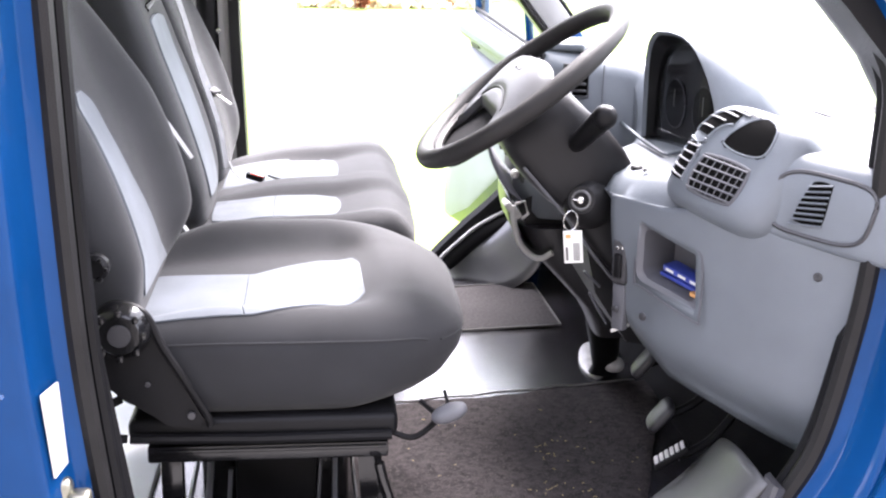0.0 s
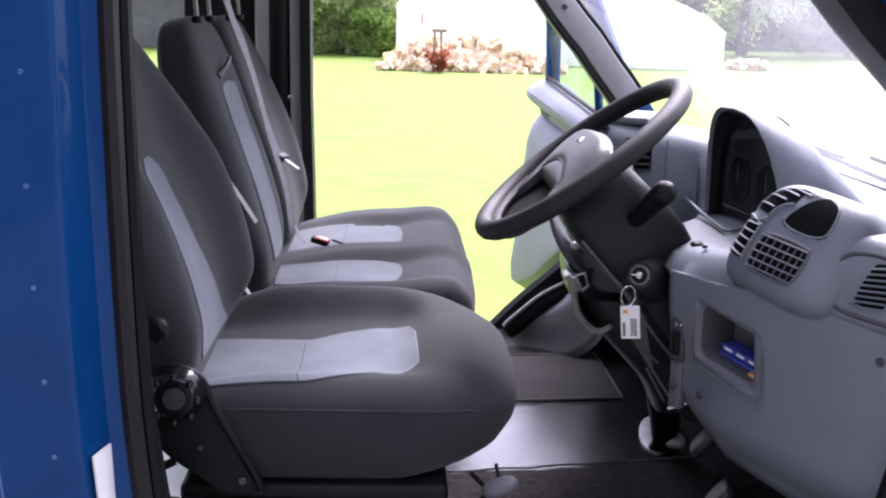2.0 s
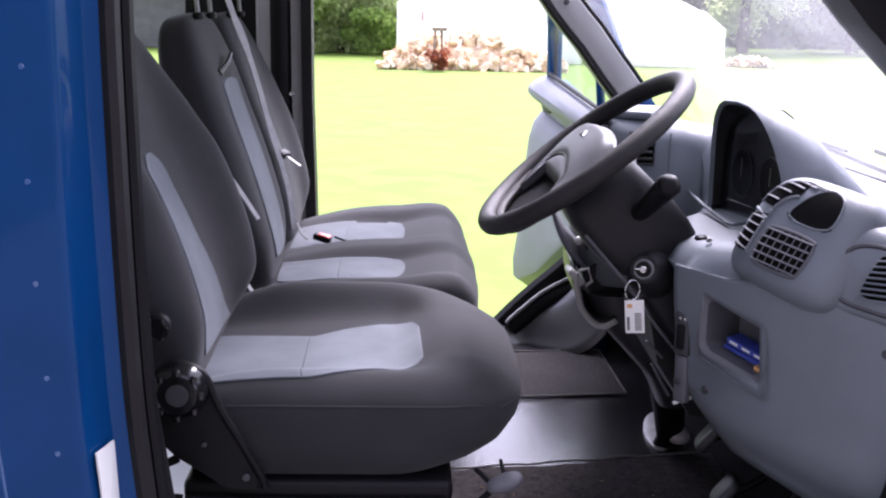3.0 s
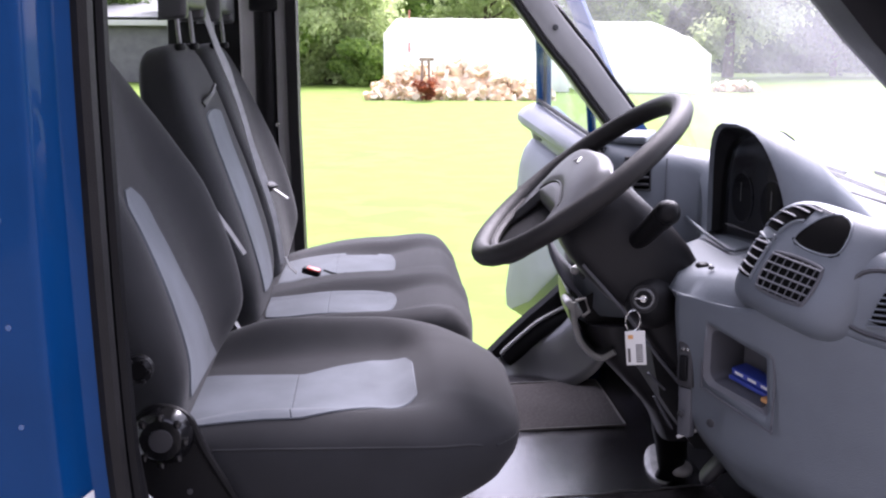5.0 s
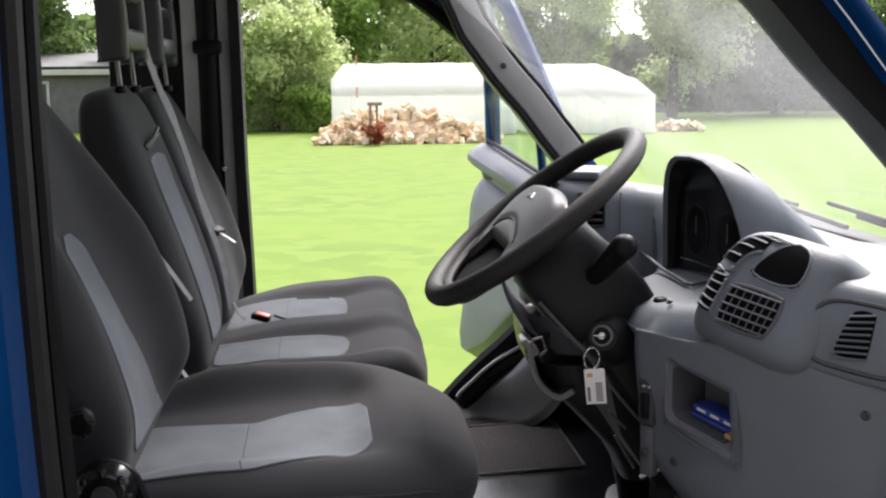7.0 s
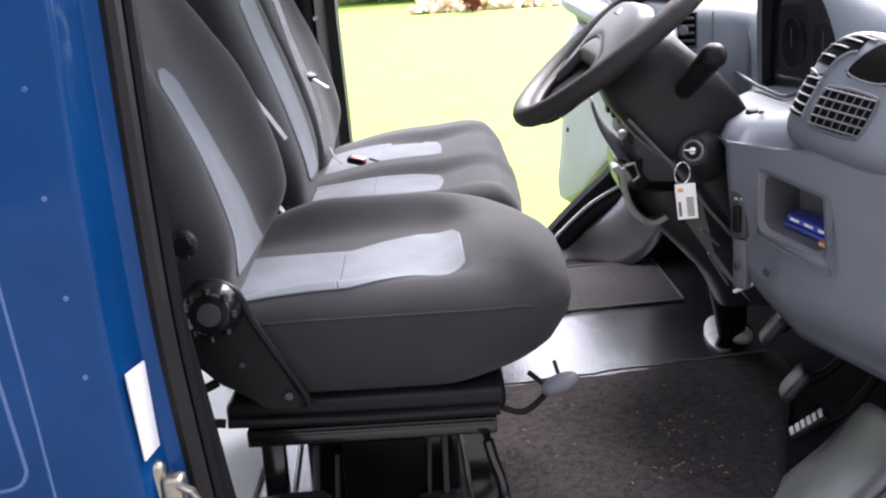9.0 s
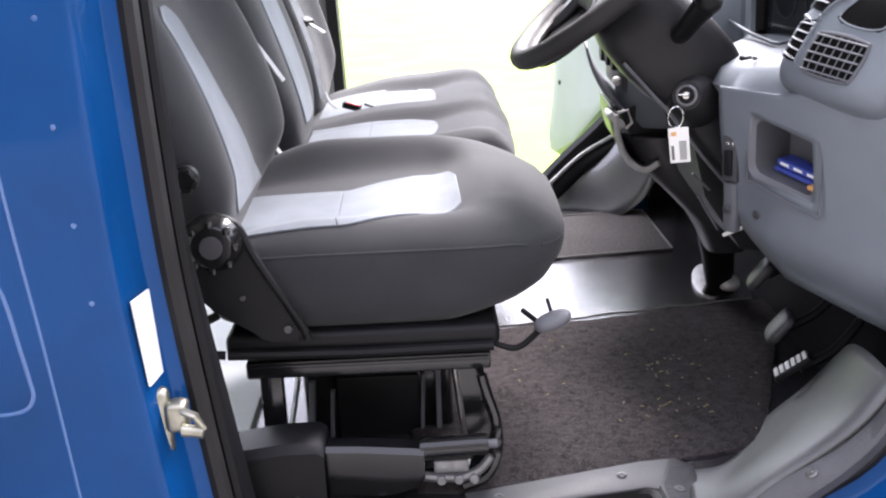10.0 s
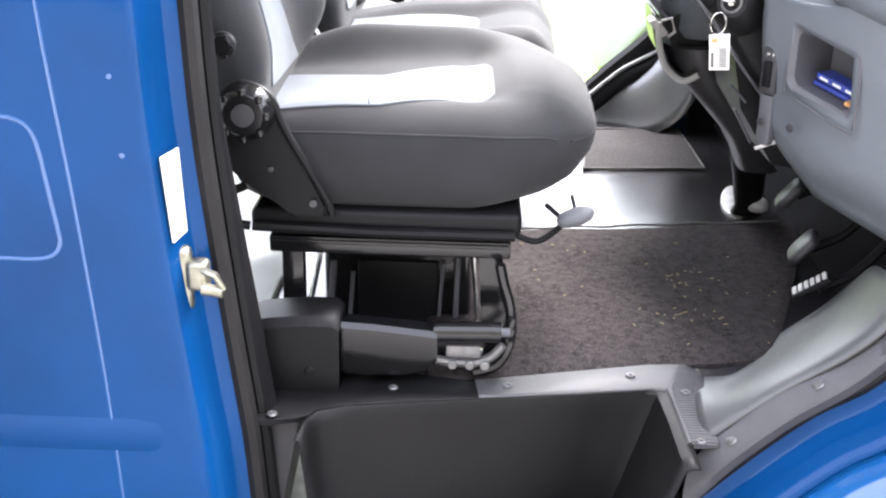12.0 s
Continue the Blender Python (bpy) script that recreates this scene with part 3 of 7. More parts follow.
bm = tube(smooth_line([(-1.6, 0, 1.104), (-1.2, 0, 1.104), (-0.95, 0, 1.104), (-0.908, 0, 1.101), (-0.890, 0, 1.088), (-0.882, 0, 1.062), (-0.875, 0, 1.01), (-0.869, 0, 0.965), (-0.868, 0, 0.945), (-0.878, 0, 0.930), (-0.902, 0, 0.924), (-0.95, 0, 0.924), (-1.2, 0, 0.924), (-1.6, 0, 0.924)], 6), 0.0036, 8, up=(0, 1, 0), flat=0.8)
part("panel_pressing", bm, LIT_PAINT, van, "pressed rounded rib in the blue side panel")
bm = tube(smooth_line([(-0.888, 0, 1.62), (-0.868, 0, 1.24), (-0.846, 0, 1.0), (-0.828, 0, 0.767), (-0.818, 0, 0.569), (-0.812, 0, 0.40)], 6), 0.0030, 8, up=(0, 1, 0), flat=0.9)
part("panel_crease", bm, LIT_PAINT, van)
sw_rings = [[Vector((x, y, z)) for y, z in ((0.0, 0.712), (-0.0015, 0.706), (-0.0045, 0.694), (-0.0055, 0.677), (-0.0035, 0.660), (0.0, 0.650))] for x in (-3.3, -1.6, -0.79, -0.765, -0.75)]
for k, f in ((3, 0.6), (4, 0.05)):
    sw_rings[k] = [Vector((p.x, p.y * f, p.z)) for p in sw_rings[k]]
part("panel_swage", loft(sw_rings), PAINT, van, "raised swage line along the blue side panel")

# road wheels
for wx in (0.72, -2.55):
    for wy, sg in ((0.04, 1), (WIDTH - 0.04, -1)):
        rings = []
        for r, d in ((0.20, 0.02), (0.24, 0.0), (0.31, 0.0), (0.335, 0.02), (0.34, 0.06), (0.34, 0.15), (0.335, 0.19), (0.30, 0.21), (0.20, 0.20)):
            rings.append([Vector((wx + r * math.cos(a), wy + sg * d, 0.36 + r * math.sin(a))) for a in (2 * math.pi * k / 32 for k in range(32))])
        wl_ob = part("wheel", loft(rings, False), RUBBER, van, "black rubber tyre")
        part("wheel_rim", disc((wx, wy + sg * 0.03, 0.36), (0, sg, 0), 0.205, 0.10, sides=28, bevel=0.02), DULL_STEEL, wl_ob, "grey steel rim")

# ---- near step well with its rim ----
ZT, ZB = 0.655, 0.39
WELL = [(-0.588, 0.03), (-0.585, 0.080), (-0.572, 0.108), (-0.535, 0.126), (-0.435, 0.146), (-0.304, 0.168), (-0.155, 0.196), (-0.092, 0.207), (-0.073, 0.202), (-0.071, 0.175), (-0.068, 0.12), (-0.066, 0.03), (-0.065, -0.004)]


def well_ring(z, inset):
    out = []
    for x, y in WELL:
        k = min(1.0, abs(x + 0.32) / 0.2) * (1 if x < -0.32 else -1)
        out.append(Vector((x + inset * k * (1.0 if x < -0.32 else 2.6), y - inset * 0.6 * smoothstep(0.04, 0.12, y), z)))
    return out


rings = [well_ring(z, i) for z, i in ((ZT + 0.008, -0.004), (ZT + 0.008, 0.0), (ZT + 0.004, 0.004), (ZT - 0.01, 0.006), (ZB + 0.12, 0.022), (ZB + 0.03, 0.034), (ZB + 0.006, 0.046), (ZB, 0.07))]
bm = loft(rings, False, False)
bm.faces.new([bm.verts.new(p) for p in rings[-1]])
step = part("step_well", bm, WELL_BLACK, van, "black moulded plastic entry step well")
md = step.modifiers.new("thickness", "SOLIDIFY")
md.thickness = 0.003
part("well_slot", box((-0.0660, 0.092, 0.592), (-0.0615, 0.096, 0.612), 0.001), MID_GREY, step)
part("sill_lining", box((-0.058, 0.07, 0.36), (0.20, 0.26, 0.640), 0.006), BLACK, van, "black lining below the sill")
part("sill_panel", box((-0.66, 0.012, 0.36), (0.10, 0.045, 0.452), 0.008), PAINT, van)


def flange(pairs, z):
    """A flat rim between a near and a far edge, with softened edges."""
    rings = []
    for (xa, ya), (xb, yb) in pairs:
        p, q = Vector((xa, ya, 0)), Vector((xb, yb, 0))
        rings.append([p.lerp(q, f) + Vector((0, 0, z + dz)) for f, dz in ((0, -0.010), (0.0, -0.003), (0.06, 0.0), (0.94, 0.0), (1.0, -0.003), (1.0, -0.010))])
    return loft(rings)


part("step_rim", flange([((-0.665, 0.075), (-0.665, 0.270)), ((-0.60, 0.090), (-0.60, 0.270)), ((-0.54, 0.130), (-0.53, 0.265)), ((-0.435, 0.149), (-0.45, 0.240)), ((-0.345, 0.164), (-0.352, 0.218))], ZT + 0.009), BLACK, van, "black plastic back edge of the step")
rim = part("step_rim", flange([((-0.345, 0.164), (-0.352, 0.218)), ((-0.304, 0.171), (-0.317, 0.227)), ((-0.155, 0.199), (-0.198, 0.259)), ((-0.090, 0.211), (-0.092, 0.288)), ((-0.070, 0.206), (-0.033, 0.302))], ZT + 0.0115), STEP_GREY, van, "grey plastic step edging with screws")
rim2 = part("step_rim", flange([((-0.070, 0.206), (-0.033, 0.302)), ((-0.069, 0.175), (-0.005, 0.270)), ((-0.066, 0.12), (-0.014, 0.16)), ((-0.064, 0.055), (-0.020, 0.060))], ZT + 0.0115), STEP_GREY, van, "grey ribbed step edging")
for k in range(30):
    y = 0.050 + k * 0.0072
    x0 = lerp_line([(0.05, -0.058), (0.12, -0.060), (0.175, -0.063), (0.21, -0.062), (0.27, -0.040)], y)
    part("tread_rib", box((x0, y, ZT + 0.0112), (x0 + 0.033, y + 0.003, ZT + 0.0128), 0.0006, seg=1), STEP_GREY, rim2, smooth=False)
side = part("step_side", loft([[Vector((-0.668, 0.116, z)), Vector((-0.594 - dx, 0.118 - 0.3 * dx, z)), Vector((-0.586 - dx, 0.132, z)), Vector((-0.586 - dx, 0.16, z)), Vector((-0.668, 0.16, z))]
                               for z, dx in ((ZT + 0.004, 0.012), (ZT, 0.004), (ZT - 0.04, 0.010), (ZB + 0.1, 0.034), (ZB, 0.05))]), STEP_GREY, van, "worn grey end of the step moulding")
part("dimple", disc((-0.640, 0.115, ZT - 0.022), (0, -1, 0), 0.008, 0.003, sides=14, bevel=0.001), DARK_GREY, side)
for p in ((-0.303, 0.197, ZT + 0.0115), (-0.118, 0.243, ZT + 0.0115), (-0.043, 0.195, ZT + 0.0115), (-0.046, 0.055, ZT + 0.0125), (-0.632, 0.092, ZT + 0.009), (-0.47, 0.182, ZT + 0.009)):
    screw(p, (0, 0, 1), van, 0.0075, SCREW_STEEL)

# ---- grey wheel-arch covers at the foot of both door openings ----
def arch_cover(side, label):
    inner = smooth_line([(-0.02, 0.262, FLOOR), (0.04, 0.275, FLOOR), (0.095, 0.34, FLOOR), (0.15, 0.42, FLOOR + 0.005), (0.22, 0.44, 0.71), (0.27, 0.42, 0.78), (0.31, 0.36, 0.86)], 5)
    outer = smooth_line([(-0.015, 0.075, 0.640), (0.030, 0.072, 0.685), (0.085, 0.070, 0.732), (0.135, 0.068, 0.767), (0.180, 0.067, 0.804), (0.224, 0.066, 0.858)], 5)
    rings = []
    for p, q in zip(inner, outer):
        row = []
        for k in range(11):
            t = k / 10
            m = p.lerp(q, t)
            bulge = math.sin(math.pi * t) ** 0.8 * 0.035 * min(1.0, max(0.15, (p.z - 0.62) * 6))
            m += Vector((-0.45, -0.25, 0.85)) * bulge + Vector((-0.020, 0, 0.020)) * math.sin(math.pi * min(1.0, t * 0.58)) ** 2
            if side < 0:
                m = Vector((m.x - 0.045, WIDTH - 0.07 - (m.y - 0.07) * 0.72, m.z + 0.04 * smoothstep(0.0, 0.5, t) - 0.004))
            row.append(m)
        rings.append(row)
    ob = part("arch_cover", loft(rings, False, False), ARCH_GREY if side > 0 else ARCH_GLOSS, van, label)
    md = ob.modifiers.new("thickness", "SOLIDIFY")
    md.thickness = 0.006
    strip = [o + Vector((0, -0.004, 0.006)) for o in outer]
    if side < 0:
        strip = [Vector((o.x - 0.045, WIDTH - o.y, o.z + 0.04)) for o in strip]
    if side > 0:
        lo = smooth_line([(-0.062, 0.040, 0.580), (-0.038, 0.044, 0.606), (-0.001, 0.045, 0.648), (0.066, 0.045, 0.711), (0.133, 0.045, 0.760), (0.178, 0.045, 0.804), (0.208, 0.050, 0.850), (0.220, 0.056, 0.874)], 5)
        hi = smooth_line([(-0.050, 0.068, 0.626), (-0.034, 0.076, 0.646), (-0.012, 0.079, 0.668), (0.070, 0.080, 0.744), (0.138, 0.080, 0.784), (0.182, 0.080, 0.822), (0.204, 0.083, 0.858), (0.214, 0.086, 0.880)], 5)
        rings = []
        for i in range(len(lo)):
            t = (lo[min(i + 1, len(lo) - 1)] - lo[max(i - 1, 0)]).normalized()
            nn = Vector((-t.z, -0.3, t.x)).normalized()
            rings.append([lo[i] - nn * 0.012, lo[i] + nn * 0.002, lo[i].lerp(hi[i], 0.15) + nn * 0.007, lo[i].lerp(hi[i], 0.85) + nn * 0.009, hi[i] + nn * 0.004, hi[i] + Vector((0, 0.016, 0)) - nn * 0.014])
        part("sill_strip", loft(rings), STEP_GREY, van, "grey plastic sill strip with screws")
    else:
        part("sill_strip", tube(strip, 0.022, 8, flat=0.35, up=(0, 1, 0.6)), BLACK, van)
    return outer


outer = arch_cover(1, "smooth grey plastic wheel-arch cover")
arch_cover(-1, "glossy grey plastic wheel-arch cover on the far side")
for p in ((0.100, 0.060, 0.757), (-0.004, 0.060, 0.668)):
    screw(p, (-0.55, -0.3, 0.78), van, 0.008, SCREW_STEEL)

# black lining of the door sills and kick panel
low_far = [p for p in far_grown(-0.02, 0.13) if p.z < 0.98 and p.x > -0.50]
part("sill_lining", tube(low_far, 0.034, 8, up=(0, 1, 0), flat=0.8), BLACK, van, "black sill lining")
part("sill_lining", tube(smooth_line([(-0.045, 1.842, 0.690), (-0.030, 1.842, 0.704), (0.040, 1.842, 0.764), (0.082, 1.842, 0.792), (0.138, 1.842, 0.822), (0.182, 1.842, 0.846)], 4), 0.027, 10), BLACK, van, "black rounded sill lining")
# pale tube painted in for the bright highlight along the far sill
part("sill_glint", tube(smooth_line([(-0.060, 1.832, 0.712), (-0.047, 1.832, 0.728), (0.022, 1.832, 0.790), (0.062, 1.832, 0.818), (0.117, 1.832, 0.848), (0.160, 1.832, 0.872)], 4), 0.0055, 8), LIP_GREY, van, "pale strip standing for the highlight along the far sill lining")
part("kick_panel", box((0.24, WIDTH - 0.135, FLOOR - 0.02), (0.60, WIDTH - 0.10, 1.15), 0.01), BLACK, van)
part("post_lining", box((-0.97, WIDTH - 0.115, 0.66), (-0.66, WIDTH - 0.03, 1.97), 0.006), BLACK, van)

# toe board below the dashboard
bm = loft([[Vector((0.30, 0.30, FLOOR)), Vector((0.30, WIDTH - 0.2, FLOOR)), Vector((0.30, WIDTH - 0.2, FLOOR + 0.004)), Vector((0.30, 0.30, FLOOR + 0.004))],
           [Vector((0.50, 0.25, 0.90)), Vector((0.50, WIDTH - 0.2, 0.90)), Vector((0.49, WIDTH - 0.2, 0.91)), Vector((0.49, 0.25, 0.91))],
           [Vector((0.56, 0.2, 1.2)), Vector((0.56, WIDTH - 0.2, 1.2)), Vector((0.55, WIDTH - 0.2, 1.2)), Vector((0.55, 0.2, 1.2))]])
part("toe_board", bm, SOUND_MAT, van, "black sloping toe board")


# ---- floor coverings ----
def rug(name, corners, mat, label, z, thick=0.008, wave=0.006, nx=34, ny=22, rag=0.006):
    """A cloth sheet with a slightly wavy surface and uneven edges."""
    a, b, c, d = [Vector(p) for p in corners]
    bm = bmesh.new()
    top, bot = [], []
    for i in range(nx + 1):
        r1, r2 = [], []
        for j in range(ny + 1):
            u, v = i / nx, j / ny
            p = a.lerp(b, u).lerp(d.lerp(c, u), v)
            ed = min(u, v, 1 - u, 1 - v)
            q = Vector((p.x * 14, p.y * 14, z * 9))
            p = p + Vector((noise.noise(q * 1.7), noise.noise(q * 1.7 + Vector((7, 3, 1))), 0)) * rag * (1 if ed < 0.02 else 0.2)
            h = z + thick + wave * noise.noise(q * 0.6) * (1 if ed > 0.02 else 1.5)
            if ed < 0.001:
                h -= thick * 0.5
            r1.append(bm.verts.new((p.x, p.y, max(h, z + 0.002))))
            r2.append(bm.verts.new((p.x, p.y, z + 0.0005)))
        top.append(r1)
        bot.append(r2)
    for i in range(nx):
        for j in range(ny):
            bm.faces.new((top[i][j], top[i + 1][j], top[i + 1][j + 1], top[i][j + 1]))
    for i in range(nx):
        bm.faces.new((top[i][0], bot[i][0], bot[i + 1][0], top[i + 1][0]))
        bm.faces.new((top[i][ny], top[i + 1][ny], bot[i + 1][ny], bot[i][ny]))
    for j in range(ny):
        bm.faces.new((top[0][j], top[0][j + 1], bot[0][j + 1], bot[0][j]))
        bm.faces.new((top[nx][j], bot[nx][j], bot[nx][j + 1], top[nx][j + 1]))
    return solid(name, bm, mat, label, "carpet" if "carpet" in name else "mat", base=(a.x, a.y, z))


carpet_ob = rug("carpet", ((-0.42, 0.212, 0), (0.118, 0.318, 0), (0.34, 0.985, 0), (-0.46, 0.84, 0)), CARPET, "worn dark brown-grey carpet with crumbs of dry grass", FLOOR, nx=60, ny=50)
far_edge = [Vector((-0.46, 0.84, 0)).lerp(Vector((0.34, 0.985, 0)), k / 40) + Vector((0, 0.004 * noise.noise(Vector((k * 0.45, 2, 0))), FLOOR + 0.009 + 0.003 * noise.noise(Vector((k * 0.3, 7, 0))))) for k in range(8, 38)]
part("frayed_edge", tube(far_edge, 0.0024, 6), BINDING, carpet_ob, "pale frayed carpet edge")
mat_ob = rug("floor_mat", ((-0.10, 1.325, 0), (0.197, 1.36, 0), (0.190, 1.725, 0), (-0.06, 1.70, 0)), MAT_CLOTH, "small dark grey floor mat with a pale bound edge", FLOOR, 0.007, 0.004)
corners = [Vector(p) for p in ((-0.10, 1.325, 0), (0.197, 1.36, 0), (0.190, 1.725, 0), (-0.06, 1.70, 0))]
edge = [corners[i].lerp(corners[(i + 1) % 4], k / 12) for i in range(4) for k in range(12)]
part("binding", tube([p + Vector((0, 0, FLOOR + 0.006)) for p in edge], 0.0026, 6, True), BINDING, mat_ob, "pale sewn binding")
rnd = random.Random(3)
bits = bmesh.new()
for k in range(60):
    cx, cy = (rnd.gauss(0.03, 0.035), rnd.gauss(0.62, 0.035)) if k % 3 == 0 else (rnd.gauss(-0.01, 0.035), rnd.gauss(0.47, 0.02)) if k % 3 == 1 else (rnd.uniform(-0.28, 0.18), rnd.uniform(0.34, 0.85))
    a, ln = rnd.uniform(0, 6.28), rnd.uniform(0.0015, 0.004)
    d = Vector((math.cos(a), math.sin(a), rnd.uniform(-0.1, 0.2))) * ln
    p = Vector((cx, cy, FLOOR + 0.0125))
    tube([p - d, p + Vector((d.y, -d.x, 0.001)) * 0.3, p + d], 0.0007, 4, bm=bits)
solid("dry_grass", bits, STRAW, "scattered bits of dry grass on the carpet", "dry grass", "stuff", base=(0, 0.5, FLOOR))

# ---- dashboard ----
dash = thing("dashboard", (0.45, 1.0, 0.9), "grey moulded plastic dashboard with vents, pockets and an instrument hood", "dashboard")
PA, PB = Vector((0.062, 0.405, 0)), Vector((0.312, 0.098, 0))
ALONG = (PB - PA).normalized()
OUT = Vector((-0.836, -0.549, 0))          # out of the lower panel, towards the driver's door
OUT = (OUT - ALONG * OUT.dot(ALONG)).normalized()
UP = Vector((0, 0, 1))


def dp(s, d, z):
    """s metres along the lower panel from the column, d metres out of it, height z."""
    return PA + ALONG * (s * 0.945) + OUT * d + UP * z


L = 0.445
# lower panel, gently bowed
bm = bmesh.new()
bottom = [(0.0, 0.985), (0.03, 0.965), (0.10, 0.925), (0.20, 0.905), (0.30, 0.880), (0.36, 0.866), (0.41, 0.872), (0.445, 0.890)]
nS, nZ = 40, 24
HOLE_S, HOLE_Z = (0.068, 0.182), (1.082, 1.170)
ss = sorted(set([L * i / nS for i in range(nS + 1)] + list(HOLE_S)))
g = []
for s in ss:
    zb = lerp_line(bottom, s)
    zt = 1.215 + 0.03 * smoothstep(0.1, 0.3, s)
    dip = -0.25 * (min(max(s, HOLE_S[0]), HOLE_S[1]) - 0.123)
    h0, h1 = HOLE_Z[0] + dip, HOLE_Z[1] + dip
    zs = [zb + (h0 - zb) * k / 10 for k in range(10)] + [h0 + (h1 - h0) * k / 8 for k in range(9)] + [h1 + (zt - h1) * k / 6 for k in range(1, 7)]
    row = []
    for z in zs:
        f = (z - zb) / (zt - zb)
        d = 0.030 * math.sin(math.pi * min(1, s / 0.419 * 0.9 + 0.05)) + 0.018 * smoothstep(0.3, 0.95, f) - 0.05 * (1 - smoothstep(0.0, 0.35, f)) ** 2
        row.append(bm.verts.new(dp(s, d - 0.012, z)))
    g.append(row)
inside = lambda s0, s1, k: s0 >= HOLE_S[0] - 1e-6 and s1 <= HOLE_S[1] + 1e-6 and 10 <= k < 18
for i in range(len(ss) - 1):
    for k in range(24):
        if not inside(ss[i], ss[i + 1], k):
            bm.faces.new((g[i][k], g[i + 1][k], g[i + 1][k + 1], g[i][k + 1]))
low = part("lower_panel", bm, GREY, dash, "large smooth grey lower panel beside the steering column")
md = low.modifiers.new("thickness", "SOLIDIFY")
md.thickness, md.offset = 0.005, 0
# pocket in it, with rim
bm = bmesh.new()
sA, sB, zA, zB = HOLE_S[0], HOLE_S[1], HOLE_Z[0] + 0.25 * 0.055, HOLE_Z[1] + 0.25 * 0.055


def rounded(s0, s1, z0, z1, r, d, n=5, skew=-0.25):
    pts = []
    for cs, cz, a0 in ((s1 - r, z1 - r, 0), (s0 + r, z1 - r, 90), (s0 + r, z0 + r, 180), (s1 - r, z0 + r, 270)):
        for k in range(n + 1):
            a = radians(a0 + 90 * k / n)
            s, z = cs + r * math.cos(a), cz + r * math.sin(a)
            pts.append(dp(s, d, z + skew * (s - HOLE_S[0])))
    return pts


loft([rounded(sA - 0.003, sB + 0.003, zA - 0.003, zB + 0.003, 0.014, 0.024), rounded(sA + 0.006, sB - 0.006, zA + 0.004, zB - 0.006, 0.014, 0.018),
      rounded(sA + 0.012, sB - 0.012, zA + 0.006, zB - 0.012, 0.012, -0.06), rounded(sA + 0.03, sB - 0.03, zA + 0.02, zB - 0.03, 0.01, -0.062)], False, True, bm)
bm.faces.new([bm.verts.new(p) for p in rounded(sA + 0.03, sB - 0.03, zA + 0.02, zB - 0.03, 0.01, -0.062)])
part("pocket", bm, MID_GREY, dash, "open recessed storage pocket")
for p, r in ((dp(0.089, 0.030, 1.037), 0.007), (dp(0.375, 0.016, 1.158), 0.007), (dp(0.020, 0.012, 1.03), 0.006)):
    screw(p, OUT, dash, r)
# groove below the pocket
part("panel_groove", tube(smooth_line([dp(0.056, 0.012, 1.19), dp(0.058, 0.017, 1.09), dp(0.075, 0.021, 1.080), dp(0.185, 0.034, 1.053), dp(0.196, 0.035, 1.062), dp(0.195, 0.034, 1.14), dp(0.180, 0.034, 1.165), dp(0.10, 0.024, 1.197)], 5), 0.0018, 6), MID_GREY, dash)
# switch plate
sw = part("switch_plate", box((0.012 - 0.006, -0.006, 1.072), (0.034, 0.012, 1.142), 0.004, Matrix(((ALONG.x, OUT.x, 0, PA.x), (ALONG.y, OUT.y, 0, PA.y), (0, 0, 1, 0), (0, 0, 0, 1)))), HUB_GREY, dash, "small switch plate")
M = Matrix(((ALONG.x, OUT.x, 0, PA.x), (ALONG.y, OUT.y, 0, PA.y), (0, 0, 1, 0), (0, 0, 0, 1)))
part("rocker", box((0.013, 0.010, 1.082), (0.027, 0.017, 1.122), 0.003, M), BLACK, sw)
part("indicator", box((0.014, 0.010, 1.128), (0.020, 0.014, 1.134), 0.001, M), CHROME, sw)
part("indicator", box((0.023, 0.010, 1.128), (0.028, 0.014, 1.134), 0.001, M), CHROME, sw)

# upper body: from the panel's top back to the windscreen, full width
FRONT = [(0.10, 0.700), (0.100, 0.560), (0.072, 0.430), (0.100, 0.355), (0.155, 0.290), (0.215, 0.215), (0.270, 0.150), (0.318, 0.095)]
FRONT = [(0.245, 1.90), (0.20, 1.70), (0.14, 1.40), (0.065, 1.15), (0.020, 1.0), (0.010, 0.91), (0.030, 0.850), (0.100, 0.825), (0.175, 0.805), (0.205, 0.775), (0.195, 0.73), (0.135, 0.67)] + FRONT[1:]
line = smooth_line([Vector((x, y, 0)) for x, y in FRONT], 5)
rings = []
for i, p in enumerate(line):
    y = p.y
    far = smoothstep(0.70, 0.80, y)
    far_top = lerp_line([(0.7, 0.115), (0.80, 0.135), (0.86, 0.160), (1.0, 0.150), (1.25, 0.098), (1.5, 0.078), (1.9, 0.07)], y)
    zt = 1.248 + far_top * far + 0.014 * (1 - smoothstep(0.30, 0.42, y)) + 0.035 * (1 - smoothstep(0.05, 0.25, y))
    tan = (line[min(i + 1, len(line) - 1)] - line[max(i - 1, 0)]).normalized()
    nrm = Vector((tan.y, -tan.x, 0))
    zlow = 1.195 - 0.13 * far
    back = Vector((0.60, y, 1.285 - 0.015 * far))
    rings.append([p + UP * zlow + nrm * -0.03, p + UP * (zlow + 0.005) + nrm * 0.012, p + UP * (zlow + 0.02) + nrm * 0.022, p + UP * (zt - 0.035) + nrm * 0.018, p + UP * (zt - 0.012) + nrm * 0.006,
                  p + UP * zt - nrm * 0.02, (p + UP * (zt + 0.010)).lerp(back, 0.3), (p + UP * (zt + 0.006)).lerp(back, 0.65), back, back - UP * 0.06])
upper = part("upper_body", loft(rings, False, False), GREY, dash, "grey dashboard top reaching to the windscreen")
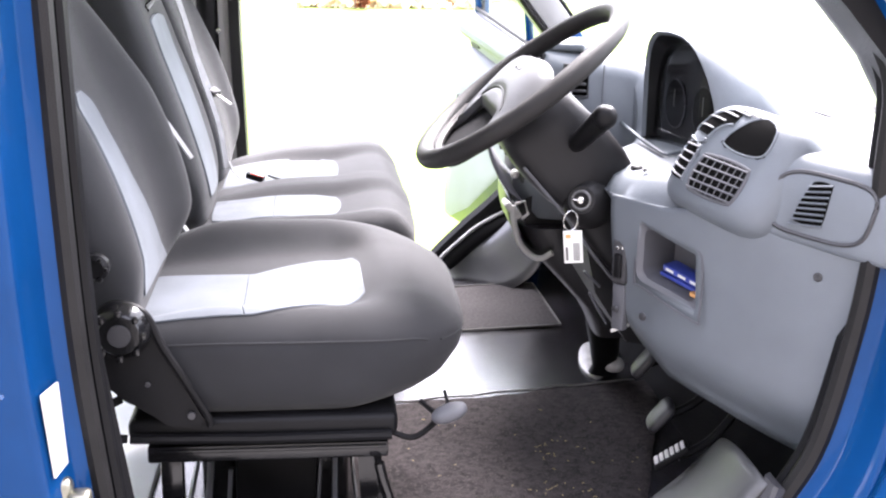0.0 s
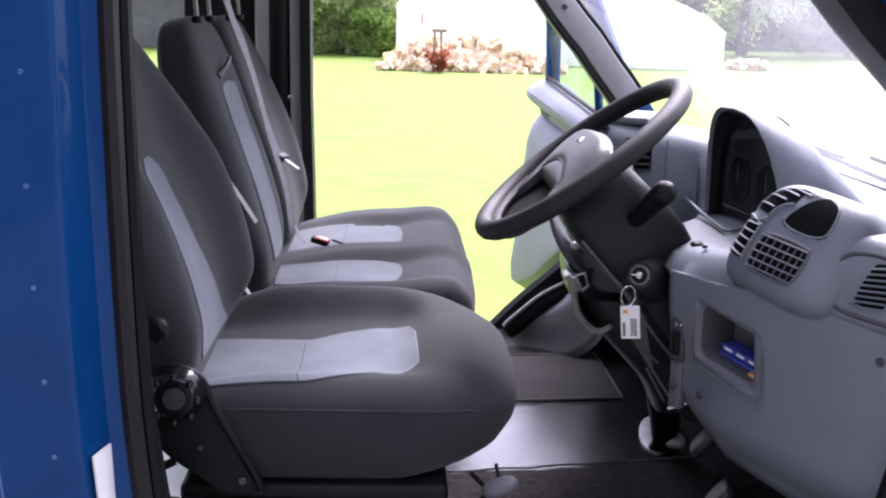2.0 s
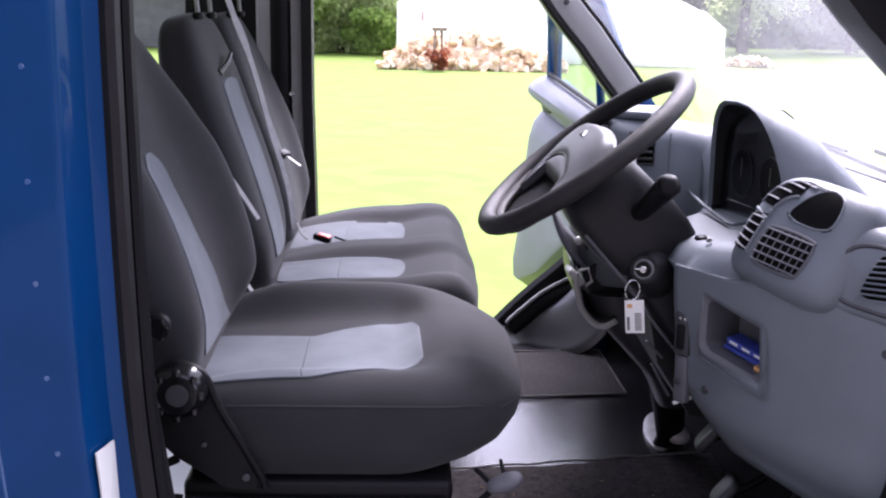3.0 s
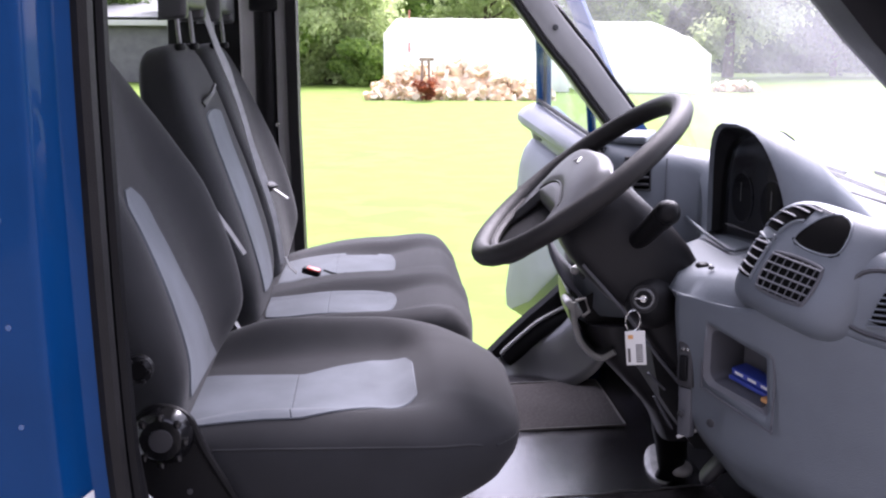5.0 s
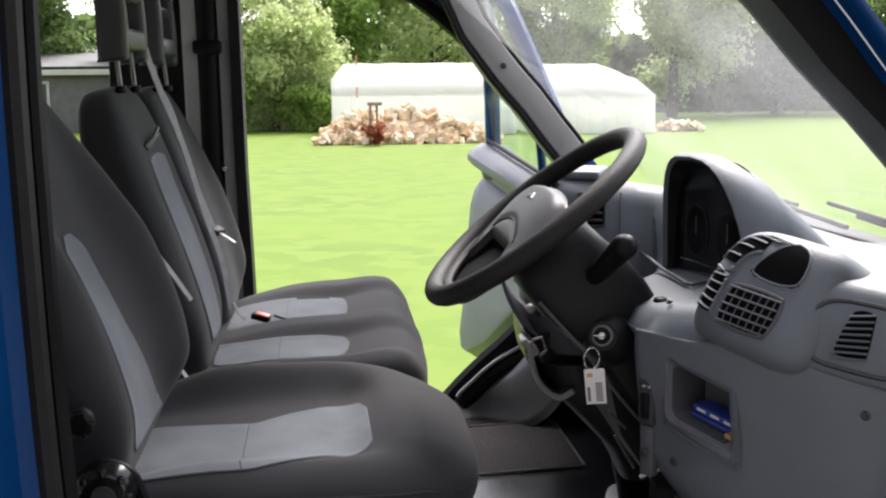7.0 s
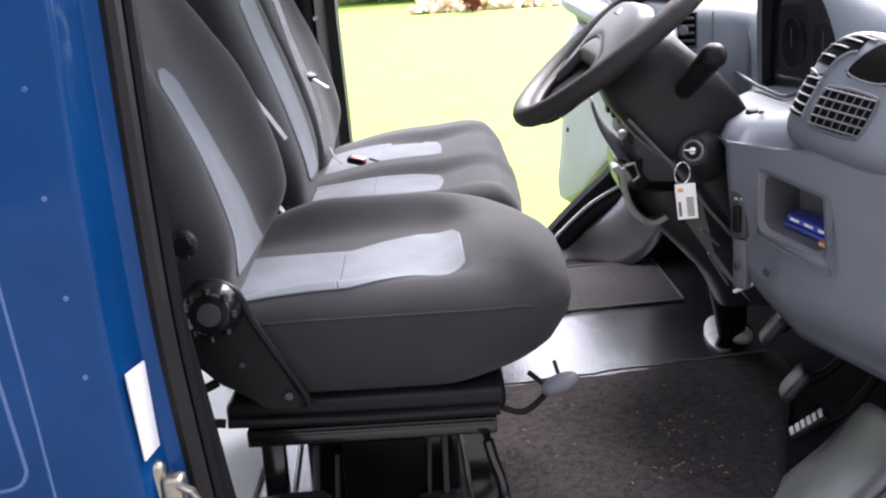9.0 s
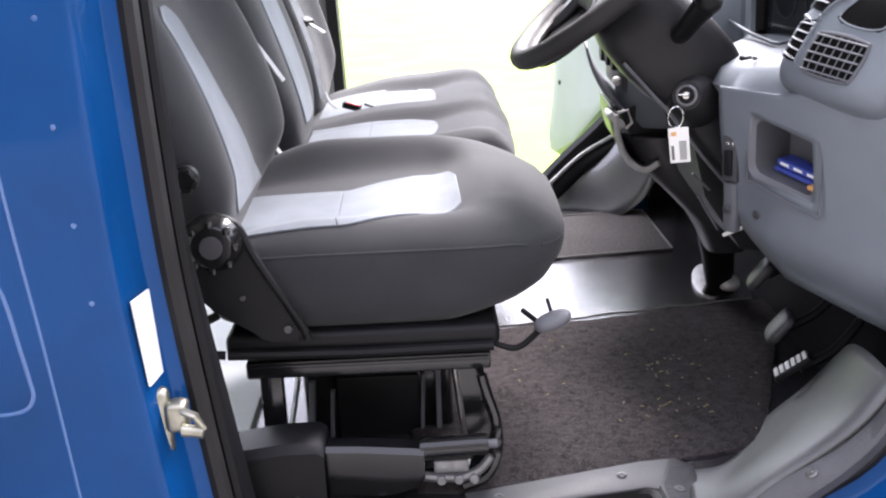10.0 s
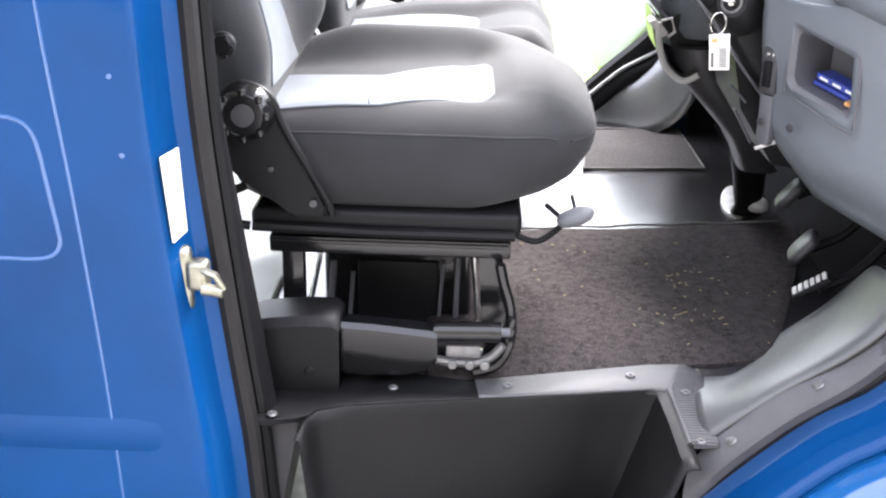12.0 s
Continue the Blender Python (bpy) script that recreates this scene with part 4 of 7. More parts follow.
md = upper.modifiers.new("thickness", "SOLIDIFY")
md.thickness = 0.005
# lower passenger side: glove-box front and knee panel
rings = []
for y, x in ((0.66, 0.10), (0.9, 0.13), (1.15, 0.20), (1.5, 0.225), (1.88, 0.25)):
    rings.append([Vector((x + 0.02, y, 1.11)), Vector((x - 0.005, y, 1.06)), Vector((x + 0.01, y, 0.98)), Vector((x + 0.06, y, 0.93)), Vector((x + 0.25, y, 0.92)), Vector((x + 0.25, y, 1.11))])
part("glove_box", loft(rings), MID_GREY, dash, "mid-grey glove box front")
part("column_surround", loft([[Vector((x, y, z)) for x, z in ((0.05, 1.21), (0.03, 1.15), (0.06, 1.02), (0.12, 0.93), (0.30, 0.90), (0.34, 1.2))] for y in (0.50, 0.56, 0.62, 0.70)]), BLACK, dash, "dark panel around the steering column")

# vent pod: a bulbous housing leaning back and turned to the driver
PODC = Vector((0.1615, 0.2203, 1.2703))
PODA = Vector((0.494, -0.857, -0.138)).normalized()
PODN = Vector((-0.745, -0.501, 0.439))
PODN = (PODN - PODA * PODN.dot(PODA)).normalized()
PODB = PODN.cross(PODA) * (1 if PODN.cross(PODA).z > 0 else -1)


def pod_fn(a, b, c):
    q = squircle((a, b, c), 4.2)
    wide = (0.096 if q.x > 0 else 0.110) * (1 - 0.10 * max(0.0, q.z) ** 2)
    return PODC + PODA * (0.004 + 0.010 * q.z + q.x * wide) + PODB * (0.031 + q.z * 0.090) + PODN * (q.y * 0.078 - 0.075 + 0.004 * (1 - q.x ** 2))


pod = part("vent_pod", blob(pod_fn, 22), GREY, dash, "bulbous grey air-vent housing")


def vent(name, fn, us, vs, rows, cols, parent, label, face=(1,), lean=0.0, back=DARK_GREY):
    """A grille on a face: near-black sheet for the shade inside, frame, and each slat and bar a mesh of its own."""
    at = lambda u, v: (u, 1.0, v)
    v0 = part(name, patch(fn, us, vs, at, 0.0016, 0.004, (14, 10), 0.10), VENT_SHADE, parent, label)
    fr = []
    n = 10
    loop = [(us[0] + (us[1] - us[0]) * k / n, vs[0]) for k in range(n)] + [(us[1], vs[0] + (vs[1] - vs[0]) * k / n) for k in range(n)] + [(us[1] - (us[1] - us[0]) * k / n, vs[1]) for k in range(n)] + [(us[0], vs[1] - (vs[1] - vs[0]) * k / n) for k in range(n)]
    cu, cv = sum(us) / 2, sum(vs) / 2
    pts = []
    for u, v in loop:
        a, b = (u - cu) / (us[1] - us[0]) * 2, (v - cv) / (vs[1] - vs[0]) * 2
        f = 1 - 0.10 * a * a * b * b
        pts.append(fn(*at(cu + (u - cu) * f, cv + (v - cv) * f)) + PODN * 0.001)
    part("frame", tube(pts, 0.0026, 6, True), back, v0)
    for r in range(rows):
        v = vs[0] + (vs[1] - vs[0]) * (r + 0.5) / rows
        k = 0.94
        pts = [fn(*at(cu + (us[0] + (us[1] - us[0]) * j / 8 - cu) * k, v + lean * (j / 8 - 0.5))) + PODN * 0.0035 for j in range(9)]
        part("slat", tube(pts, 0.0022, 6, flat=0.6), back, v0)
    for c in range(cols):
        u = us[0] + (us[1] - us[0]) * (c + 1) / (cols + 1)
        pts = [fn(*at(u, vs[0] + (vs[1] - vs[0]) * (0.03 + 0.94 * j / 8))) + PODN * 0.0012 for j in range(9)]
        part("upright_bar", tube(pts, 0.0013, 5), back, v0)
    return v0


vent("square_vent", pod_fn, (-0.44, 0.42), (-0.70, 0.00), 5, 6, pod, "square driver's air vent with crossed slats", back=MID_GREY)
# recess at the top of the pod, its shade painted as a near-black sheet
REC_IN = [(0.16, -0.18), (0.18, -0.26), (0.23, -0.31), (0.5, -0.20), (0.8, -0.07), (0.90, 0.0), (0.95, 0.10)]
REC_OUT = [(0.16, 0.36), (0.18, 0.43), (0.23, 0.48), (0.5, 0.47), (0.76, 0.42), (0.88, 0.33), (0.95, 0.18)]


def recess_at(u, v):
    a, b = lerp_line(REC_IN, v), lerp_line(REC_OUT, v)
    return (a + (b - a) * (u + 1) / 2, 1.0, v)


part("recess", patch(pod_fn, (-1, 1), (0.16, 0.95), recess_at, 0.0012, 0.004, (18, 20)), VENT_SHADE, pod, "near-black sheet standing for the shade of a rounded recess")
pts = []
for k in range(32):
    a = 2 * math.pi * k / 32
    ca, sa = math.cos(a), math.sin(a)
    v = 0.555 + 0.40 * abs(sa) ** 0.6 * (1 if sa > 0 else -1)
    pts.append(pod_fn(*recess_at(1.03 * abs(ca) ** 0.5 * (1 if ca > 0 else -1), v)) + PODN * 0.0005)
part("recess_rim", tube(pts, 0.0018, 6, True), GREY, pod)


# side vent following the pod's inner shoulder, in two lengths
def shoulder(u, v):
    """u across the band, v along it from its foot to its top."""
    if v < 0.5:
        return (-0.77 + 0.20 * u, 1.0, -0.62 + 1.50 * v)
    f = radians(175 - 86 * (v - 0.5) / 0.5)
    return (-0.28 + (0.50 + 0.22 * u) * math.cos(f), 1.0, 0.14 + (0.63 + 0.20 * u) * math.sin(f))


def slat_line(v, top):
    """A slat across the band: level in the upper length, along the band's width in the lower."""
    a, b = shoulder(-1, v), shoulder(1, v)
    a, b = (a, b) if a[0] < b[0] else (b, a)
    ends = (a[0], b[0]) if not top else (a[0] - 0.02, a[0] + 0.40)
    fall = 0.09 if top else 0.03
    h = a[2] if top else (a[2] + b[2]) / 2
    return [pod_fn(ends[0] + (ends[1] - ends[0]) * j / 6, 1.0, h + fall * (0.5 - j / 6)) + PODN * 0.0028 for j in range(7)]


for v0, v1, count in ((0.02, 0.50, 5), (0.56, 0.98, 5)):
    # the sheet behind the slats is painted near-black for the band's inner shade
    band = part("shoulder_vent", patch(pod_fn, (-1, 1), (v0, v1), shoulder, 0.0016, 0.003, (8, 16), 0.04), VENT_SHADE, pod, "curved side air vent with slats")
    for r in range(count):
        v = v0 + (v1 - v0) * (r + 0.5) / count
        part("slat", tube(slat_line(v, v0 > 0.5), 0.0022, 6, flat=0.5), MID_GREY, band)
    part("frame", tube([pod_fn(*shoulder(1.05, v0 + (v1 - v0) * j / 10)) + PODN * 0.001 for j in range(11)], 0.0026, 6), GREY, band)
    part("frame", tube([pod_fn(*shoulder(-1.05, v0 + (v1 - v0) * j / 10)) + PODN * 0.001 for j in range(11)], 0.0026, 6), GREY, band)
for v in (0.30, 0.52):
    part("vent_tab", box((-0.002, -0.002, -0.004), (0.002, 0.002, 0.004), 0.001, Matrix.Translation(pod_fn(-0.54, 1.0, v - 0.35) + PODN * 0.003)), GREY, pod)

# end cap with the oval side-window vent
EC = dp(0.360, -0.020, 1.258)


def end_fn(a, b, c):
    q = squircle((a, b, c), 9)
    return EC + ALONG * (q.x * 0.125) + OUT * (q.y * 0.05 - 0.02 * max(0, q.z) ** 2 - 0.012 * q.x) + UP * (q.z * 0.062 - 0.014 * q.x)


endcap = part("end_cap", blob(end_fn, 12), GREY, dash, "grey dashboard end with a side vent")
n = 28
pts = []
for k in range(n):
    a = 2 * math.pi * k / n
    u = 0.10 + 0.56 * abs(math.cos(a)) ** 0.55 * (1 if math.cos(a) > 0 else -1)
    v = -0.02 + 0.70 * abs(math.sin(a)) ** 0.55 * (1 if math.sin(a) > 0 else -1)
    pts.append(end_fn(u + 0.12 * v, 1.0, v))
part("vent_surround", tube(pts, 0.0034, 6, True), DARK_GREY, endcap)
side_at = lambda u, v: (0.025 + 0.14 * v + u * (0.155 - 0.07 * v), 1.0, v)
ev = part("side_vent", patch(end_fn, (-1, 1), (-0.48, 0.56), side_at, 0.0016, 0.003, (12, 12), 0.12), VENT_SHADE, endcap, "side window vent with slanted slats")
for r in range(8):
    v = -0.46 + r * 0.132
    pts = [end_fn(*side_at(-0.94 + 1.88 * j / 6, v + 0.12 * (j / 6 - 0.5))) + OUT * 0.004 for j in range(7)]
    part("slat", tube(pts, 0.0024, 6, flat=0.6), GREY, ev)

# instrument hood with its lens
BC = Vector((0.215, 0.535, 1.345))


def hood_ring(x, hw, z0, z1, k=1.0):
    pts = []
    for i in range(17):
        a = math.pi * i / 16
        c, s = math.cos(a), math.sin(a)
        pts.append(Vector((x + (0.042 if c > 0 else 0.008) * (1 - s) * k, BC.y - hw * abs(c) ** (0.62 if c > 0 else 0.45) * (1 if c > 0 else -1), z0 + (z1 - z0 - (0.012 if c < 0 else 0.0) * abs(c)) * abs(s) ** (0.62 if c > 0 else 0.45))))
    return pts


rings = [hood_ring(0.205, 0.140, 1.262, 1.436), hood_ring(0.178, 0.152, 1.258, 1.450), hood_ring(0.172, 0.160, 1.255, 1.456), hood_ring(0.180, 0.166, 1.252, 1.461), hood_ring(0.205, 0.170, 1.25, 1.460), hood_ring(0.25, 0.174, 1.25, 1.436), hood_ring(0.30, 0.178, 1.25, 1.385), hood_ring(0.35, 0.182, 1.25, 1.325), hood_ring(0.40, 0.185, 1.25, 1.28)]
hood = part("instrument_hood", loft(rings[1:], False, False), GREY, dash, "rounded grey instrument hood")
part("hood_lining", loft([rings[1], rings[0], [p + Vector((0.035, 0, -0.004)) for p in rings[0]]], False, False), BLACK, hood, "black inside of the hood")
face_at = lambda p, back: 0.196 + 0.034 * (0.70 - p.y) / 0.32 + back
part("cluster_face", loft([[Vector((face_at(p, 0.012), p.y, p.z - 0.006)) for p in rings[2]], [Vector((face_at(p, 0.012), p.y, 1.252)) for p in rings[2]]], False, False), DARK_GREY, hood, "dark instrument cluster")
lens = part("cluster_lens", loft([[Vector((face_at(p, 0.0), p.y, p.z - 0.004)) for p in rings[2]], [Vector((face_at(p, 0.0), p.y, 1.252)) for p in rings[2]]], False, False), GAUGE_GLASS, hood, "smoked clear instrument lens")
for y, r in ((0.50, 0.042), (0.615, 0.042)):
    dial = part("gauge_dial", disc((0.231 - 0.106 * (y - 0.50), y, 1.328), (-1, -0.1, 0), r, 0.006), BLACK, hood)
    part("dial_ring", tube([(0.2255 - 0.106 * (y - 0.50 + r * math.cos(a)), y + r * math.cos(a), 1.328 + r * math.sin(a)) for a in (2 * math.pi * k / 28 for k in range(28))], 0.0014, 6, True), MID_GREY, dial)
    part("gauge_needle", box((0.2235 - 0.106 * (y - 0.50), y - 0.001, 1.322), (0.2245 - 0.106 * (y - 0.50), y + 0.001, 1.328 + r * 0.6), 0.0003, seg=1), LIP_GREY, dial)
part("shelf_rim", tube([(0.168, 0.80, 1.268), (0.163, 0.64, 1.262), (0.158, 0.492, 1.262), (0.163, 0.480, 1.262), (0.190, 0.495, 1.264)], 0.003, 8), GREY, hood)
# centre vents and controls, passenger side
for c, ang, w in ((Vector((0.012, 0.868, 1.362)), -52, 0.058), (Vector((0.082, 0.818, 1.345)), -12, 0.046)):
    cm = Matrix.Translation(c) @ Matrix.Rotation(radians(ang), 4, "Z")
    cv = part("centre_vent", box((-w / 2, -0.010, -0.030), (w / 2, 0.02, 0.030), 0.005, cm, seg=3), VENT_SHADE, dash, "black centre air vent")
    part("vent_frame", tube([cm @ Vector(p) for p in ((-w / 2, -0.011, -0.030), (w / 2, -0.011, -0.030), (w / 2, -0.011, 0.030), (-w / 2, -0.011, 0.030))], 0.003, 6, True), DARK_GREY, cv)
    for k in range(4):
        part("slat", box((-w / 2 + 0.003, -0.016, -0.022 + k * 0.013), (w / 2 - 0.003, -0.009, -0.017 + k * 0.013), 0.0015, cm, seg=1), DARK_GREY, cv)
    part("vent_wheel", disc(cm @ Vector((0, -0.010, 0)), cm.to_3x3() @ Vector((0, -1, 0)), 0.009, 0.010), GREY, cv)
part("vent_lid", box((-0.020, -0.005, -0.008), (0.085, 0.15, 0.008), 0.006, Matrix.Translation((0.020, 0.86, 1.404)) @ Matrix.Rotation(radians(-20), 4, "Z"), seg=3), GREY, dash, "pale grey ledge over the centre vents")
part("panel_joint", tube([(0.130, 0.795, 1.375), (0.128, 0.792, 1.28), (0.128, 0.796, 1.20)], 0.0014, 6), MID_GREY, dash)
part("control_panel", box((-0.010, 0.86, 1.13), (0.03, 1.08, 1.25), 0.012, seg=3), DARK_GREY, dash, "dark heater control panel")
for y in (0.90, 0.97, 1.04):
    part("control_knob", disc((-0.010, y, 1.19), (-1, 0, 0), 0.018, 0.016), BLACK, dash)
screw((0.100, 0.386, 1.2535), (-0.2, -0.25, 0.95), dash, 0.005)
# open tray with a pale curved lip under the middle of the dashboard
bm = bmesh.new()
lip = smooth_line([(-0.034, 0.80, 1.105), (-0.032, 0.80, 1.075), (-0.021, 0.80, 1.034), (0.000, 0.80, 1.008), (0.023, 0.80, 0.998), (0.045, 0.79, 1.012)], 6)
lip2 = [p + Vector((0.01, 0.26, 0)) for p in lip]
loft([lip, lip2], False, False, bm)
tray = part("centre_tray", bm, DARK_GREY, dash, "curved open tray below the dashboard's middle")
md = tray.modifiers.new("thickness", "SOLIDIFY")
md.thickness = 0.006
part("tray_lip", tube(lip, 0.0060, 8), LIP_GREY, tray, "pale grey lip")
part("tray_side", loft([[Vector((0.10, 0.84, 1.16)), Vector((0.13, 0.84, 0.98))], [Vector((-0.02, 0.84, 1.10)), Vector((0.02, 0.84, 1.01))]], False, False), BLACK, tray)
part("ashtray", box((-0.020, -0.004, -0.007), (0.020, 0.05, 0.007), 0.005, Matrix.Translation((-0.034, 0.80, 1.094)) @ Matrix.Rotation(radians(44), 4, "Y"), seg=3), LIP_GREY, tray, "pale grey ashtray handle")
part("tray_catch", tube([(-0.030, 0.80, 1.108), (-0.012, 0.80, 1.113), (-0.004, 0.80, 1.088), (-0.016, 0.80, 1.078)], 0.003, 6), DULL_STEEL, tray)
# tapered console running down from the tray to the gear lever's boot
rings = []
for z, xl, xr, yn, yf in ((1.055, -0.012, 0.115, 0.805, 1.05), (1.018, 0.008, 0.120, 0.808, 1.04), (0.986, 0.027, 0.130, 0.812, 1.02), (0.933, 0.078, 0.155, 0.818, 1.00), (0.881, 0.126, 0.190, 0.830, 0.99), (0.840, 0.150, 0.215, 0.850, 0.98), (0.800, 0.168, 0.245, 0.88, 0.985)):
    r = []
    for k in range(20):
        a = 2 * math.pi * k / 20
        c, q = math.cos(a), math.sin(a)
        r.append(Vector(((xl + xr) / 2 + (xr - xl) / 2 * abs(c) ** 0.6 * (1 if c > 0 else -1), (yn + yf) / 2 + (yf - yn) / 2 * abs(q) ** 0.6 * (1 if q > 0 else -1), z)))
    rings.append(r)
part("console", loft(rings), DARK_GREY, tray, "tapered charcoal console under the tray")
# edges of the dashboard's underside beside the column
for pts, y0, y1, label in (([(-0.082, 1.222), (-0.079, 1.206), (-0.068, 1.173), (-0.047, 1.135), (-0.015, 1.102), (0.02, 1.075)], 0.85, 1.12, "grey panel under the dashboard's middle"),
                           ([(-0.050, 1.232), (-0.044, 1.222), (-0.006, 1.172), (0.032, 1.132), (0.060, 1.100)], 0.655, 0.80, "charcoal knee panel beside the column")):
    row = smooth_line([Vector((x, y0, z)) for x, z in pts], 4)
    ob = part("underside_panel", loft([row, [p + Vector((0.03, y1 - y0, 0)) for p in row]], False, False), MID_GREY if y0 > 0.8 else DARK_GREY, dash, label)
    md = ob.modifiers.new("thickness", "SOLIDIFY")
    md.thickness = 0.005
part("screw", blob(lambda a, b, c: Vector((-0.033, 0.80, 1.167)) + squircle((a, b, c), 2.0) * 0.009, 6), DULL_STEEL, dash, "bright screw head")
part("bracket", tube([(0.039, 0.50, 1.059), (0.067, 0.50, 1.031)], 0.005, 6, flat=0.5), MID_GREY, dash, "grey bracket strip beside the column")
part("bracket", tube([(0.050, 0.50, 1.020), (0.066, 0.50, 0.992), (0.082, 0.50, 0.965)], 0.005, 6, flat=0.5), MID_GREY, dash)
part("bracket", tube([(0.088, 0.47, 1.004), (0.108, 0.47, 0.984)], 0.004, 6), DULL_STEEL, dash)
part("panel_return", box((0.006, -0.010, 0.992), (0.030, 0.006, 1.070), 0.004, M), MID_GREY, dash, "narrow strip below the switch")

# ---- steering wheel, column, key ----
WC, WR = Vector((-0.078, 0.52, 1.371)), 0.192
WU = Vector((0.792, 0, 0.6105))
WN = Vector((-0.6105, 0, 0.792))
CU = Vector((0.836, 0, 0.549))             # across the column
WY = Vector((0, 1, 0))
wheel = thing("steering_wheel", WC, "black worn steering wheel with a grey-black padded hub", "steering wheel")


def wp(u, y, n=0.0):
    return WC + WU * u + WY * y + WN * n


rim = bmesh.new()
pts = [wp(WR * math.cos(2 * math.pi * k / 56), WR * math.sin(2 * math.pi * k / 56)) for k in range(56)]
tube(pts, 0.0165, 12, True, rim, up=WN)
part("rim", rim, WHEEL_SKIN, wheel, "black grained rim")


def hub_top(y):
    return 0.054 - 0.026 * (y / 0.178) ** 2


def hub_foot(y):
    """Lower edge of hub and spokes, ending on the rim at the sides."""
    k = smoothstep(0.085, 0.128, abs(y))
    return -0.068 * (1 - k) - math.sqrt(max(0.0, 0.181 ** 2 - y * y)) * k


def hub_at(f, y):
    """A place on the padded hub: f from its foot (0) to its top (1)."""
    u = hub_foot(y) + (hub_top(y) - hub_foot(y)) * f
    crest = math.exp(-(y / 0.172) ** 4) * math.exp(-((u - 0.014) / 0.088) ** 2)
    groove = 0.004 * math.exp(-((u - hub_seam(y)) / 0.006) ** 2) * (1 - smoothstep(0.09, 0.12, abs(y)))
    roll = 0.012 * (1 - smoothstep(0.0, 0.14, min(f, 1 - f))) ** 2 * (1 - smoothstep(0.10, 0.15, abs(y)))
    return wp(u, y, -0.006 + 0.030 * crest - groove - roll)


def hub_seam(y):
    return -0.028 - 2.6 * y * y


hub_rows = [[hub_at(i / 30, -0.166 + 0.345 * j / 48) for i in range(31)] for j in range(49)]
hub = part("hub", loft(hub_rows, False, False), HUB_GREY, wheel, "padded grey-black hub running out into wide spokes")
md = hub.modifiers.new("thickness", "SOLIDIFY")
md.thickness = 0.010
SEAM_F = lambda y: (hub_seam(y) - hub_foot(y)) / (hub_top(y) - hub_foot(y))
part("hub_seam", tube([hub_at(SEAM_F(y), y) + WN * 0.0015 for y in (-0.10 + 0.2 * k / 20 for k in range(21))], 0.0017, 5), BLACK, hub)
part("hub_emblem", tube([hub_at(0.66, -0.014) + WN * 0.0008, hub_at(0.74, 0.0) + WN * 0.0008, hub_at(0.66, 0.014) + WN * 0.0008], 0.0022, 6), LIP_GREY, hub)

part("rim_lining", tube([wp(-0.171 * math.cos(a), 0.171 * math.sin(a), -0.006) for a in (radians(-60 + 120 * k / 30) for k in range(31))], 0.0075, 8, up=WN), WHEEL_SKIN, wheel, "dark inner edge of the rim")
part("lower_shell", blob(lambda a, b, c: wp(-0.102 + 0.080 * squircle((a, b, c), 2.8).x, 0.022 + 0.140 * squircle((a, b, c), 2.8).y, -0.022 + 0.005 * squircle((a, b, c), 2.8).z), 10), SOUND_MAT, wheel, "black shell behind the hub")

column = thing("steering_column", (0.12, 0.52, 0.95), "black steering column shroud with stalks and an ignition lock", "steering column")
AX = Vector((0.549, 0, -0.836))


def cp(d, y, h):
    """d metres down the column from the wheel, h metres towards the front of the wheel plane."""
    return WC + AX * d + WY * y + CU * h


rings = []
for d, hw, h0, h1 in ((0.030, 0.055, -0.060, 0.048), (0.045, 0.072, -0.075, 0.058), (0.08, 0.082, -0.080, 0.066), (0.13, 0.082, -0.076, 0.080), (0.175, 0.076, -0.066, 0.086), (0.21, 0.066, -0.05, 0.086)):
    r = []
    for k in range(20):
        a = 2 * math.pi * k / 20
        c, s = math.cos(a), math.sin(a)
        c, s = abs(c) ** 0.42 * (1 if c > 0 else -1), abs(s) ** 0.42 * (1 if s > 0 else -1)
        r.append(cp(d, hw * s, (h0 + h1) / 2 + (h1 - h0) / 2 * c))
    rings.append(r)
shroud = part("shroud", loft(rings), SHROUD, column, "black two-piece shroud")
rings = []
for d, hw, h0, h1 in ((0.20, 0.055, -0.050, 0.070), (0.28, 0.050, -0.046, 0.055), (0.36, 0.042, -0.036, 0.04), (0.46, 0.034, -0.028, 0.03)):
    r = []
    for k in range(16):
        a = 2 * math.pi * k / 16
        c, s = math.cos(a), math.sin(a)
        c, s = abs(c) ** 0.42 * (1 if c > 0 else -1), abs(s) ** 0.42 * (1 if s > 0 else -1)
        r.append(cp(d, hw * s, (h0 + h1) / 2 + (h1 - h0) / 2 * c))
    rings.append(r)
part("lower_shroud", loft(rings), SHROUD, column)
part("shroud_edge", tube([cp(0.10, -0.078, -0.070), cp(0.2, -0.066, -0.055), cp(0.30, -0.052, -0.048), cp(0.42, -0.04, -0.034)], 0.0028, 6), MID_GREY, shroud)
# ignition lock
IG = Vector((0.014, 0.436, 1.196))
IA = Vector((-0.45, -0.86, 0.22)).normalized()
lock = part("ignition_lock", disc(IG - IA * 0.060, IA, 0.046, 0.064, sides=28, bevel=0.012, r2=0.034), SHROUD, column, "rounded black ignition lock boss")
part("lock_ring", tube([IG + IA * 0.005 + (IA.orthogonal().normalized() * math.cos(t) + IA.cross(IA.orthogonal().normalized()) * math.sin(t)) * 0.0145 for t in (2 * math.pi * k / 24 for k in range(24))], 0.0026, 6, True), SCREW_STEEL, lock, "worn metal ring")
part("lock_face", disc(IG + IA * 0.001, IA, 0.0130, 0.006, sides=20), BLACK, lock)
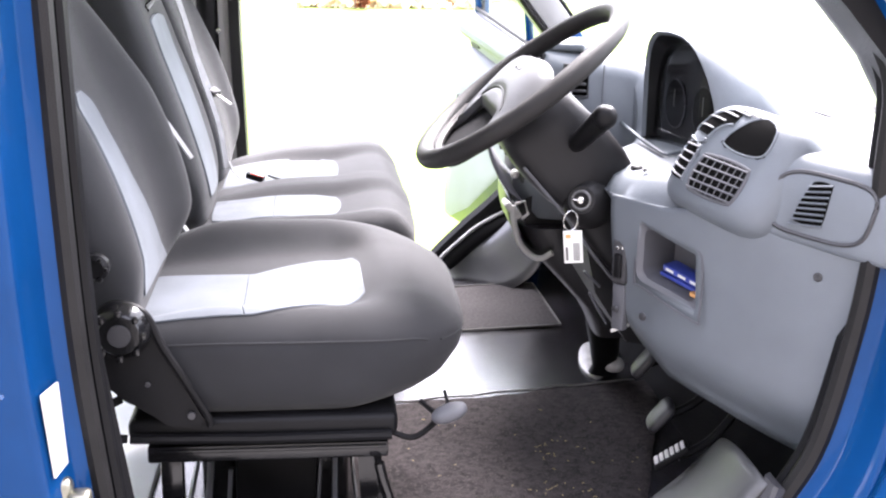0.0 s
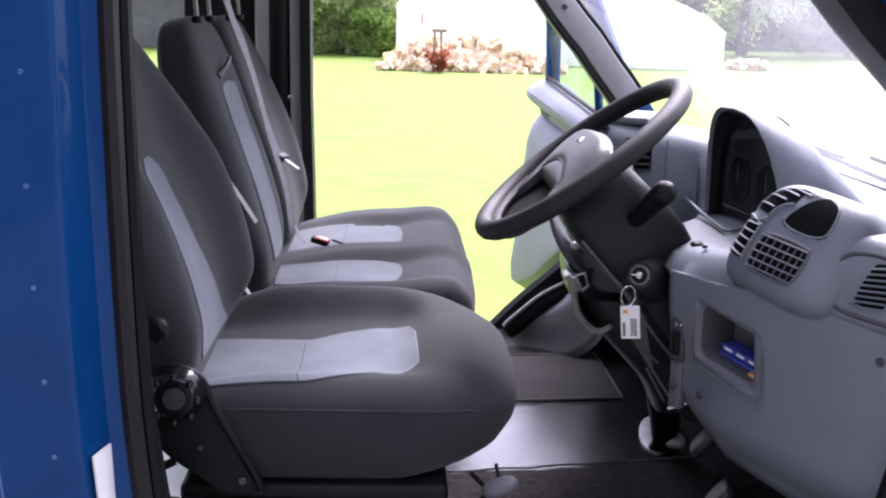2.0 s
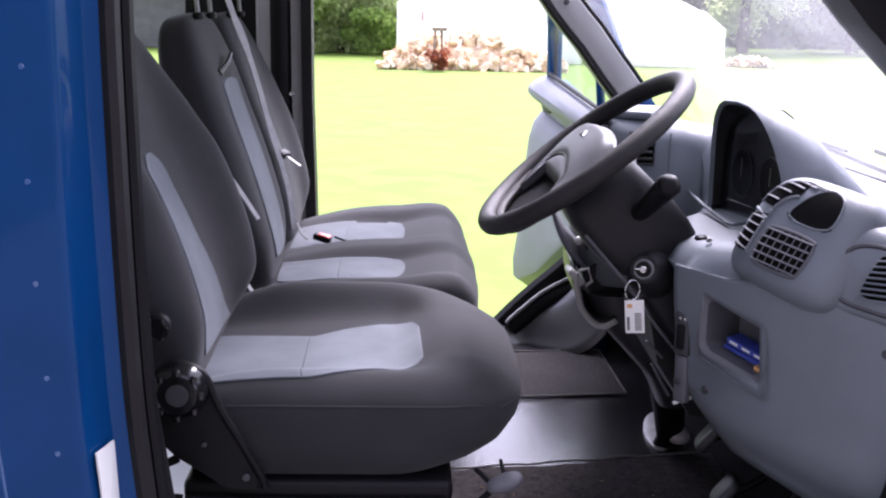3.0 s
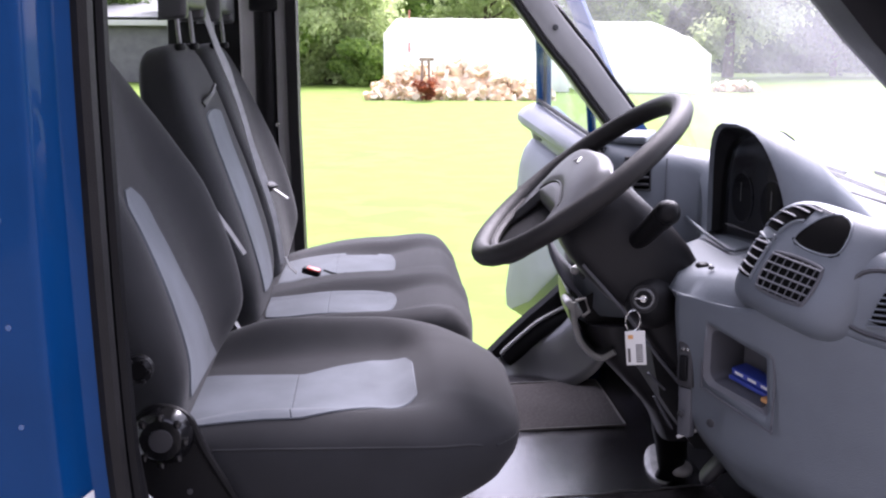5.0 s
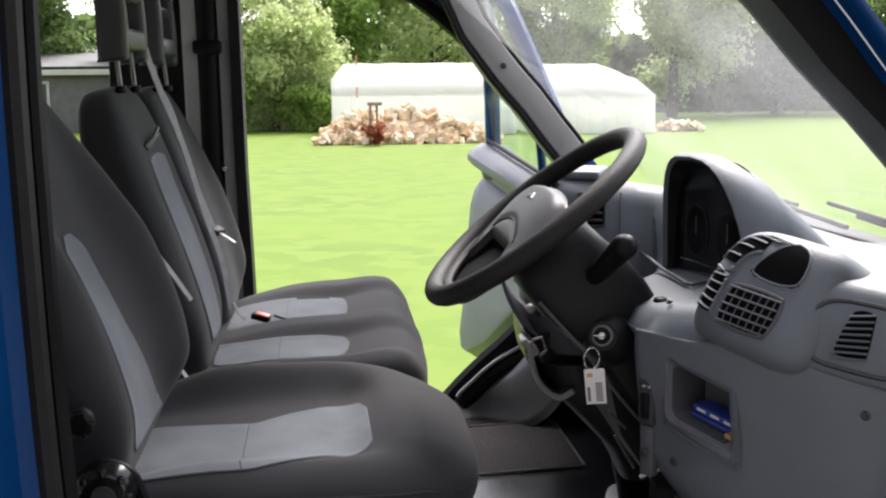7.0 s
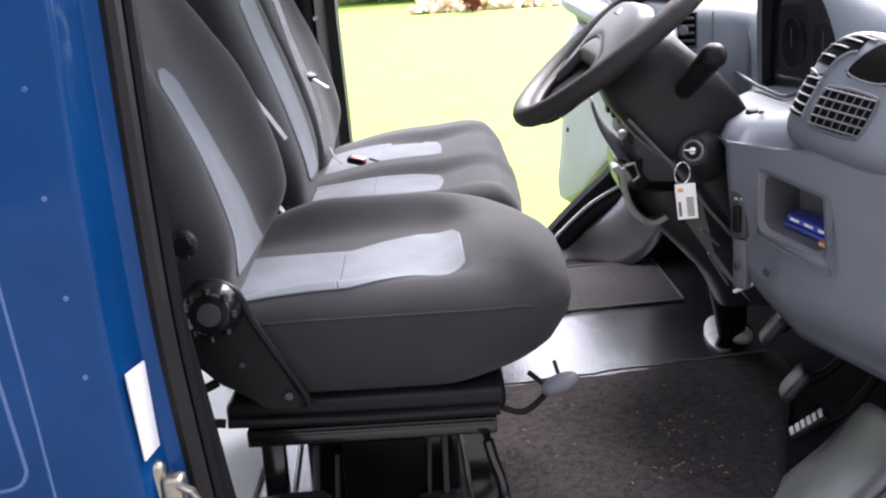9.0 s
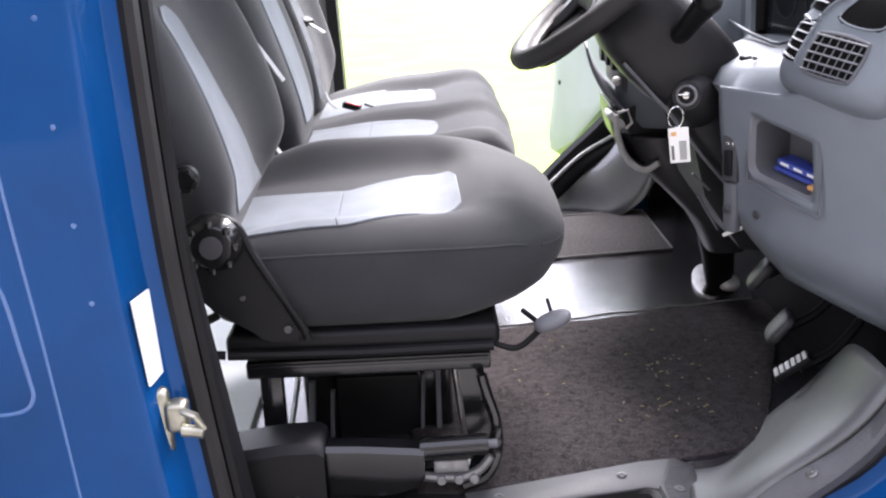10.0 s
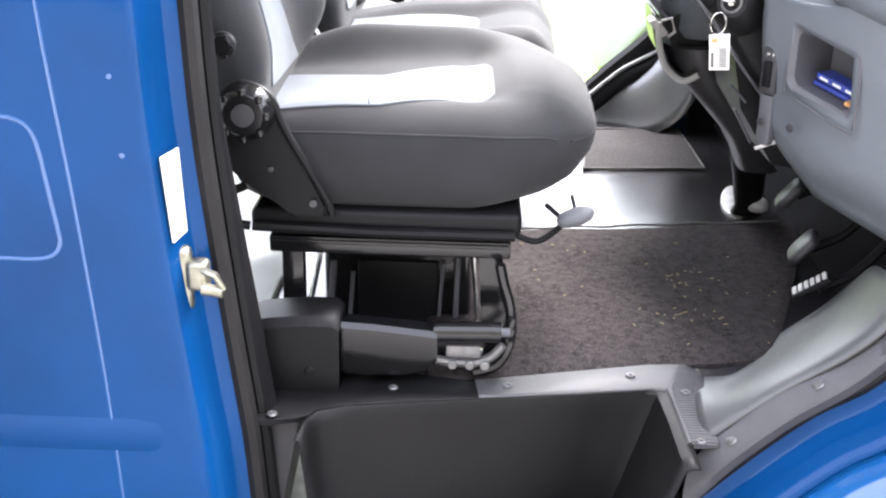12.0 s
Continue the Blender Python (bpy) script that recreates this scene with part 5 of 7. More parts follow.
part("key_slot", disc(IG + IA * 0.007, IA, 0.0055, 0.002, sides=14), CHROME, lock)
# stalks
st = tube(smooth_line([(0.000, 0.470, 1.278), (0.003, 0.430, 1.293), (0.014, 0.385, 1.322), (0.022, 0.360, 1.339)], 5), 0.013, 12, r_end=0.019)
part("stalk", st, BLACK, column, "stubby black wiper stalk")
part("stalk_tip", blob(lambda a, b, c: Vector((0.024, 0.357, 1.342)) + squircle((a, b, c), 2.2) * 0.0185, 8), BLACK, column)
part("stalk", tube(smooth_line([cp(0.085, 0.07, 0.055), cp(0.078, 0.115, 0.070), cp(0.068, 0.16, 0.085)], 5), 0.009, 10, r_end=0.012), BLACK, column)
part("hazard_knob", box((0.090, 0.418, 1.226), (0.110, 0.442, 1.254), 0.006, seg=3), BLACK, column, "black knob on the shroud")
# key with its tag
key = thing("ignition_key", IG + IA * 0.01, "ignition key with a white barcode tag on a wire ring", "key")
part("key_bow", box((-0.009, -0.0018, -0.010), (0.009, 0.0018, 0.012), 0.004, Matrix.Translation(IG + IA * 0.018) @ IA.to_track_quat("Z", "Y").to_matrix().to_4x4(), seg=3), CHROME, key)
RC = Vector((-0.010, 0.405, 1.170))
part("key_ring", tube([RC + Vector((0.012 * math.cos(a), 0.003 * math.cos(a), 0.016 * math.sin(a))) for a in (2 * math.pi * k / 24 for k in range(24))], 0.0012, 6, True), CHROME, key)
TM = Matrix.Translation((-0.005, 0.402, 1.130)) @ Euler((radians(3), radians(-5), radians(-14))).to_matrix().to_4x4()
tag = part("key_tag", box((-0.0150, -0.0012, -0.029), (0.0150, 0.0012, 0.025), 0.0008, TM, seg=1), WHITE_CARD, key, "white paper tag with a printed barcode")
for k in range(9):
    part("barcode_bar", box((0.000, -0.0018, -0.024 + k * 0.0033), (0.0105, -0.0012, -0.0224 + k * 0.0033), 0, TM), INK, tag, smooth=False)
part("print_bar", box((-0.012, -0.0018, -0.024), (-0.008, -0.0012, -0.002), 0, TM), BINDING, tag, smooth=False)
part("print_bar", box((-0.011, -0.0018, 0.013), (-0.003, -0.0012, 0.019), 0, TM), TAN_CARD, tag, smooth=False)

# leaflets lying in the pocket
SKEW = Matrix(((1, 0, 0, 0), (0, 1, 0, 0), (-0.25, 0, 1, 0.25 * 0.120 + 0.003), (0, 0, 0, 1)))
lf = thing("leaflet", dp(0.12, -0.02, 1.086), "blue and white folded leaflet lying in the dashboard pocket", "leaflet")
part("cover", box((0.086, -0.050, 1.0865), (0.165, -0.006, 1.0925), 0.001, M @ SKEW, seg=1), BLUE_CARD, lf)
part("cover", box((0.088, -0.046, 1.094), (0.160, -0.010, 1.104), 0.001, M @ SKEW, seg=1), BLUE_CARD, lf)
for k in range(3):
    part("print_bar", box((0.094 + k * 0.022, -0.0098, 1.097), (0.108 + k * 0.022, -0.0092, 1.101), 0, M @ SKEW), WHITE_CARD, lf, smooth=False)
ci = thing("orange_packet", dp(0.157, 0.008, 1.084), "small orange-brown packet in the dashboard pocket", "packet")
part("packet", box((0.148, -0.010, 1.084), (0.168, 0.006, 1.091), 0.002, M @ SKEW), TAN_CARD, ci)

# small bright release lever under the panel
lv = thing("release_lever", (0.10, 0.43, 0.985), "small bright metal release lever under the dashboard", "lever")
part("lever_bar", tube([(0.075, 0.44, 0.972), (0.092, 0.434, 0.981), (0.102, 0.43, 0.986)], 0.0032, 8), DULL_STEEL, lv)

# ---- pedals ----
for name, c, w, label in (("accelerator", (0.195, 0.44, 0.742), 0.028, "ribbed black accelerator pedal with a worn bright face"), ("brake_pedal", (0.205, 0.545, 0.772), 0.034, "black rubber-faced brake pedal"), ("clutch_pedal", (0.205, 0.665, 0.828), 0.030, "black rubber-faced clutch pedal")):
    pd = thing(name, c, label, "pedal")
    pm = Matrix.Translation(c) @ Euler((radians(0), radians(-36 if name == "accelerator" else -52), radians(-12))).to_matrix().to_4x4()
    if name == "accelerator":
        part("pad", box((-0.034, -w / 2 - 0.004, -0.006), (0.034, w / 2 + 0.004, 0.006), 0.004, pm), BLACK, pd)
        for i in range(6):
            for j in range(3):
                part("stud", box((-0.030 + i * 0.0105, -0.014 + j * 0.010, 0.006), (-0.0225 + i * 0.0105, -0.0065 + j * 0.010, 0.0085), 0.001, pm, seg=1), DULL_STEEL, pd)
    else:
        part("pad", blob(lambda a, b, cc: pm @ Vector((squircle((a, b, cc), 4).x * 0.032, squircle((a, b, cc), 4).y * w, squircle((a, b, cc), 4).z * 0.010)), 6), DARK_GREY, pd)
    part("arm", tube(smooth_line([Vector(c) + Vector((0.012, 0, -0.004)), Vector(c) + Vector((0.075, 0.005, 0.03)), Vector(c) + Vector((0.13, 0.01, 0.12)), Vector(c) + Vector((0.14, 0.01, 0.30))], 5), 0.008, 8), BLACK, pd)

# lever foot: plate and boot on the floor
gl = thing("gear_lever_base", (0.22, 1.1, FLOOR), "gear linkage rod in a boot on a bright floor plate", "gear linkage")
part("plate", loft([[Vector((0.222 + r * (0.034 * math.cos(a) + 0.018 * math.sin(a)), 1.115 + r * 0.115 * math.sin(a), z)) for a in (2 * math.pi * k / 18 for k in range(18))] for r, z in ((1, FLOOR + 0.0005), (1, FLOOR + 0.005), (0.85, FLOOR + 0.009))]), DULL_STEEL, gl, "bright worn metal plate")
part("knuckle", blob(lambda a, b, c: Vector((0.238, 1.0, FLOOR + 0.036)) + Vector((squircle((a, b, c), 2.2).x * 0.024, squircle((a, b, c), 2.2).y * 0.03, squircle((a, b, c), 2.2).z * 0.016)), 8), DULL_STEEL, gl)
part("rod", loft([[Vector((x + r * math.cos(t), y + r * 0.9 * math.sin(t), z)) for t in (2 * math.pi * j / 18 for j in range(18))] for x, y, z, r in ((0.222, 1.02, FLOOR + 0.010, 0.034), (0.219, 1.01, FLOOR + 0.03, 0.026), (0.214, 0.99, 0.73, 0.032), (0.206, 0.97, 0.77, 0.034), (0.203, 0.96, 0.80, 0.040), (0.198, 0.95, 0.84, 0.042))]), BLACK, gl, "black gathered boot over the rod")


# ---- seats ----
def cushion_fn(x0, x1, y0, y1, zb, zt, nose=0.10, bolster=0.034, dip=0.022, k=5.0, wings=True):
    """A seat cushion: raised bolsters, sunk middle, rolled front edge."""
    cx, hx, cy, hy, cz, hz = (x0 + x1) / 2, (x1 - x0) / 2, (y0 + y1) / 2, (y1 - y0) / 2, (zb + zt) / 2, (zt - zb) / 2

    def fn(a, b, c):
        q = squircle((a, b, c), k)
        top = max(0.0, q.z)
        low = max(0.0, -q.z)
        z = cz + hz * q.z + 0.022 * q.y * (0.4 + 0.6 * top)
        bo = math.exp(-((abs(q.y) - 0.80) / 0.22) ** 2)
        mid = 1 - smoothstep(0.45, 0.80, abs(q.y))
        fwd = smoothstep(0.26, 0.66, q.x)
        z += top * (bolster * (1.0 if q.y > 0 else 0.6) * bo * smoothstep(-1.0, -0.35, q.x) * (1 - 0.30 * smoothstep(0.2, 1.0, q.x)) + 0.45 * bolster * fwd * mid - dip * mid * (1 - fwd) - 0.016 * mid * smoothstep(0.1, -0.9, q.x))
        z -= top * 0.030 * smoothstep(0.70, 1.0, q.x) ** 1.5
        f = (z - zb) / (zt - zb)
        cut = lerp_line(((0.0, 0.150), (0.06, 0.105), (0.16, 0.066), (0.30, 0.036), (0.52, 0.012), (0.75, 0.0), (0.92, 0.006), (1.05, 0.026), (1.3, 0.09)), f)
        x = cx + (hx - (cut if q.x > 0 else 0.0)) * q.x
        x -= 0.04 * smoothstep(0.45, 1.0, abs(q.y)) ** 2 * smoothstep(0.3, 1.0, q.x)
        y = cy + hy * q.y * (1 - 0.10 * low ** 2 + 0.012 * math.sin(math.pi * min(1.0, max(0.0, f))))
        return Vector((x, y, z))

    return fn


def back_fn(foot, lean, height, y0, y1, thick, top_w=0.72, taper=0.45, k=4.5, wing=0.070, fade=(0.40, 0.85), near_wing=1.0, bulge=0.018):
    """A seat back: foot is the front face's lower edge (x, z); it leans back and narrows above taper."""
    cy, hy = (y0 + y1) / 2, (y1 - y0) / 2
    fwd = Vector((math.cos(lean), 0, math.sin(lean)))
    up = Vector((-math.sin(lean), 0, math.cos(lean)))

    def fn(a, b, c):
        q = squircle((a, b, c), k)
        f = (q.z + 1) / 2
        w = 1 - (1 - top_w) * smoothstep(taper, 1.05, f)
        w *= 1 - 0.12 * smoothstep(0.30, 0.0, f)
        front = max(0.0, q.x)
        d = thick / 2 * q.x * (1 - 0.35 * f)
        d += front * wing * (1.0 if q.y > 0 else near_wing) * math.exp(-((abs(q.y) - 0.80) / 0.24) ** 2) * (1 - smoothstep(fade[0], fade[1], f)) * smoothstep(0.0, 0.2, f)
        d += bulge * math.sin(math.pi * min(1, f * 1.6)) * (1 if q.x > 0 else 0.3)
        return Vector((foot[0], cy + hy * q.y * w, foot[1])) + fwd * (d - thick / 2) + up * (height * f)

    return fn


TOP = lambda u, v: (u, v, 1.0)
NEAR_EDGE = [(-1.0, -0.93), (-0.5, -0.95), (-0.2, -0.93), (0.15, -0.76), (0.36, -0.52), (0.415, -0.45), (0.445, -0.36)]
FAR_EDGE = [(-1.0, 0.32), (-0.80, 0.29), (-0.52, 0.21), (-0.22, 0.13), (-0.02, 0.25), (0.17, 0.33), (0.32, 0.33), (0.39, 0.31), (0.43, 0.24), (0.445, 0.10)]
BACK_NEAR = [(-0.97, -0.62), (-0.7, -0.70), (-0.36, -0.74), (0.01, -0.72), (0.08, -0.63), (0.14, -0.49), (0.19, -0.32)]
BACK_FAR = [(-0.97, 0.60), (-0.78, 0.38), (-0.52, 0.21), (-0.32, 0.06), (-0.04, -0.03), (0.08, -0.03), (0.14, -0.08), (0.19, -0.20)]


def between(edge_a, edge_b, s, f):
    """A value at s that runs from one edge line (f = -1) to the other (f = 1)."""
    a, b = lerp_line(edge_a, s), lerp_line(edge_b, s)
    return a + (b - a) * (f + 1) / 2


SEAT_PANEL = lambda u, v: (u, between(NEAR_EDGE, FAR_EDGE, u, v), 1.0)
BACK_PANEL = lambda u, v: (1.0, between(BACK_NEAR, BACK_FAR, v, u), v)
FRONT_FACE = lambda u, v: (1.0, u, v)

# driver's seat
ds = thing("cab_seat", (-0.48, 0.52, FLOOR), "charcoal cloth driver's seat with pale centre panels on steel frame", "seat", "cab seats")
dc = cushion_fn(-0.735, -0.172, 0.274, 0.765, 0.893, 1.060, nose=0.05, dip=0.015)
cush = part("cushion", blob(dc, 44), CLOTH, ds, "charcoal cloth seat cushion with raised bolsters")
for u0, u1 in ((-0.98, -0.2556), (-0.2544, 0.44)):
    part("cushion_panel", patch(dc, (u0, u1), (-1, 1), SEAT_PANEL, 0.0026, -0.0008, (34, 32)), PALE_CLOTH, cush, "pale grey-blue cloth panel")
part("piping", tube([dc(-0.9 + 1.86 * k / 30, -1.0, 0.66) + Vector((0, -0.0005, 0)) for k in range(31)], 0.0018, 6), CLOTH, cush)
part("piping", tube([dc(1.0, -0.9 + 1.8 * k / 20, 0.62) for k in range(21)], 0.0018, 6), CLOTH, cush)
db = back_fn((-0.662, 1.005), radians(15), 0.63, 0.275, 0.785, 0.135, 0.70, 0.52, wing=0.068, fade=(0.5, 1.0), near_wing=0.4)
back = part("backrest", blob(db, 26), CLOTH, ds, "charcoal cloth backrest narrowing to the top")
part("backrest_panel", patch(db, (-1, 1), (-0.97, 0.19), BACK_PANEL, 0.0030, 0.002, (24, 36)), PALE_CLOTH, back, "pale grey-blue cloth panel")
# side shield, recliner and knobs
sh = loft([[Vector((x, y, z)) for x, z in ((-0.735, 0.985), (-0.725, 1.062), (-0.690, 1.090), (-0.655, 1.076), (-0.632, 1.028), (-0.570, 0.918), (-0.575, 0.900), (-0.625, 0.900), (-0.690, 0.958))] for y in (0.284, 0.262, 0.250)])
bmesh.ops.bevel(sh, geom=sh.edges[:], offset=0.006, segments=2, affect="EDGES")
shield = part("side_shield", sh, BLACK, ds, "black plastic hinge cover")
part("shield_edge", tube(smooth_line([(-0.722, 0.252, 1.074), (-0.692, 0.248, 1.094), (-0.652, 0.248, 1.080), (-0.629, 0.249, 1.028), (-0.574, 0.250, 0.930), (-0.566, 0.252, 0.905)], 5), 0.006, 8), BLACK, shield)
kn = part("recline_knob", disc((-0.683, 0.252, 1.056), (0, -1, 0), 0.041, 0.032, sides=28, bevel=0.008, r2=0.036), FRAME, ds, "round glossy black reclining knob")
for k in range(8):
    a = 2 * math.pi * k / 8
    c = Vector((-0.683 + 0.033 * math.cos(a), 0.218, 1.056 + 0.033 * math.sin(a)))
    part("knob_rib", box(c - Vector((0.005, 0.006, 0.005)), c + Vector((0.005, 0.006, 0.005)), 0.003), FRAME, kn)
part("knob_cap", disc((-0.683, 0.221, 1.056), (0, -1, 0), 0.016, 0.004), DARK_GREY, kn)
kn2 = part("lumbar_knob", disc((-0.715, 0.268, 1.146), (0, -1, 0), 0.019, 0.026, sides=18, bevel=0.006), BLACK, ds, "small black lumbar knob")
for k in range(6):
    a = 2 * math.pi * k / 6
    c = Vector((-0.715 + 0.016 * math.cos(a), 0.240, 1.146 + 0.016 * math.sin(a)))
    part("knob_rib", box(c - Vector((0.003, 0.004, 0.003)), c + Vector((0.003, 0.004, 0.003)), 0.002), BLACK, kn2)
part("shield_bolt", disc((-0.592, 0.248, 0.923), (0, -1, 0), 0.006, 0.004, sides=12), DARK_GREY, ds)
part("shield_bolt", disc((-0.652, 0.250, 0.972), (0, -1, 0), 0.004, 0.004, sides=12), DARK_GREY, ds)
# pan and frame
pan = box((-0.690, 0.275, 0.868), (-0.290, 0.765, 0.905), 0.012, seg=3)
part("seat_pan", pan, BLACK, ds, "black plastic seat pan")
part("pan_lip", tube([(-0.685, 0.270, 0.878), (-0.5, 0.268, 0.874), (-0.300, 0.270, 0.874)], 0.008, 8), BLACK, ds)
rail = part("slide_rail", box((-0.662, 0.268, 0.838), (-0.305, 0.300, 0.864), 0.004), FRAME, ds, "black steel slide rail")
part("slide_rail", box((-0.662, 0.735, 0.838), (-0.305, 0.765, 0.864), 0.004), FRAME, ds)
part("rail_lip", box((-0.655, 0.262, 0.855), (-0.308, 0.268, 0.861), 0.002), FRAME, rail)
for x0, x1, y in ((-0.645, -0.612, 0.275), (-0.645, -0.612, 0.735)):
    part("rear_leg", box((x0, y, FLOOR), (x1, y + 0.028, 0.84), 0.004), FRAME, ds)
for y in (0.272, 0.738):
    b2 = loft([[Vector((x - w, yy, z)) for x, yy in ((0, y), (0.036, y), (0.036, y + 0.024), (0, y + 0.024))] for z, x, w in ((0.845, 0, 0.352), (0.74, 0, 0.345), (0.70, 0, 0.335), (FLOOR, 0, 0.345))])
    part("front_leg", b2, FRAME, ds)
part("brace_rod", tube([(-0.600, 0.36, 0.838), (-0.600, 0.36, 0.796), (-0.620, 0.36, 0.70)], 0.0045, 8), CHROME, ds)
part("brace_rod", tube([(-0.362, 0.36, 0.838), (-0.359, 0.36, 0.805), (-0.347, 0.36, 0.68)], 0.0042, 8), CHROME, ds)
part("base_box", box((-0.604, 0.44, FLOOR), (-0.362, 0.72, 0.812), 0.010), FRAME, ds, "glossy black sheet steel seat base")
part("base_panel", box((-0.548, 0.431, FLOOR), (-0.415, 0.442, 0.765), 0.004), BLACK, ds, "matt black panel on the seat base")
for xa, xb, zt, w in ((-0.556, -0.562, 0.742, 0.004), (-0.408, -0.414, 0.765, 0.0035), (-0.588, -0.596, 0.760, 0.006), (-0.384, -0.386, 0.775, 0.005)):
    part("base_rib", loft([[Vector((x + dx, y, z)) for dx, y in ((-w, 0.442), (-w * 0.6, 0.428), (w * 0.6, 0.428), (w, 0.442))] for x, z in ((xb, FLOOR), (xa, zt))]), MID_GREY, ds)
part("cross_tube", tube([(-0.64, 0.42, 0.818), (-0.32, 0.42, 0.818)], 0.010, 10), BLACK, ds)
part("base_foot", box((-0.655, 0.262, FLOOR), (-0.32, 0.305, FLOOR + 0.018), 0.006), FRAME, ds)

# front slide bar: bent wire and paddle
part("slide_bar", tube(smooth_line([(-0.300, 0.285, 0.872), (-0.268, 0.275, 0.866), (-0.243, 0.27, 0.884), (-0.226, 0.262, 0.908)], 6), 0.0048, 8), BLACK, ds, "bent black slide release bar")
part("paddle", blob(lambda a, b, c: Vector((-0.215, 0.258, 0.912)) + (Vector((0.94, 0, 0.34)) * squircle((a, b, c), 2.3).x * 0.028 + Vector((0, 1, 0)) * squircle((a, b, c), 2.3).y * 0.020 + Vector((-0.34, 0, 0.94)) * squircle((a, b, c), 2.3).z * 0.012), 8), MID_GREY, ds, "grey oval paddle")
part("slide_bar", tube([(-0.255, 0.30, 0.915), (-0.232, 0.275, 0.902), (-0.222, 0.265, 0.902)], 0.004, 6), BLACK, ds)
part("slide_bar", tube([(-0.218, 0.30, 0.930), (-0.214, 0.275, 0.915), (-0.218, 0.262, 0.900)], 0.003, 6), BLACK, ds)
part("wire_loop", tube(smooth_line([(-0.70, 0.30, 0.93), (-0.735, 0.28, 0.915), (-0.730, 0.27, 0.885), (-0.69, 0.275, 0.876)], 6), 0.007, 8), BLACK, ds, "black cable loop")

# parking lever beside the seat base
hb = thing("parking_brake", (-0.50, 0.22, FLOOR), "black parking brake lever in a plastic housing beside the seat base", "brake lever")
rings = [[Vector((x, y, z)) for y, z in ((0.165, FLOOR), (0.165, z1 - 0.012), (0.176, z1), (0.235, z1 + 0.004), (0.25, z1 - 0.010), (0.25, FLOOR))] for x, z1 in ((-0.705, 0.764), (-0.66, 0.772), (-0.60, 0.779), (-0.556, 0.779), (-0.547, 0.772))]
hous = part("housing", loft(rings), BLACK, hb, "black plastic lever housing")
part("housing_front", loft([[Vector((-0.547, y, z)) for y, z in ((0.167, 0.664), (0.167, 0.756), (0.248, 0.766), (0.248, 0.664))], [Vector((-0.560, y, z)) for y, z in ((0.19, 0.664), (0.19, 0.70), (0.24, 0.71), (0.24, 0.664))]]), BLACK, hous)
screw((-0.590, 0.166, 0.697), (0, -1, 0), hous, 0.007, BLACK)
arm = loft([[Vector((x, y, z)) for y, z in ((0.192, z0), (0.186, z0 + 0.012), (0.186, z1 - 0.007), (0.193, z1), (0.222, z1), (0.230, z1 - 0.007), (0.226, z0))] for x, z0, z1 in ((-0.560, 0.684, 0.764), (-0.50, 0.680, 0.761), (-0.455, 0.682, 0.757), (-0.425, 0.690, 0.754), (-0.408, 0.706, 0.752))])
part("lever_arm", arm, FRAME, hb, "glossy black lever arm")
grip = part("grip", tube([(-0.412, 0.206, 0.746), (-0.405, 0.206, 0.747), (-0.33, 0.206, 0.749), (-0.316, 0.206, 0.749)], 0.0155, 16), FRAME, hb, "grey-black ribbed grip")
for k in range(6):
    part("grip_rib", tube([(-0.398 + k * 0.014, 0.206, 0.747 + k * 0.0004), (-0.395 + k * 0.014, 0.206, 0.747 + k * 0.0004)], 0.0162, 16), FRAME, grip)
part("button", tube([(-0.316, 0.206, 0.749), (-0.303, 0.206, 0.749)], 0.0065, 12), MID_GREY, grip)
part("linkage", tube(smooth_line([(-0.412, 0.205, 0.703), (-0.385, 0.204, 0.700), (-0.352, 0.204, 0.700), (-0.328, 0.206, 0.710), (-0.312, 0.208, 0.728)], 4), 0.007, 8), SCREW_STEEL, hb, "worn steel linkage rod")
part("linkage_plate", box((-0.395, 0.200, 0.708), (-0.345, 0.206, 0.728), 0.003), SCREW_STEEL, hb)
for x in (-0.385, -0.360, -0.338):
    part("linkage_bolt", disc((x, 0.199, 0.700), (0, -1, 0), 0.007, 0.007, sides=10), SCREW_STEEL, hb)
part("linkage_bow", tube(smooth_line([(-0.355, 0.226, 0.672), (-0.320, 0.235, 0.682), (-0.302, 0.245, 0.715), (-0.301, 0.250, 0.756), (-0.312, 0.252, 0.80), (-0.320, 0.255, 0.835)], 6), 0.0085, 8), FRAME, hb)
stp = thing("rubber_stop", (-0.50, 0.245, ZT + 0.004), "grey oval rubber pad lying beside the step", "rubber pad")
part("pad", blob(lambda a, b, c: Vector((-0.525, 0.240, ZT + 0.016)) + Vector((squircle((a, b, c), 2.6).x * 0.032, squircle((a, b, c), 2.6).y * 0.022, squircle((a, b, c), 2.6).z * 0.012)), 8), DARK_GREY, stp)

# twin passenger bench
bn = thing("passenger_bench", (-0.48, 1.33, FLOOR), "two-place charcoal cloth bench with pale panels and open headrests", "bench seat", "cab seats")
part("bench_base", box((-0.62, 0.93, FLOOR), (-0.34, 1.76, 0.90), 0.02), BLACK, bn, "black bench base")


BENCH_SEATS = ((-0.60, 0.17), (0.28, 0.28))       # middle and half width of each seat across the bench


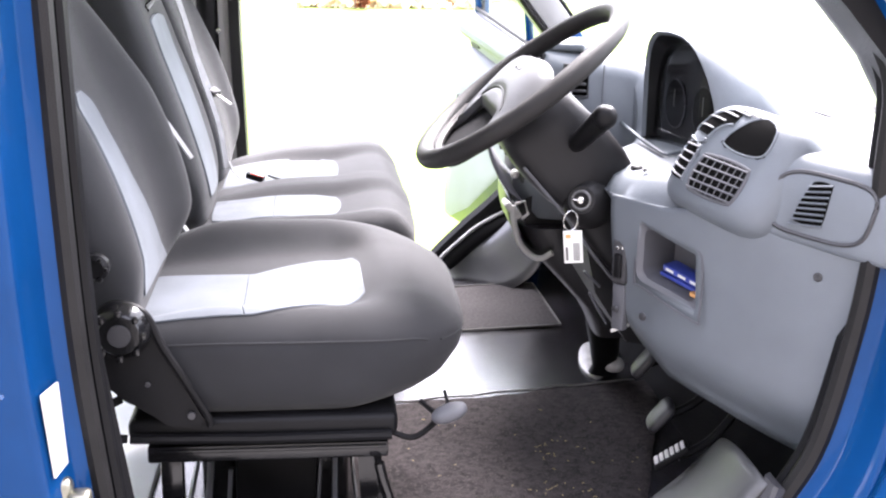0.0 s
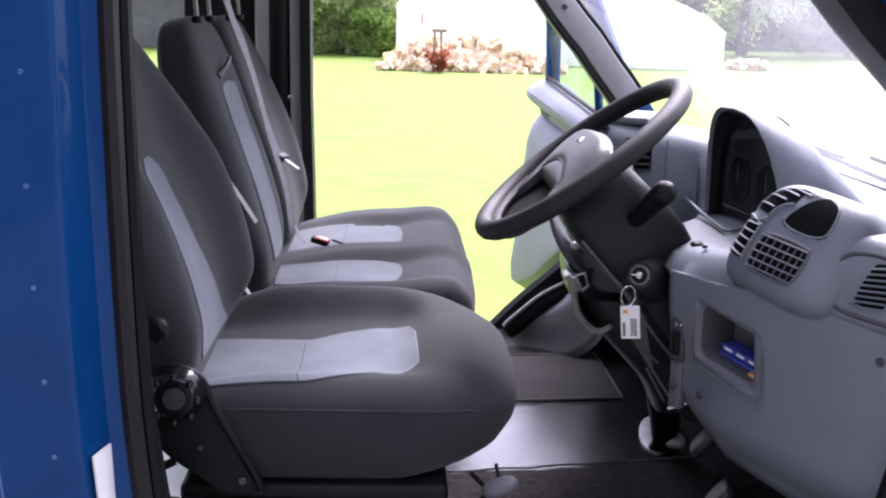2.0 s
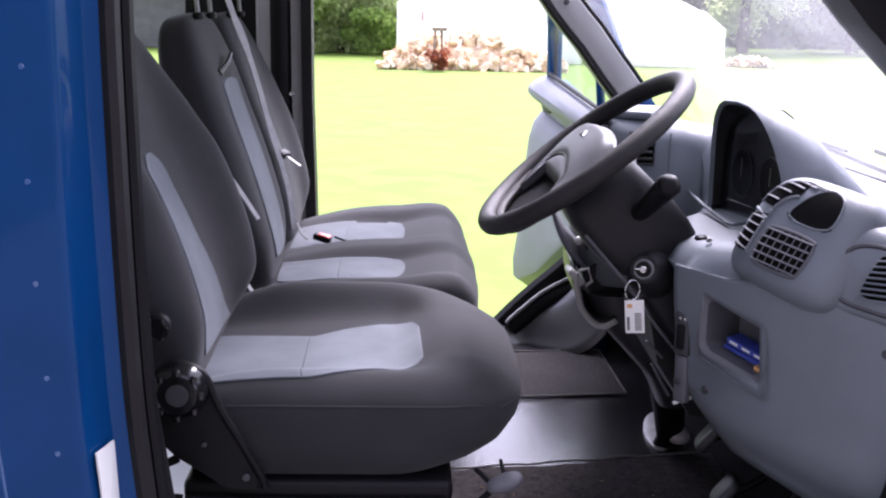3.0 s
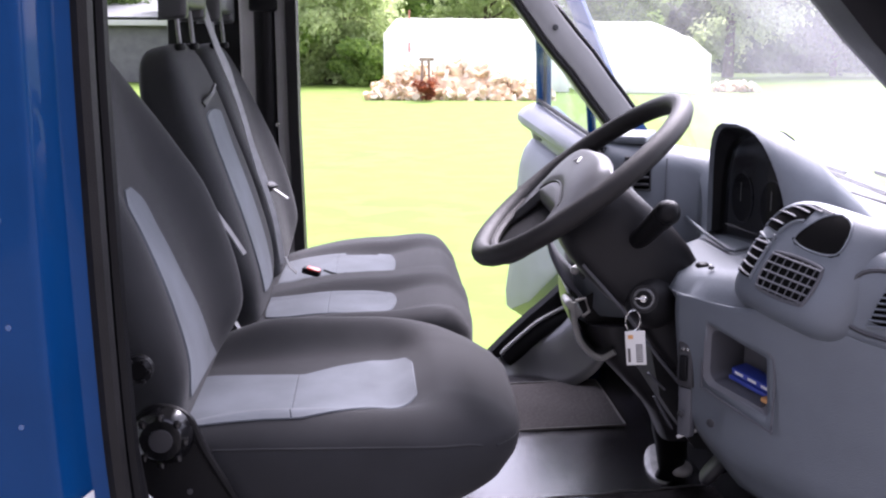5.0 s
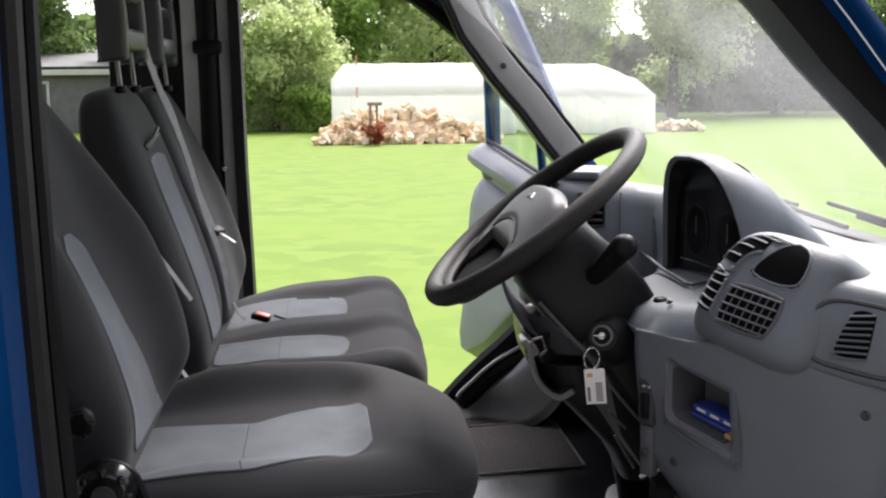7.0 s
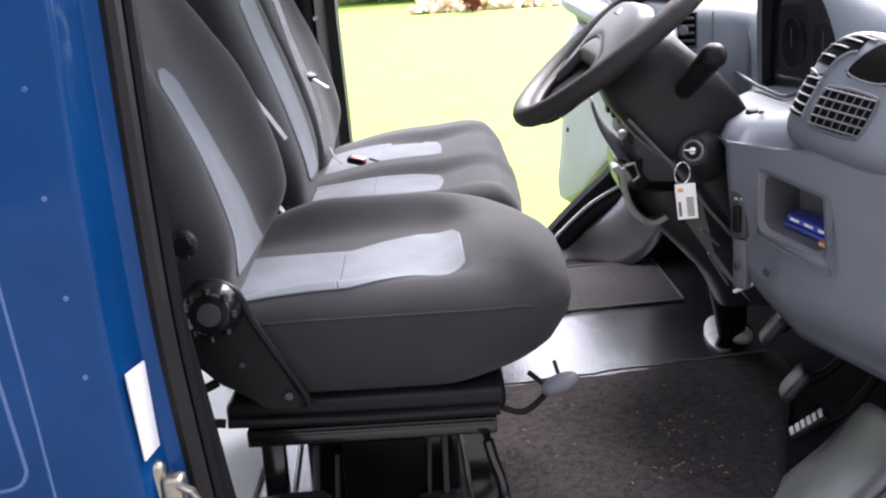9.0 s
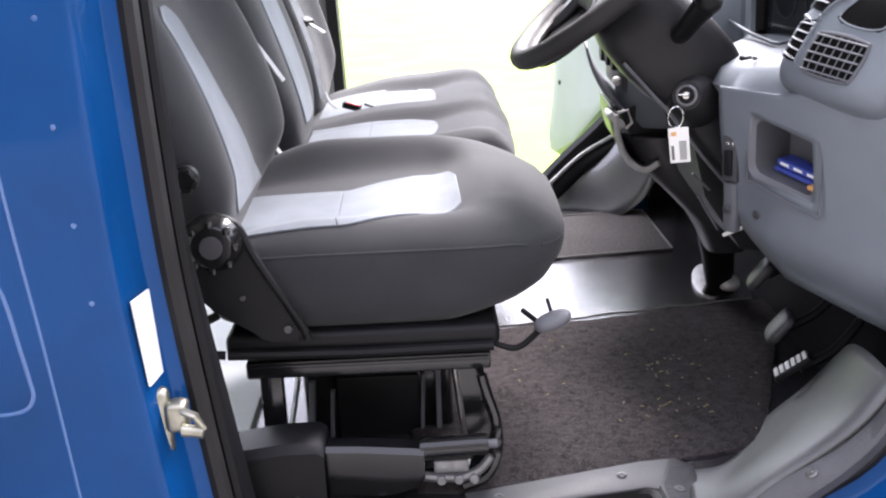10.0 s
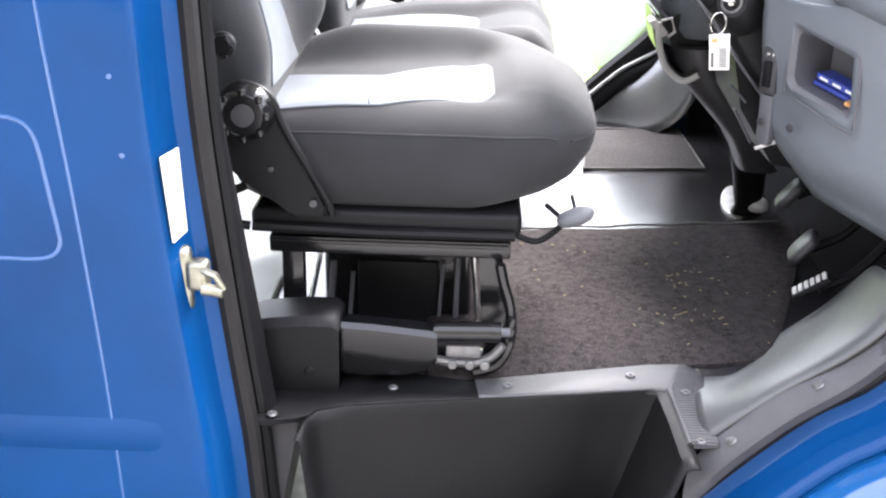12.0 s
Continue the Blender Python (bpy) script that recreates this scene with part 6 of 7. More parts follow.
def bench_fn(a, b, c):
    """One wide cushion: two sunk seats, a low ridge between them and a raised front roll."""
    q = squircle((a, b, c), 6.0)
    top, low = max(0.0, q.z), max(0.0, -q.z)
    seat = sum(1 - smoothstep(w, w + 0.14, abs(q.y - m)) for m, w in BENCH_SEATS)
    fwd = smoothstep(0.15, 0.70, q.x)
    z = 0.968 + 0.078 * q.z
    z += top * (0.008 + (0.016 + 0.010 * smoothstep(0.6, 0.95, q.y)) * (1 - seat) * smoothstep(-0.9, 0.2, q.x) - 0.010 * seat * (1 - fwd) + 0.012 * fwd - 0.012 * smoothstep(-0.2, -0.9, q.x) - 0.030 * smoothstep(0.72, 1.0, q.x) ** 1.5)
    x = -0.4325 + (0.2325 - (0.05 * low ** 2 if q.x > 0 else 0.0)) * q.x
    x -= 0.03 * smoothstep(0.75, 1.0, abs(q.y)) ** 2 * smoothstep(0.3, 1.0, q.x)
    return Vector((x, 1.335 + 0.45 * q.y * (1 - 0.05 * low ** 2), z))


bench_cushion = part("cushion", blob(bench_fn, 56), CLOTH, bn, "wide charcoal cloth cushion with two seats")
for m, w in BENCH_SEATS:
    for u0, u1 in ((-0.95, -0.3056), (-0.3044, 0.31)):
        part("cushion_panel", patch(bench_fn, (u0, u1), (m - w - 0.04, m + w + 0.04), TOP, 0.0024, -0.0008, (28, 22), (0.03, 0.0) if u0 < -0.5 else (0.0, 0.17)), PALE_CLOTH, bench_cushion, "pale grey-blue cloth panel")
for y0, y1 in ((0.885, 1.345), (1.335, 1.785)):
    outer_back = y0 > 1.0
    fb = back_fn((-0.612, 1.02), radians(14), 0.585, y0 + 0.01, y1 - 0.015, 0.15, 0.86, 0.66, wing=0.036 if outer_back else 0.010, fade=(0.45, 1.0), near_wing=0.3 if outer_back else 1.0, bulge=0.006)
    b1 = part("backrest", blob(fb, 22), CLOTH, bn, "charcoal cloth backrest")
    if not outer_back:
        part("backrest_panel", patch(fb, (-0.50, 0.42), (-0.92, 0.52), FRONT_FACE, 0.0035, 0.004, (14, 24), 0.05), PALE_CLOTH, b1, "pale grey-blue cloth panel")
        part("pull_loop", tube(smooth_line([fb(1.0, -0.44, 0.58), fb(1.0, -0.2, 0.64) + Vector((0.015, 0, 0)), fb(1.0, 0.10, 0.71) + Vector((0.02, 0, 0.0)), fb(1.0, 0.06, 0.65) + Vector((0.014, 0, 0)), fb(1.0, -0.38, 0.555)], 6), 0.004, 6), BLACK, b1, "black pull loop")
    # open ladder headrest on two posts
    cy = (y0 + y1) / 2 - 0.01
    tilt = radians(5)
    up = Vector((-math.sin(tilt), 0, math.cos(tilt)))
    fw = Vector((math.cos(tilt), 0, math.sin(tilt)))
    H0 = fb(0.0, 0, 1.0)
    H0 = Vector((H0.x + 0.045, cy, H0.z - 0.02))
    for dy in (-0.078, 0.078):
        part("post", tube([H0 + Vector((0, dy, 0)) + up * 0.024, H0 + Vector((0, dy, 0)) + up * 0.15], 0.0044, 8), SCREW_STEEL, bn)
        part("post_collar", disc(H0 + Vector((0, dy, 0)) + up * 0.012, up, 0.012, 0.014, sides=14), BLACK, bn)

    HM = Matrix((( fw.x, 0, up.x, H0.x), (0, 1, 0, H0.y), (fw.z, 0, up.z, H0.z), (0, 0, 0, 1)))
    hr = bmesh.new()
    for sg in (-1, 1):
        rail_rings = []
        for zz, wy, dx in ((0.072, 0.012, -0.004), (0.078, 0.018, 0.0), (0.15, 0.019, 0.006), (0.23, 0.019, 0.008), (0.32, 0.018, 0.004), (0.365, 0.015, -0.004), (0.378, 0.009, -0.008)):
            yc = sg * (0.106 - 0.10 * max(0.0, zz - 0.2) ** 1.3)
            rail_rings.append([HM @ Vector((dx + 0.028 * abs(math.cos(t)) ** 0.4 * (1 if math.cos(t) > 0 else -1), yc + wy * abs(math.sin(t)) ** 0.4 * (1 if math.sin(t) > 0 else -1), zz)) for t in (2 * math.pi * j / 14 for j in range(14))])
        loft(rail_rings, bm=hr)
    for z0, z1 in ((0.092, 0.134), (0.188, 0.206), (0.300, 0.370)):
        box((-0.004, -0.100, z0), (0.031, 0.100, z1), 0.010, HM, hr, 3)
    headrest = part("headrest", hr, DARK_GREY, bn, "charcoal moulded ladder headrest")
# belt of the bench with tongue, buckle and stalk
belt = thing("seat_belt", (-0.60, 1.33, 1.05), "dark grey seat belt hanging between bench seats, bright tongue", "seat belt")


def strap(pts, w=0.022, n=6):
    """Flat webbing along points."""
    line = smooth_line(pts, n)
    rings = []
    for i, p in enumerate(line):
        t = (line[min(i + 1, len(line) - 1)] - line[max(i - 1, 0)]).normalized()
        s = t.cross(Vector((0.8, -0.6, 0.3))).normalized() * w
        nn = t.cross(s).normalized() * 0.0012
        rings.append([p - s - nn, p + s - nn, p + s + nn, p - s + nn])
    return loft(rings)


part("webbing", strap([(-0.785, 1.34, 1.655), (-0.774, 1.34, 1.615), (-0.744, 1.34, 1.528), (-0.724, 1.34, 1.477), (-0.701, 1.338, 1.402), (-0.672, 1.336, 1.293), (-0.655, 1.336, 1.240), (-0.636, 1.336, 1.17), (-0.622, 1.336, 1.075)], 0.0085), STRAP, belt, "grey belt webbing")
part("webbing", strap([(-0.775, 1.362, 1.60), (-0.761, 1.362, 1.571), (-0.738, 1.362, 1.521), (-0.715, 1.362, 1.438), (-0.686, 1.362, 1.342), (-0.656, 1.362, 1.258)], 0.0055), STRAP, belt)
TG = Matrix.Translation((-0.634, 1.362, 1.239)) @ Euler((0, radians(29), radians(-25))).to_matrix().to_4x4()
part("tongue", box((-0.014, -0.006, -0.002), (0.032, 0.006, 0.002), 0.0015, TG), DULL_STEEL, belt, "bright steel belt tongue")
part("tongue_grip", box((-0.034, -0.02, -0.008), (-0.010, 0.02, 0.008), 0.004, TG), BLACK, belt)
part("stalk", strap([(-0.616, 1.335, 1.090), (-0.606, 1.335, 1.068), (-0.590, 1.337, 1.052)], 0.0035), LIP_GREY, belt)
bk = thing("belt_buckle", (-0.553, 1.337, 1.053), "black belt buckle with a red release button lying on the bench", "buckle")
BM = Matrix.Translation((-0.553, 1.337, 1.055)) @ Euler((radians(8), radians(14), radians(-12))).to_matrix().to_4x4() @ Matrix.Scale(0.82, 4)
part("buckle_body", box((-0.030, -0.013, -0.010), (0.022, 0.013, 0.008), 0.004, BM), BLACK, bk)
part("release_button", box((-0.018, -0.0118, 0.0), (0.020, 0.0118, 0.011), 0.003, BM), RED, bk, "red release button")
part("web_tail", strap([(-0.528, 1.337, 1.058), (-0.50, 1.34, 1.048), (-0.475, 1.345, 1.049)], 0.0022), BLACK, bk)
b2 = thing("driver_belt", (-0.66, 0.80, 1.1), "grey driver's belt strap hanging between seat backs", "seat belt")
part("webbing", strap([(-0.715, 0.86, 1.29), (-0.68, 0.86, 1.24), (-0.647, 0.86, 1.188)], 0.005), STRAP, b2)
part("stalk", strap([(-0.672, 0.84, 1.07), (-0.655, 0.84, 1.045), (-0.635, 0.84, 1.022)], 0.004), LIP_GREY, b2, "pale buckle stalk")
# dark guide and spot lamp on the far post
part("post_seal", loft([[Vector((x, y, z)) for x, y in ((x0 - 0.004, WIDTH - 0.19), (x0 + 0.024, WIDTH - 0.19), (x0 + 0.024, WIDTH - 0.10), (x0 - 0.004, WIDTH - 0.10))] for x0, z in ((-0.622, 0.70), (-0.632, 1.1), (-0.640, 1.35), (-0.644, 1.72), (-0.648, 1.9))]), RUBBER, van, "black rubber seal along the far door post")
part("belt_guide", box((-0.742, WIDTH - 0.195, 1.655), (-0.668, WIDTH - 0.15, 1.690), 0.008, seg=3), BLACK, van, "black belt height guide")
part("post_stud", disc((-0.672, WIDTH - 0.186, 1.358), (0, -1, 0), 0.006, 0.004, sides=12), CHROME, van)
part("post_column", tube([(-0.700, WIDTH - 0.15, FLOOR), (-0.703, WIDTH - 0.15, 1.2), (-0.706, WIDTH - 0.15, 1.95)], 0.034, 12), BLACK, van, "black belt column")

# ---- far door, standing open ----
door = thing("passenger_door", (0.25, WIDTH + 0.0, 0.5), "blue passenger door standing wide open with a grey door card", "door")
HG = Vector((0.315, WIDTH + 0.015, 0))
DD = Vector((-0.147, 0.989, 0)).normalized()    # from the hinge to the free edge
DN = Vector((-0.989, -0.147, 0)).normalized()   # inner face


def dd(u, z, d=0.0):
    return HG + DD * u + DN * d + UP * z


outline = [(0.0, 0.80), (0.05, 0.72), (0.16, 0.60), (0.28, 0.55), (0.60, 0.53), (0.86, 0.54), (0.915, 0.58), (0.93, 0.80), (0.935, 1.10), (0.935, 1.34), (0.60, 1.30), (0.25, 1.255), (0.02, 1.22), (0.0, 1.10)]
o = smooth_line([Vector((u, z, 0)) for u, z in outline], 3, True)
part("skin", loft([[dd(p.x, p.y, -0.045) for p in o], [dd(p.x, p.y, -0.035) for p in o], [dd(p.x * 0.99 + 0.004, p.y, 0.0) for p in o]]), PAINT, door, "blue painted door shell")
CARD = [(0.56, 0.0), (0.555, 0.06), (0.60, 0.115), (0.66, 0.120), (0.80, 0.102), (1.02, 0.086), (1.135, 0.074), (1.19, 0.058), (1.225, 0.030), (1.235, 0.0)]
RAIL = [(1.232, 0.0), (1.235, 0.027), (1.258, 0.034), (1.278, 0.066), (1.298, 0.084), (1.318, 0.084), (1.338, 0.066), (1.352, 0.036), (1.360, 0.0)]


def door_loft(section):
    rings = []
    for u, k in ((0.04, 0.35), (0.10, 0.5), (0.28, 0.7), (0.45, 0.82), (0.62, 0.92), (0.84, 1.0), (0.905, 1.0), (0.925, 0.85), (0.930, 0.4)):
        foot = lerp_line([(0.04, 0.99), (0.28, 0.87), (0.62, 0.67), (0.75, 0.585), (0.93, 0.555)], u)
        rings.append([dd(u, max(z, foot + 0.25 * (z - 0.555)) if z < 1.0 else z + (-0.13 * (0.90 - min(u, 0.90)) * smoothstep(1.0, 1.2, z)), 0.001 + d * k) for z, d in section])
    return loft(rings)


card = part("door_card", door_loft(CARD), DOOR_CARD, door, "pale grey moulded door card with a deep pocket")
part("top_rail", door_loft(RAIL), DOOR_CARD, card, "pale grey padded top rail")
part("pull_recess", box((-0.05, -0.003, -0.016), (0.05, 0.003, 0.016), 0.010, Matrix.Translation(dd(0.82, 1.246, 0.034)) @ DD.to_track_quat("X", "Z").to_matrix().to_4x4(), seg=3), INK, card)
for u, z in ((0.82, 0.86), (0.86, 1.05)):
    screw(dd(u, z, 0.001 + lerp_line(CARD[2:], z)), DN, card, 0.010)
part("latch", box((-0.02, -0.012, -0.05), (0.02, 0.012, 0.05), 0.006, Matrix.Translation(dd(0.93, 0.93, -0.015)) @ DD.to_track_quat("Y", "Z").to_matrix().to_4x4()), BLACK, door, "black door latch")
frame_line = [dd(0.895, 1.33, -0.01), dd(0.885, 1.60, 0.0), dd(0.87, 1.82, 0.02), dd(0.84, 1.885, 0.03), dd(0.74, 1.905, 0.06), dd(0.62, 1.885, 0.058), dd(0.52, 1.82, 0.05), dd(0.32, 1.63, 0.03), dd(0.12, 1.40, 0.0), dd(0.03, 1.24, -0.01)]
part("window_frame", tube(smooth_line(frame_line, 5), 0.034, 10, flat=0.8, up=DN), PAINT, door, "blue painted window frame")
part("window_seal", tube([p + DN * 0.004 + (dd(0.55, 1.5) - p).normalized() * 0.034 for p in smooth_line(frame_line, 5)], 0.007, 8), RUBBER, door)
part("divider", tube([dd(0.30, 1.26, 0.0), dd(0.315, 1.61, 0.03)], 0.014, 8), PAINT, door, "blue quarter-window divider")
part("waist_seal", tube([dd(0.06, 1.262, 0.014), dd(0.88, 1.368, 0.014)], 0.008, 8), RUBBER, door, "black rubber strip along the window sill")
gl_pts = [dd(0.90, 1.34, 0.0), dd(0.89, 1.80, 0.05), dd(0.74, 1.89, 0.06), dd(0.55, 1.83, 0.05), dd(0.08, 1.26, 0.0)]
bm = bmesh.new()
bm.faces.new([bm.verts.new(p) for p in gl_pts])
pane = part("window_pane", bm, DOOR_GLASS, door, "clear side window pane")
pane.visible_shadow = False
md = pane.modifiers.new("thickness", "SOLIDIFY")
md.thickness = 0.004
part("check_strap", tube([(0.20, WIDTH - 0.06, 0.90), dd(0.10, 0.90, -0.01)], 0.009, 8), BLACK, door)

# ---- garden ----
def tree(name, c, height, spread, mat, label, seed, leaves=5200, trunk_h=0.3, size=0.16, squash=1.0, droop=0.0, group="garden trees"):
    """Tapered trunk, limbs, and a crown of leaf clumps along the limbs."""
    rnd = random.Random(seed)
    t = thing(name, c, label, "tree" if "tree" in name else "bush", group)
    c = Vector(c)
    base_r = height * 0.022
    trunk = [c + Vector((0.04 * height * (rnd.random() - 0.5) * k, 0.04 * height * (rnd.random() - 0.5) * k, height * 0.9 * k)) for k in (0, 0.2, 0.4, 0.6, 0.8, 1.0)]
    line = smooth_line(trunk, 3)
    part("trunk", tube(line, base_r, 8, r_end=base_r * 0.2), BARK, t)
    tips = []
    limbs = bmesh.new()
    for k in range(26):
        f = trunk_h + (0.97 - trunk_h) * (k + rnd.random()) / 26
        p = line[min(len(line) - 1, int(f * (len(line) - 1)))]
        a = rnd.random() * 2 * math.pi
        r = spread * (0.55 + 0.5 * rnd.random()) * math.sin(math.pi * min(0.97, 0.16 + 0.84 * (1 - f) ** 0.75)) ** 0.7
        q = p + Vector((math.cos(a) * r, math.sin(a) * r, r * (0.45 - droop) * (0.5 + rnd.random())))
        tube([p, p.lerp(q, 0.5) + Vector((0, 0, r * 0.12)), q], base_r * 0.28, 5, r_end=base_r * 0.05, bm=limbs)
        for m in range(4):
            tips.append((p.lerp(q, 0.35 + 0.65 * (m + rnd.random()) / 4), 0.30 * spread * (0.6 + 0.7 * rnd.random())))
    part("limb", limbs, BARK, t)
    co, faces = [], []
    for k in range(leaves):
        tip, rad = tips[rnd.randrange(len(tips))]
        d = Vector((rnd.gauss(0, 1), rnd.gauss(0, 1), rnd.gauss(0, 1))).normalized() * rad * rnd.random() ** 0.45
        d.z *= 0.8 * squash
        if droop:
            d.z -= droop * rad * rnd.random()
        p = tip + d
        if p.z < c.z + 0.05:
            p.z = c.z + 0.05 + rnd.random() * 0.3
        n = (d.normalized() + Vector((rnd.gauss(0, 0.6), rnd.gauss(0, 0.6), rnd.gauss(0.4, 0.6)))).normalized()
        x = n.orthogonal().normalized()
        x = Matrix.Rotation(rnd.random() * 6.28, 3, n) @ x
        y = n.cross(x)
        s = size * (0.6 + 0.9 * rnd.random())
        i = len(co)
        co += [p - x * s * 0.9, p + y * s * 0.45, p + x * s, p - y * s * 0.45]
        faces.append((i, i + 1, i + 2, i + 3))
    me = bpy.data.meshes.new("crown")
    off = OFF[t]
    me.from_pydata([tuple(p - off) for p in co], [], faces)
    me.materials.append(mat)
    crown = new("crown", me)
    crown.parent = t
    crown["kind"] = "stuff"
    return t


rnd = random.Random(5)
TREES = [(-2.5, 39.2, 6.2, 2.7, LEAF_LIGHT, "bushy_tree", "pale green weeping tree at the lawn's edge", 0.6), (-4.3, 37.6, 2.2, 1.4, LEAF, "bush", "rounded green shrub at the lawn's edge", 0.3), (-1.2, 37.8, 1.6, 1.1, LEAF, "bush", "low green shrub beside the long tent", 0.3), (-6.4, 41.0, 7.0, 2.6, LEAF, "bushy_tree", "leafy green tree at the lawn's edge", 0.3), (-1.5, 47, 11, 4.0, LEAF, "tree", "tall broadleaf tree behind the tents", 0.1),
         (4.0, 49, 10, 4.2, LEAF_LIGHT, "tree", "broadleaf tree with sunlit foliage behind the tents", 0.1), (9.5, 50, 11, 4.4, LEAF, "tree", "broad leafy tree behind the tents", 0.1), (14.5, 48, 12, 4.2, LEAF_LIGHT, "tree", "sunlit leafy tree behind the tents", 0.1),
         (20.0, 50, 7.5, 4.4, LEAF_DARK, "tree", "dark tree behind the lawn", 0.1), (25.5, 50, 6.5, 4.0, LEAF_DARK, "tree", "dark conifer-like tree behind the lawn", 0.0), (31, 49, 7.0, 4.5, LEAF, "tree", "leafy tree behind the lawn", 0.1),
         (-12.5, 45, 9, 3.6, LEAF_DARK, "tree", "dark tree beyond the lawn", 0.1), (-17, 52, 10, 4.0, LEAF, "tree", "tree beyond the outbuilding", 0.1), (-23, 54, 11, 4.4, LEAF_LIGHT, "tree", "light green tree beyond the outbuilding", 0.1), (37, 50, 8, 4.5, LEAF_DARK, "tree", "dark tree beyond the lawn", 0.1),
         (-30, 52, 10, 4.6, LEAF_DARK, "tree", "dark tree beyond the outbuilding", 0.1)]
for i, (x, y, h, sp, m, nm, lab, dr) in enumerate(TREES):
    tree(nm, (x, y, 0), h, sp, m, lab, 100 + i, 26000 if nm == "tree" else 36000, 0.12 if nm != "tree" else 0.16, 0.135 if nm == "tree" else 0.085, 1.0, dr)

# far hedge closing the garden
rnd = random.Random(9)
co, faces = [], []
for k in range(26000):
    x = rnd.uniform(-60, 70)
    top = 4.2 + 1.3 * noise.noise(Vector((x * 0.12, 3, 0))) + 0.6 * noise.noise(Vector((x * 0.6, 9, 0)))
    z = top * rnd.random() ** 0.75
    p = Vector((x, 56 + 1.6 * noise.noise(Vector((x * 0.3, z * 0.5, 4))) + rnd.gauss(0, 0.5), z))
    n = Vector((rnd.gauss(0, 0.6), -1 + rnd.gauss(0, 0.5), rnd.gauss(0.4, 0.5))).normalized()
    a = n.orthogonal().normalized()
    a = Matrix.Rotation(rnd.random() * 6.28, 3, n) @ a
    b = n.cross(a)
    s = 0.34 * (0.6 + 0.8 * rnd.random())
    i = len(co)
    co += [p - a * s, p + b * s * 0.6, p + a * s, p - b * s * 0.6]
    faces.append((i, i + 1, i + 2, i + 3))
me = bpy.data.meshes.new("far_hedge")
me.from_pydata([tuple(p) for p in co], [], faces)
me.materials.append(LEAF_DARK)
tagged(new("far_hedge", me), "dense dark green hedge and woodland closing the garden", "hedge", "", "stuff")
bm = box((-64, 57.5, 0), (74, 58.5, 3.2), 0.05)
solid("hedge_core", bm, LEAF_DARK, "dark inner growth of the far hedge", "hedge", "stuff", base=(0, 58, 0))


# white marquees
def marquee(name, x0, x1, y0, y1, eave, ridge, label, hipped=0.07):
    t = thing(name, ((x0 + x1) / 2, (y0 + y1) / 2, 0), label, "tent", "white tents")
    ym = (y0 + y1) / 2
    n = 9
    rings = []
    for u in [0.0, 0.035, 0.07] + [0.07 + 0.86 * i / n for i in range(1, n)] + [0.93, 0.965, 1.0]:
        x = x0 + (x1 - x0) * u
        hip = 1 - min(1.0, u / 0.07) * min(1.0, (1 - u) / hipped)
        zr = ridge - (ridge - eave) * 0.5 * hip
        sag = 0.03 * math.sin(u * math.pi * 6) ** 2
        rings.append([Vector((x, y0, eave - sag)), Vector((x, y0 + (ym - y0) * 0.5, (eave + zr) / 2 - sag)), Vector((x, ym, zr - sag)), Vector((x, y1 - (y1 - ym) * 0.5, (eave + zr) / 2 - sag)), Vector((x, y1, eave - sag))])
    roof = part("roof", loft(rings, False, False), CANVAS, t, "white canvas roof")
    md = roof.modifiers.new("thickness", "SOLIDIFY")
    md.thickness = 0.02
    for i in range(n):
        xa, xb = x0 + (x1 - x0) * i / n, x0 + (x1 - x0) * (i + 1) / n
        part("side_sheet", box((xa, y0 + 0.02, 0.0), (xb, y0 + 0.05, eave - 0.02), 0.01), CANVAS, t)
    part("end_sheet", loft([[Vector((x, y0, 0)), Vector((x, y0, eave)), Vector((x, ym, ridge - (ridge - eave) * 0.47)), Vector((x, y1, eave)), Vector((x, y1, 0))] for x in (x0 + 0.01, x0 + 0.03)]), CANVAS, t)
    part("end_sheet", loft([[Vector((x, y0, 0)), Vector((x, y0, eave)), Vector((x, ym, ridge - (ridge - eave) * 0.47)), Vector((x, y1, eave)), Vector((x, y1, 0))] for x in (x1 - 0.03, x1 - 0.01)]), CANVAS, t)
    part("back_sheet", box((x0, y1 - 0.05, 0), (x1, y1 - 0.02, eave), 0.01), CANVAS, t)
    return t


marquee("marquee", -0.50, 5.2, 33.5, 37.0, 1.25, 2.24, "long white canvas marquee behind the log pile")
marquee("marquee", 5.7, 9.45, 33.0, 38.0, 1.15, 2.18, "smaller white canvas marquee on the lawn", 0.32)

# heap of split logs
heap = thing("log_pile", (1.30, 29.5, 0), "loose heap of freshly split pale firewood", "log pile")
rnd = random.Random(12)
meshes = []
for k in range(6):
    bm = bmesh.new()
    n = 7
    r0 = 0.085 + 0.03 * rnd.random()
    a0 = rnd.random()
    sect = []
    for j in range(n):
        a = (j / n) * (math.pi * (1.1 if k % 2 else 2.0))
        sect.append((r0 * (0.8 + 0.35 * rnd.random()) * math.cos(a), r0 * (0.8 + 0.35 * rnd.random()) * math.sin(a)))
    loft([[Vector((x, z * 1.0, zz)) for x, z in sect] for zz in (-0.15, 0.15)], bm=bm)
    me = bpy.data.meshes.new("log")
    finish(bm, me, LOG if k % 3 else LOG_END, False)
    meshes.append(me)
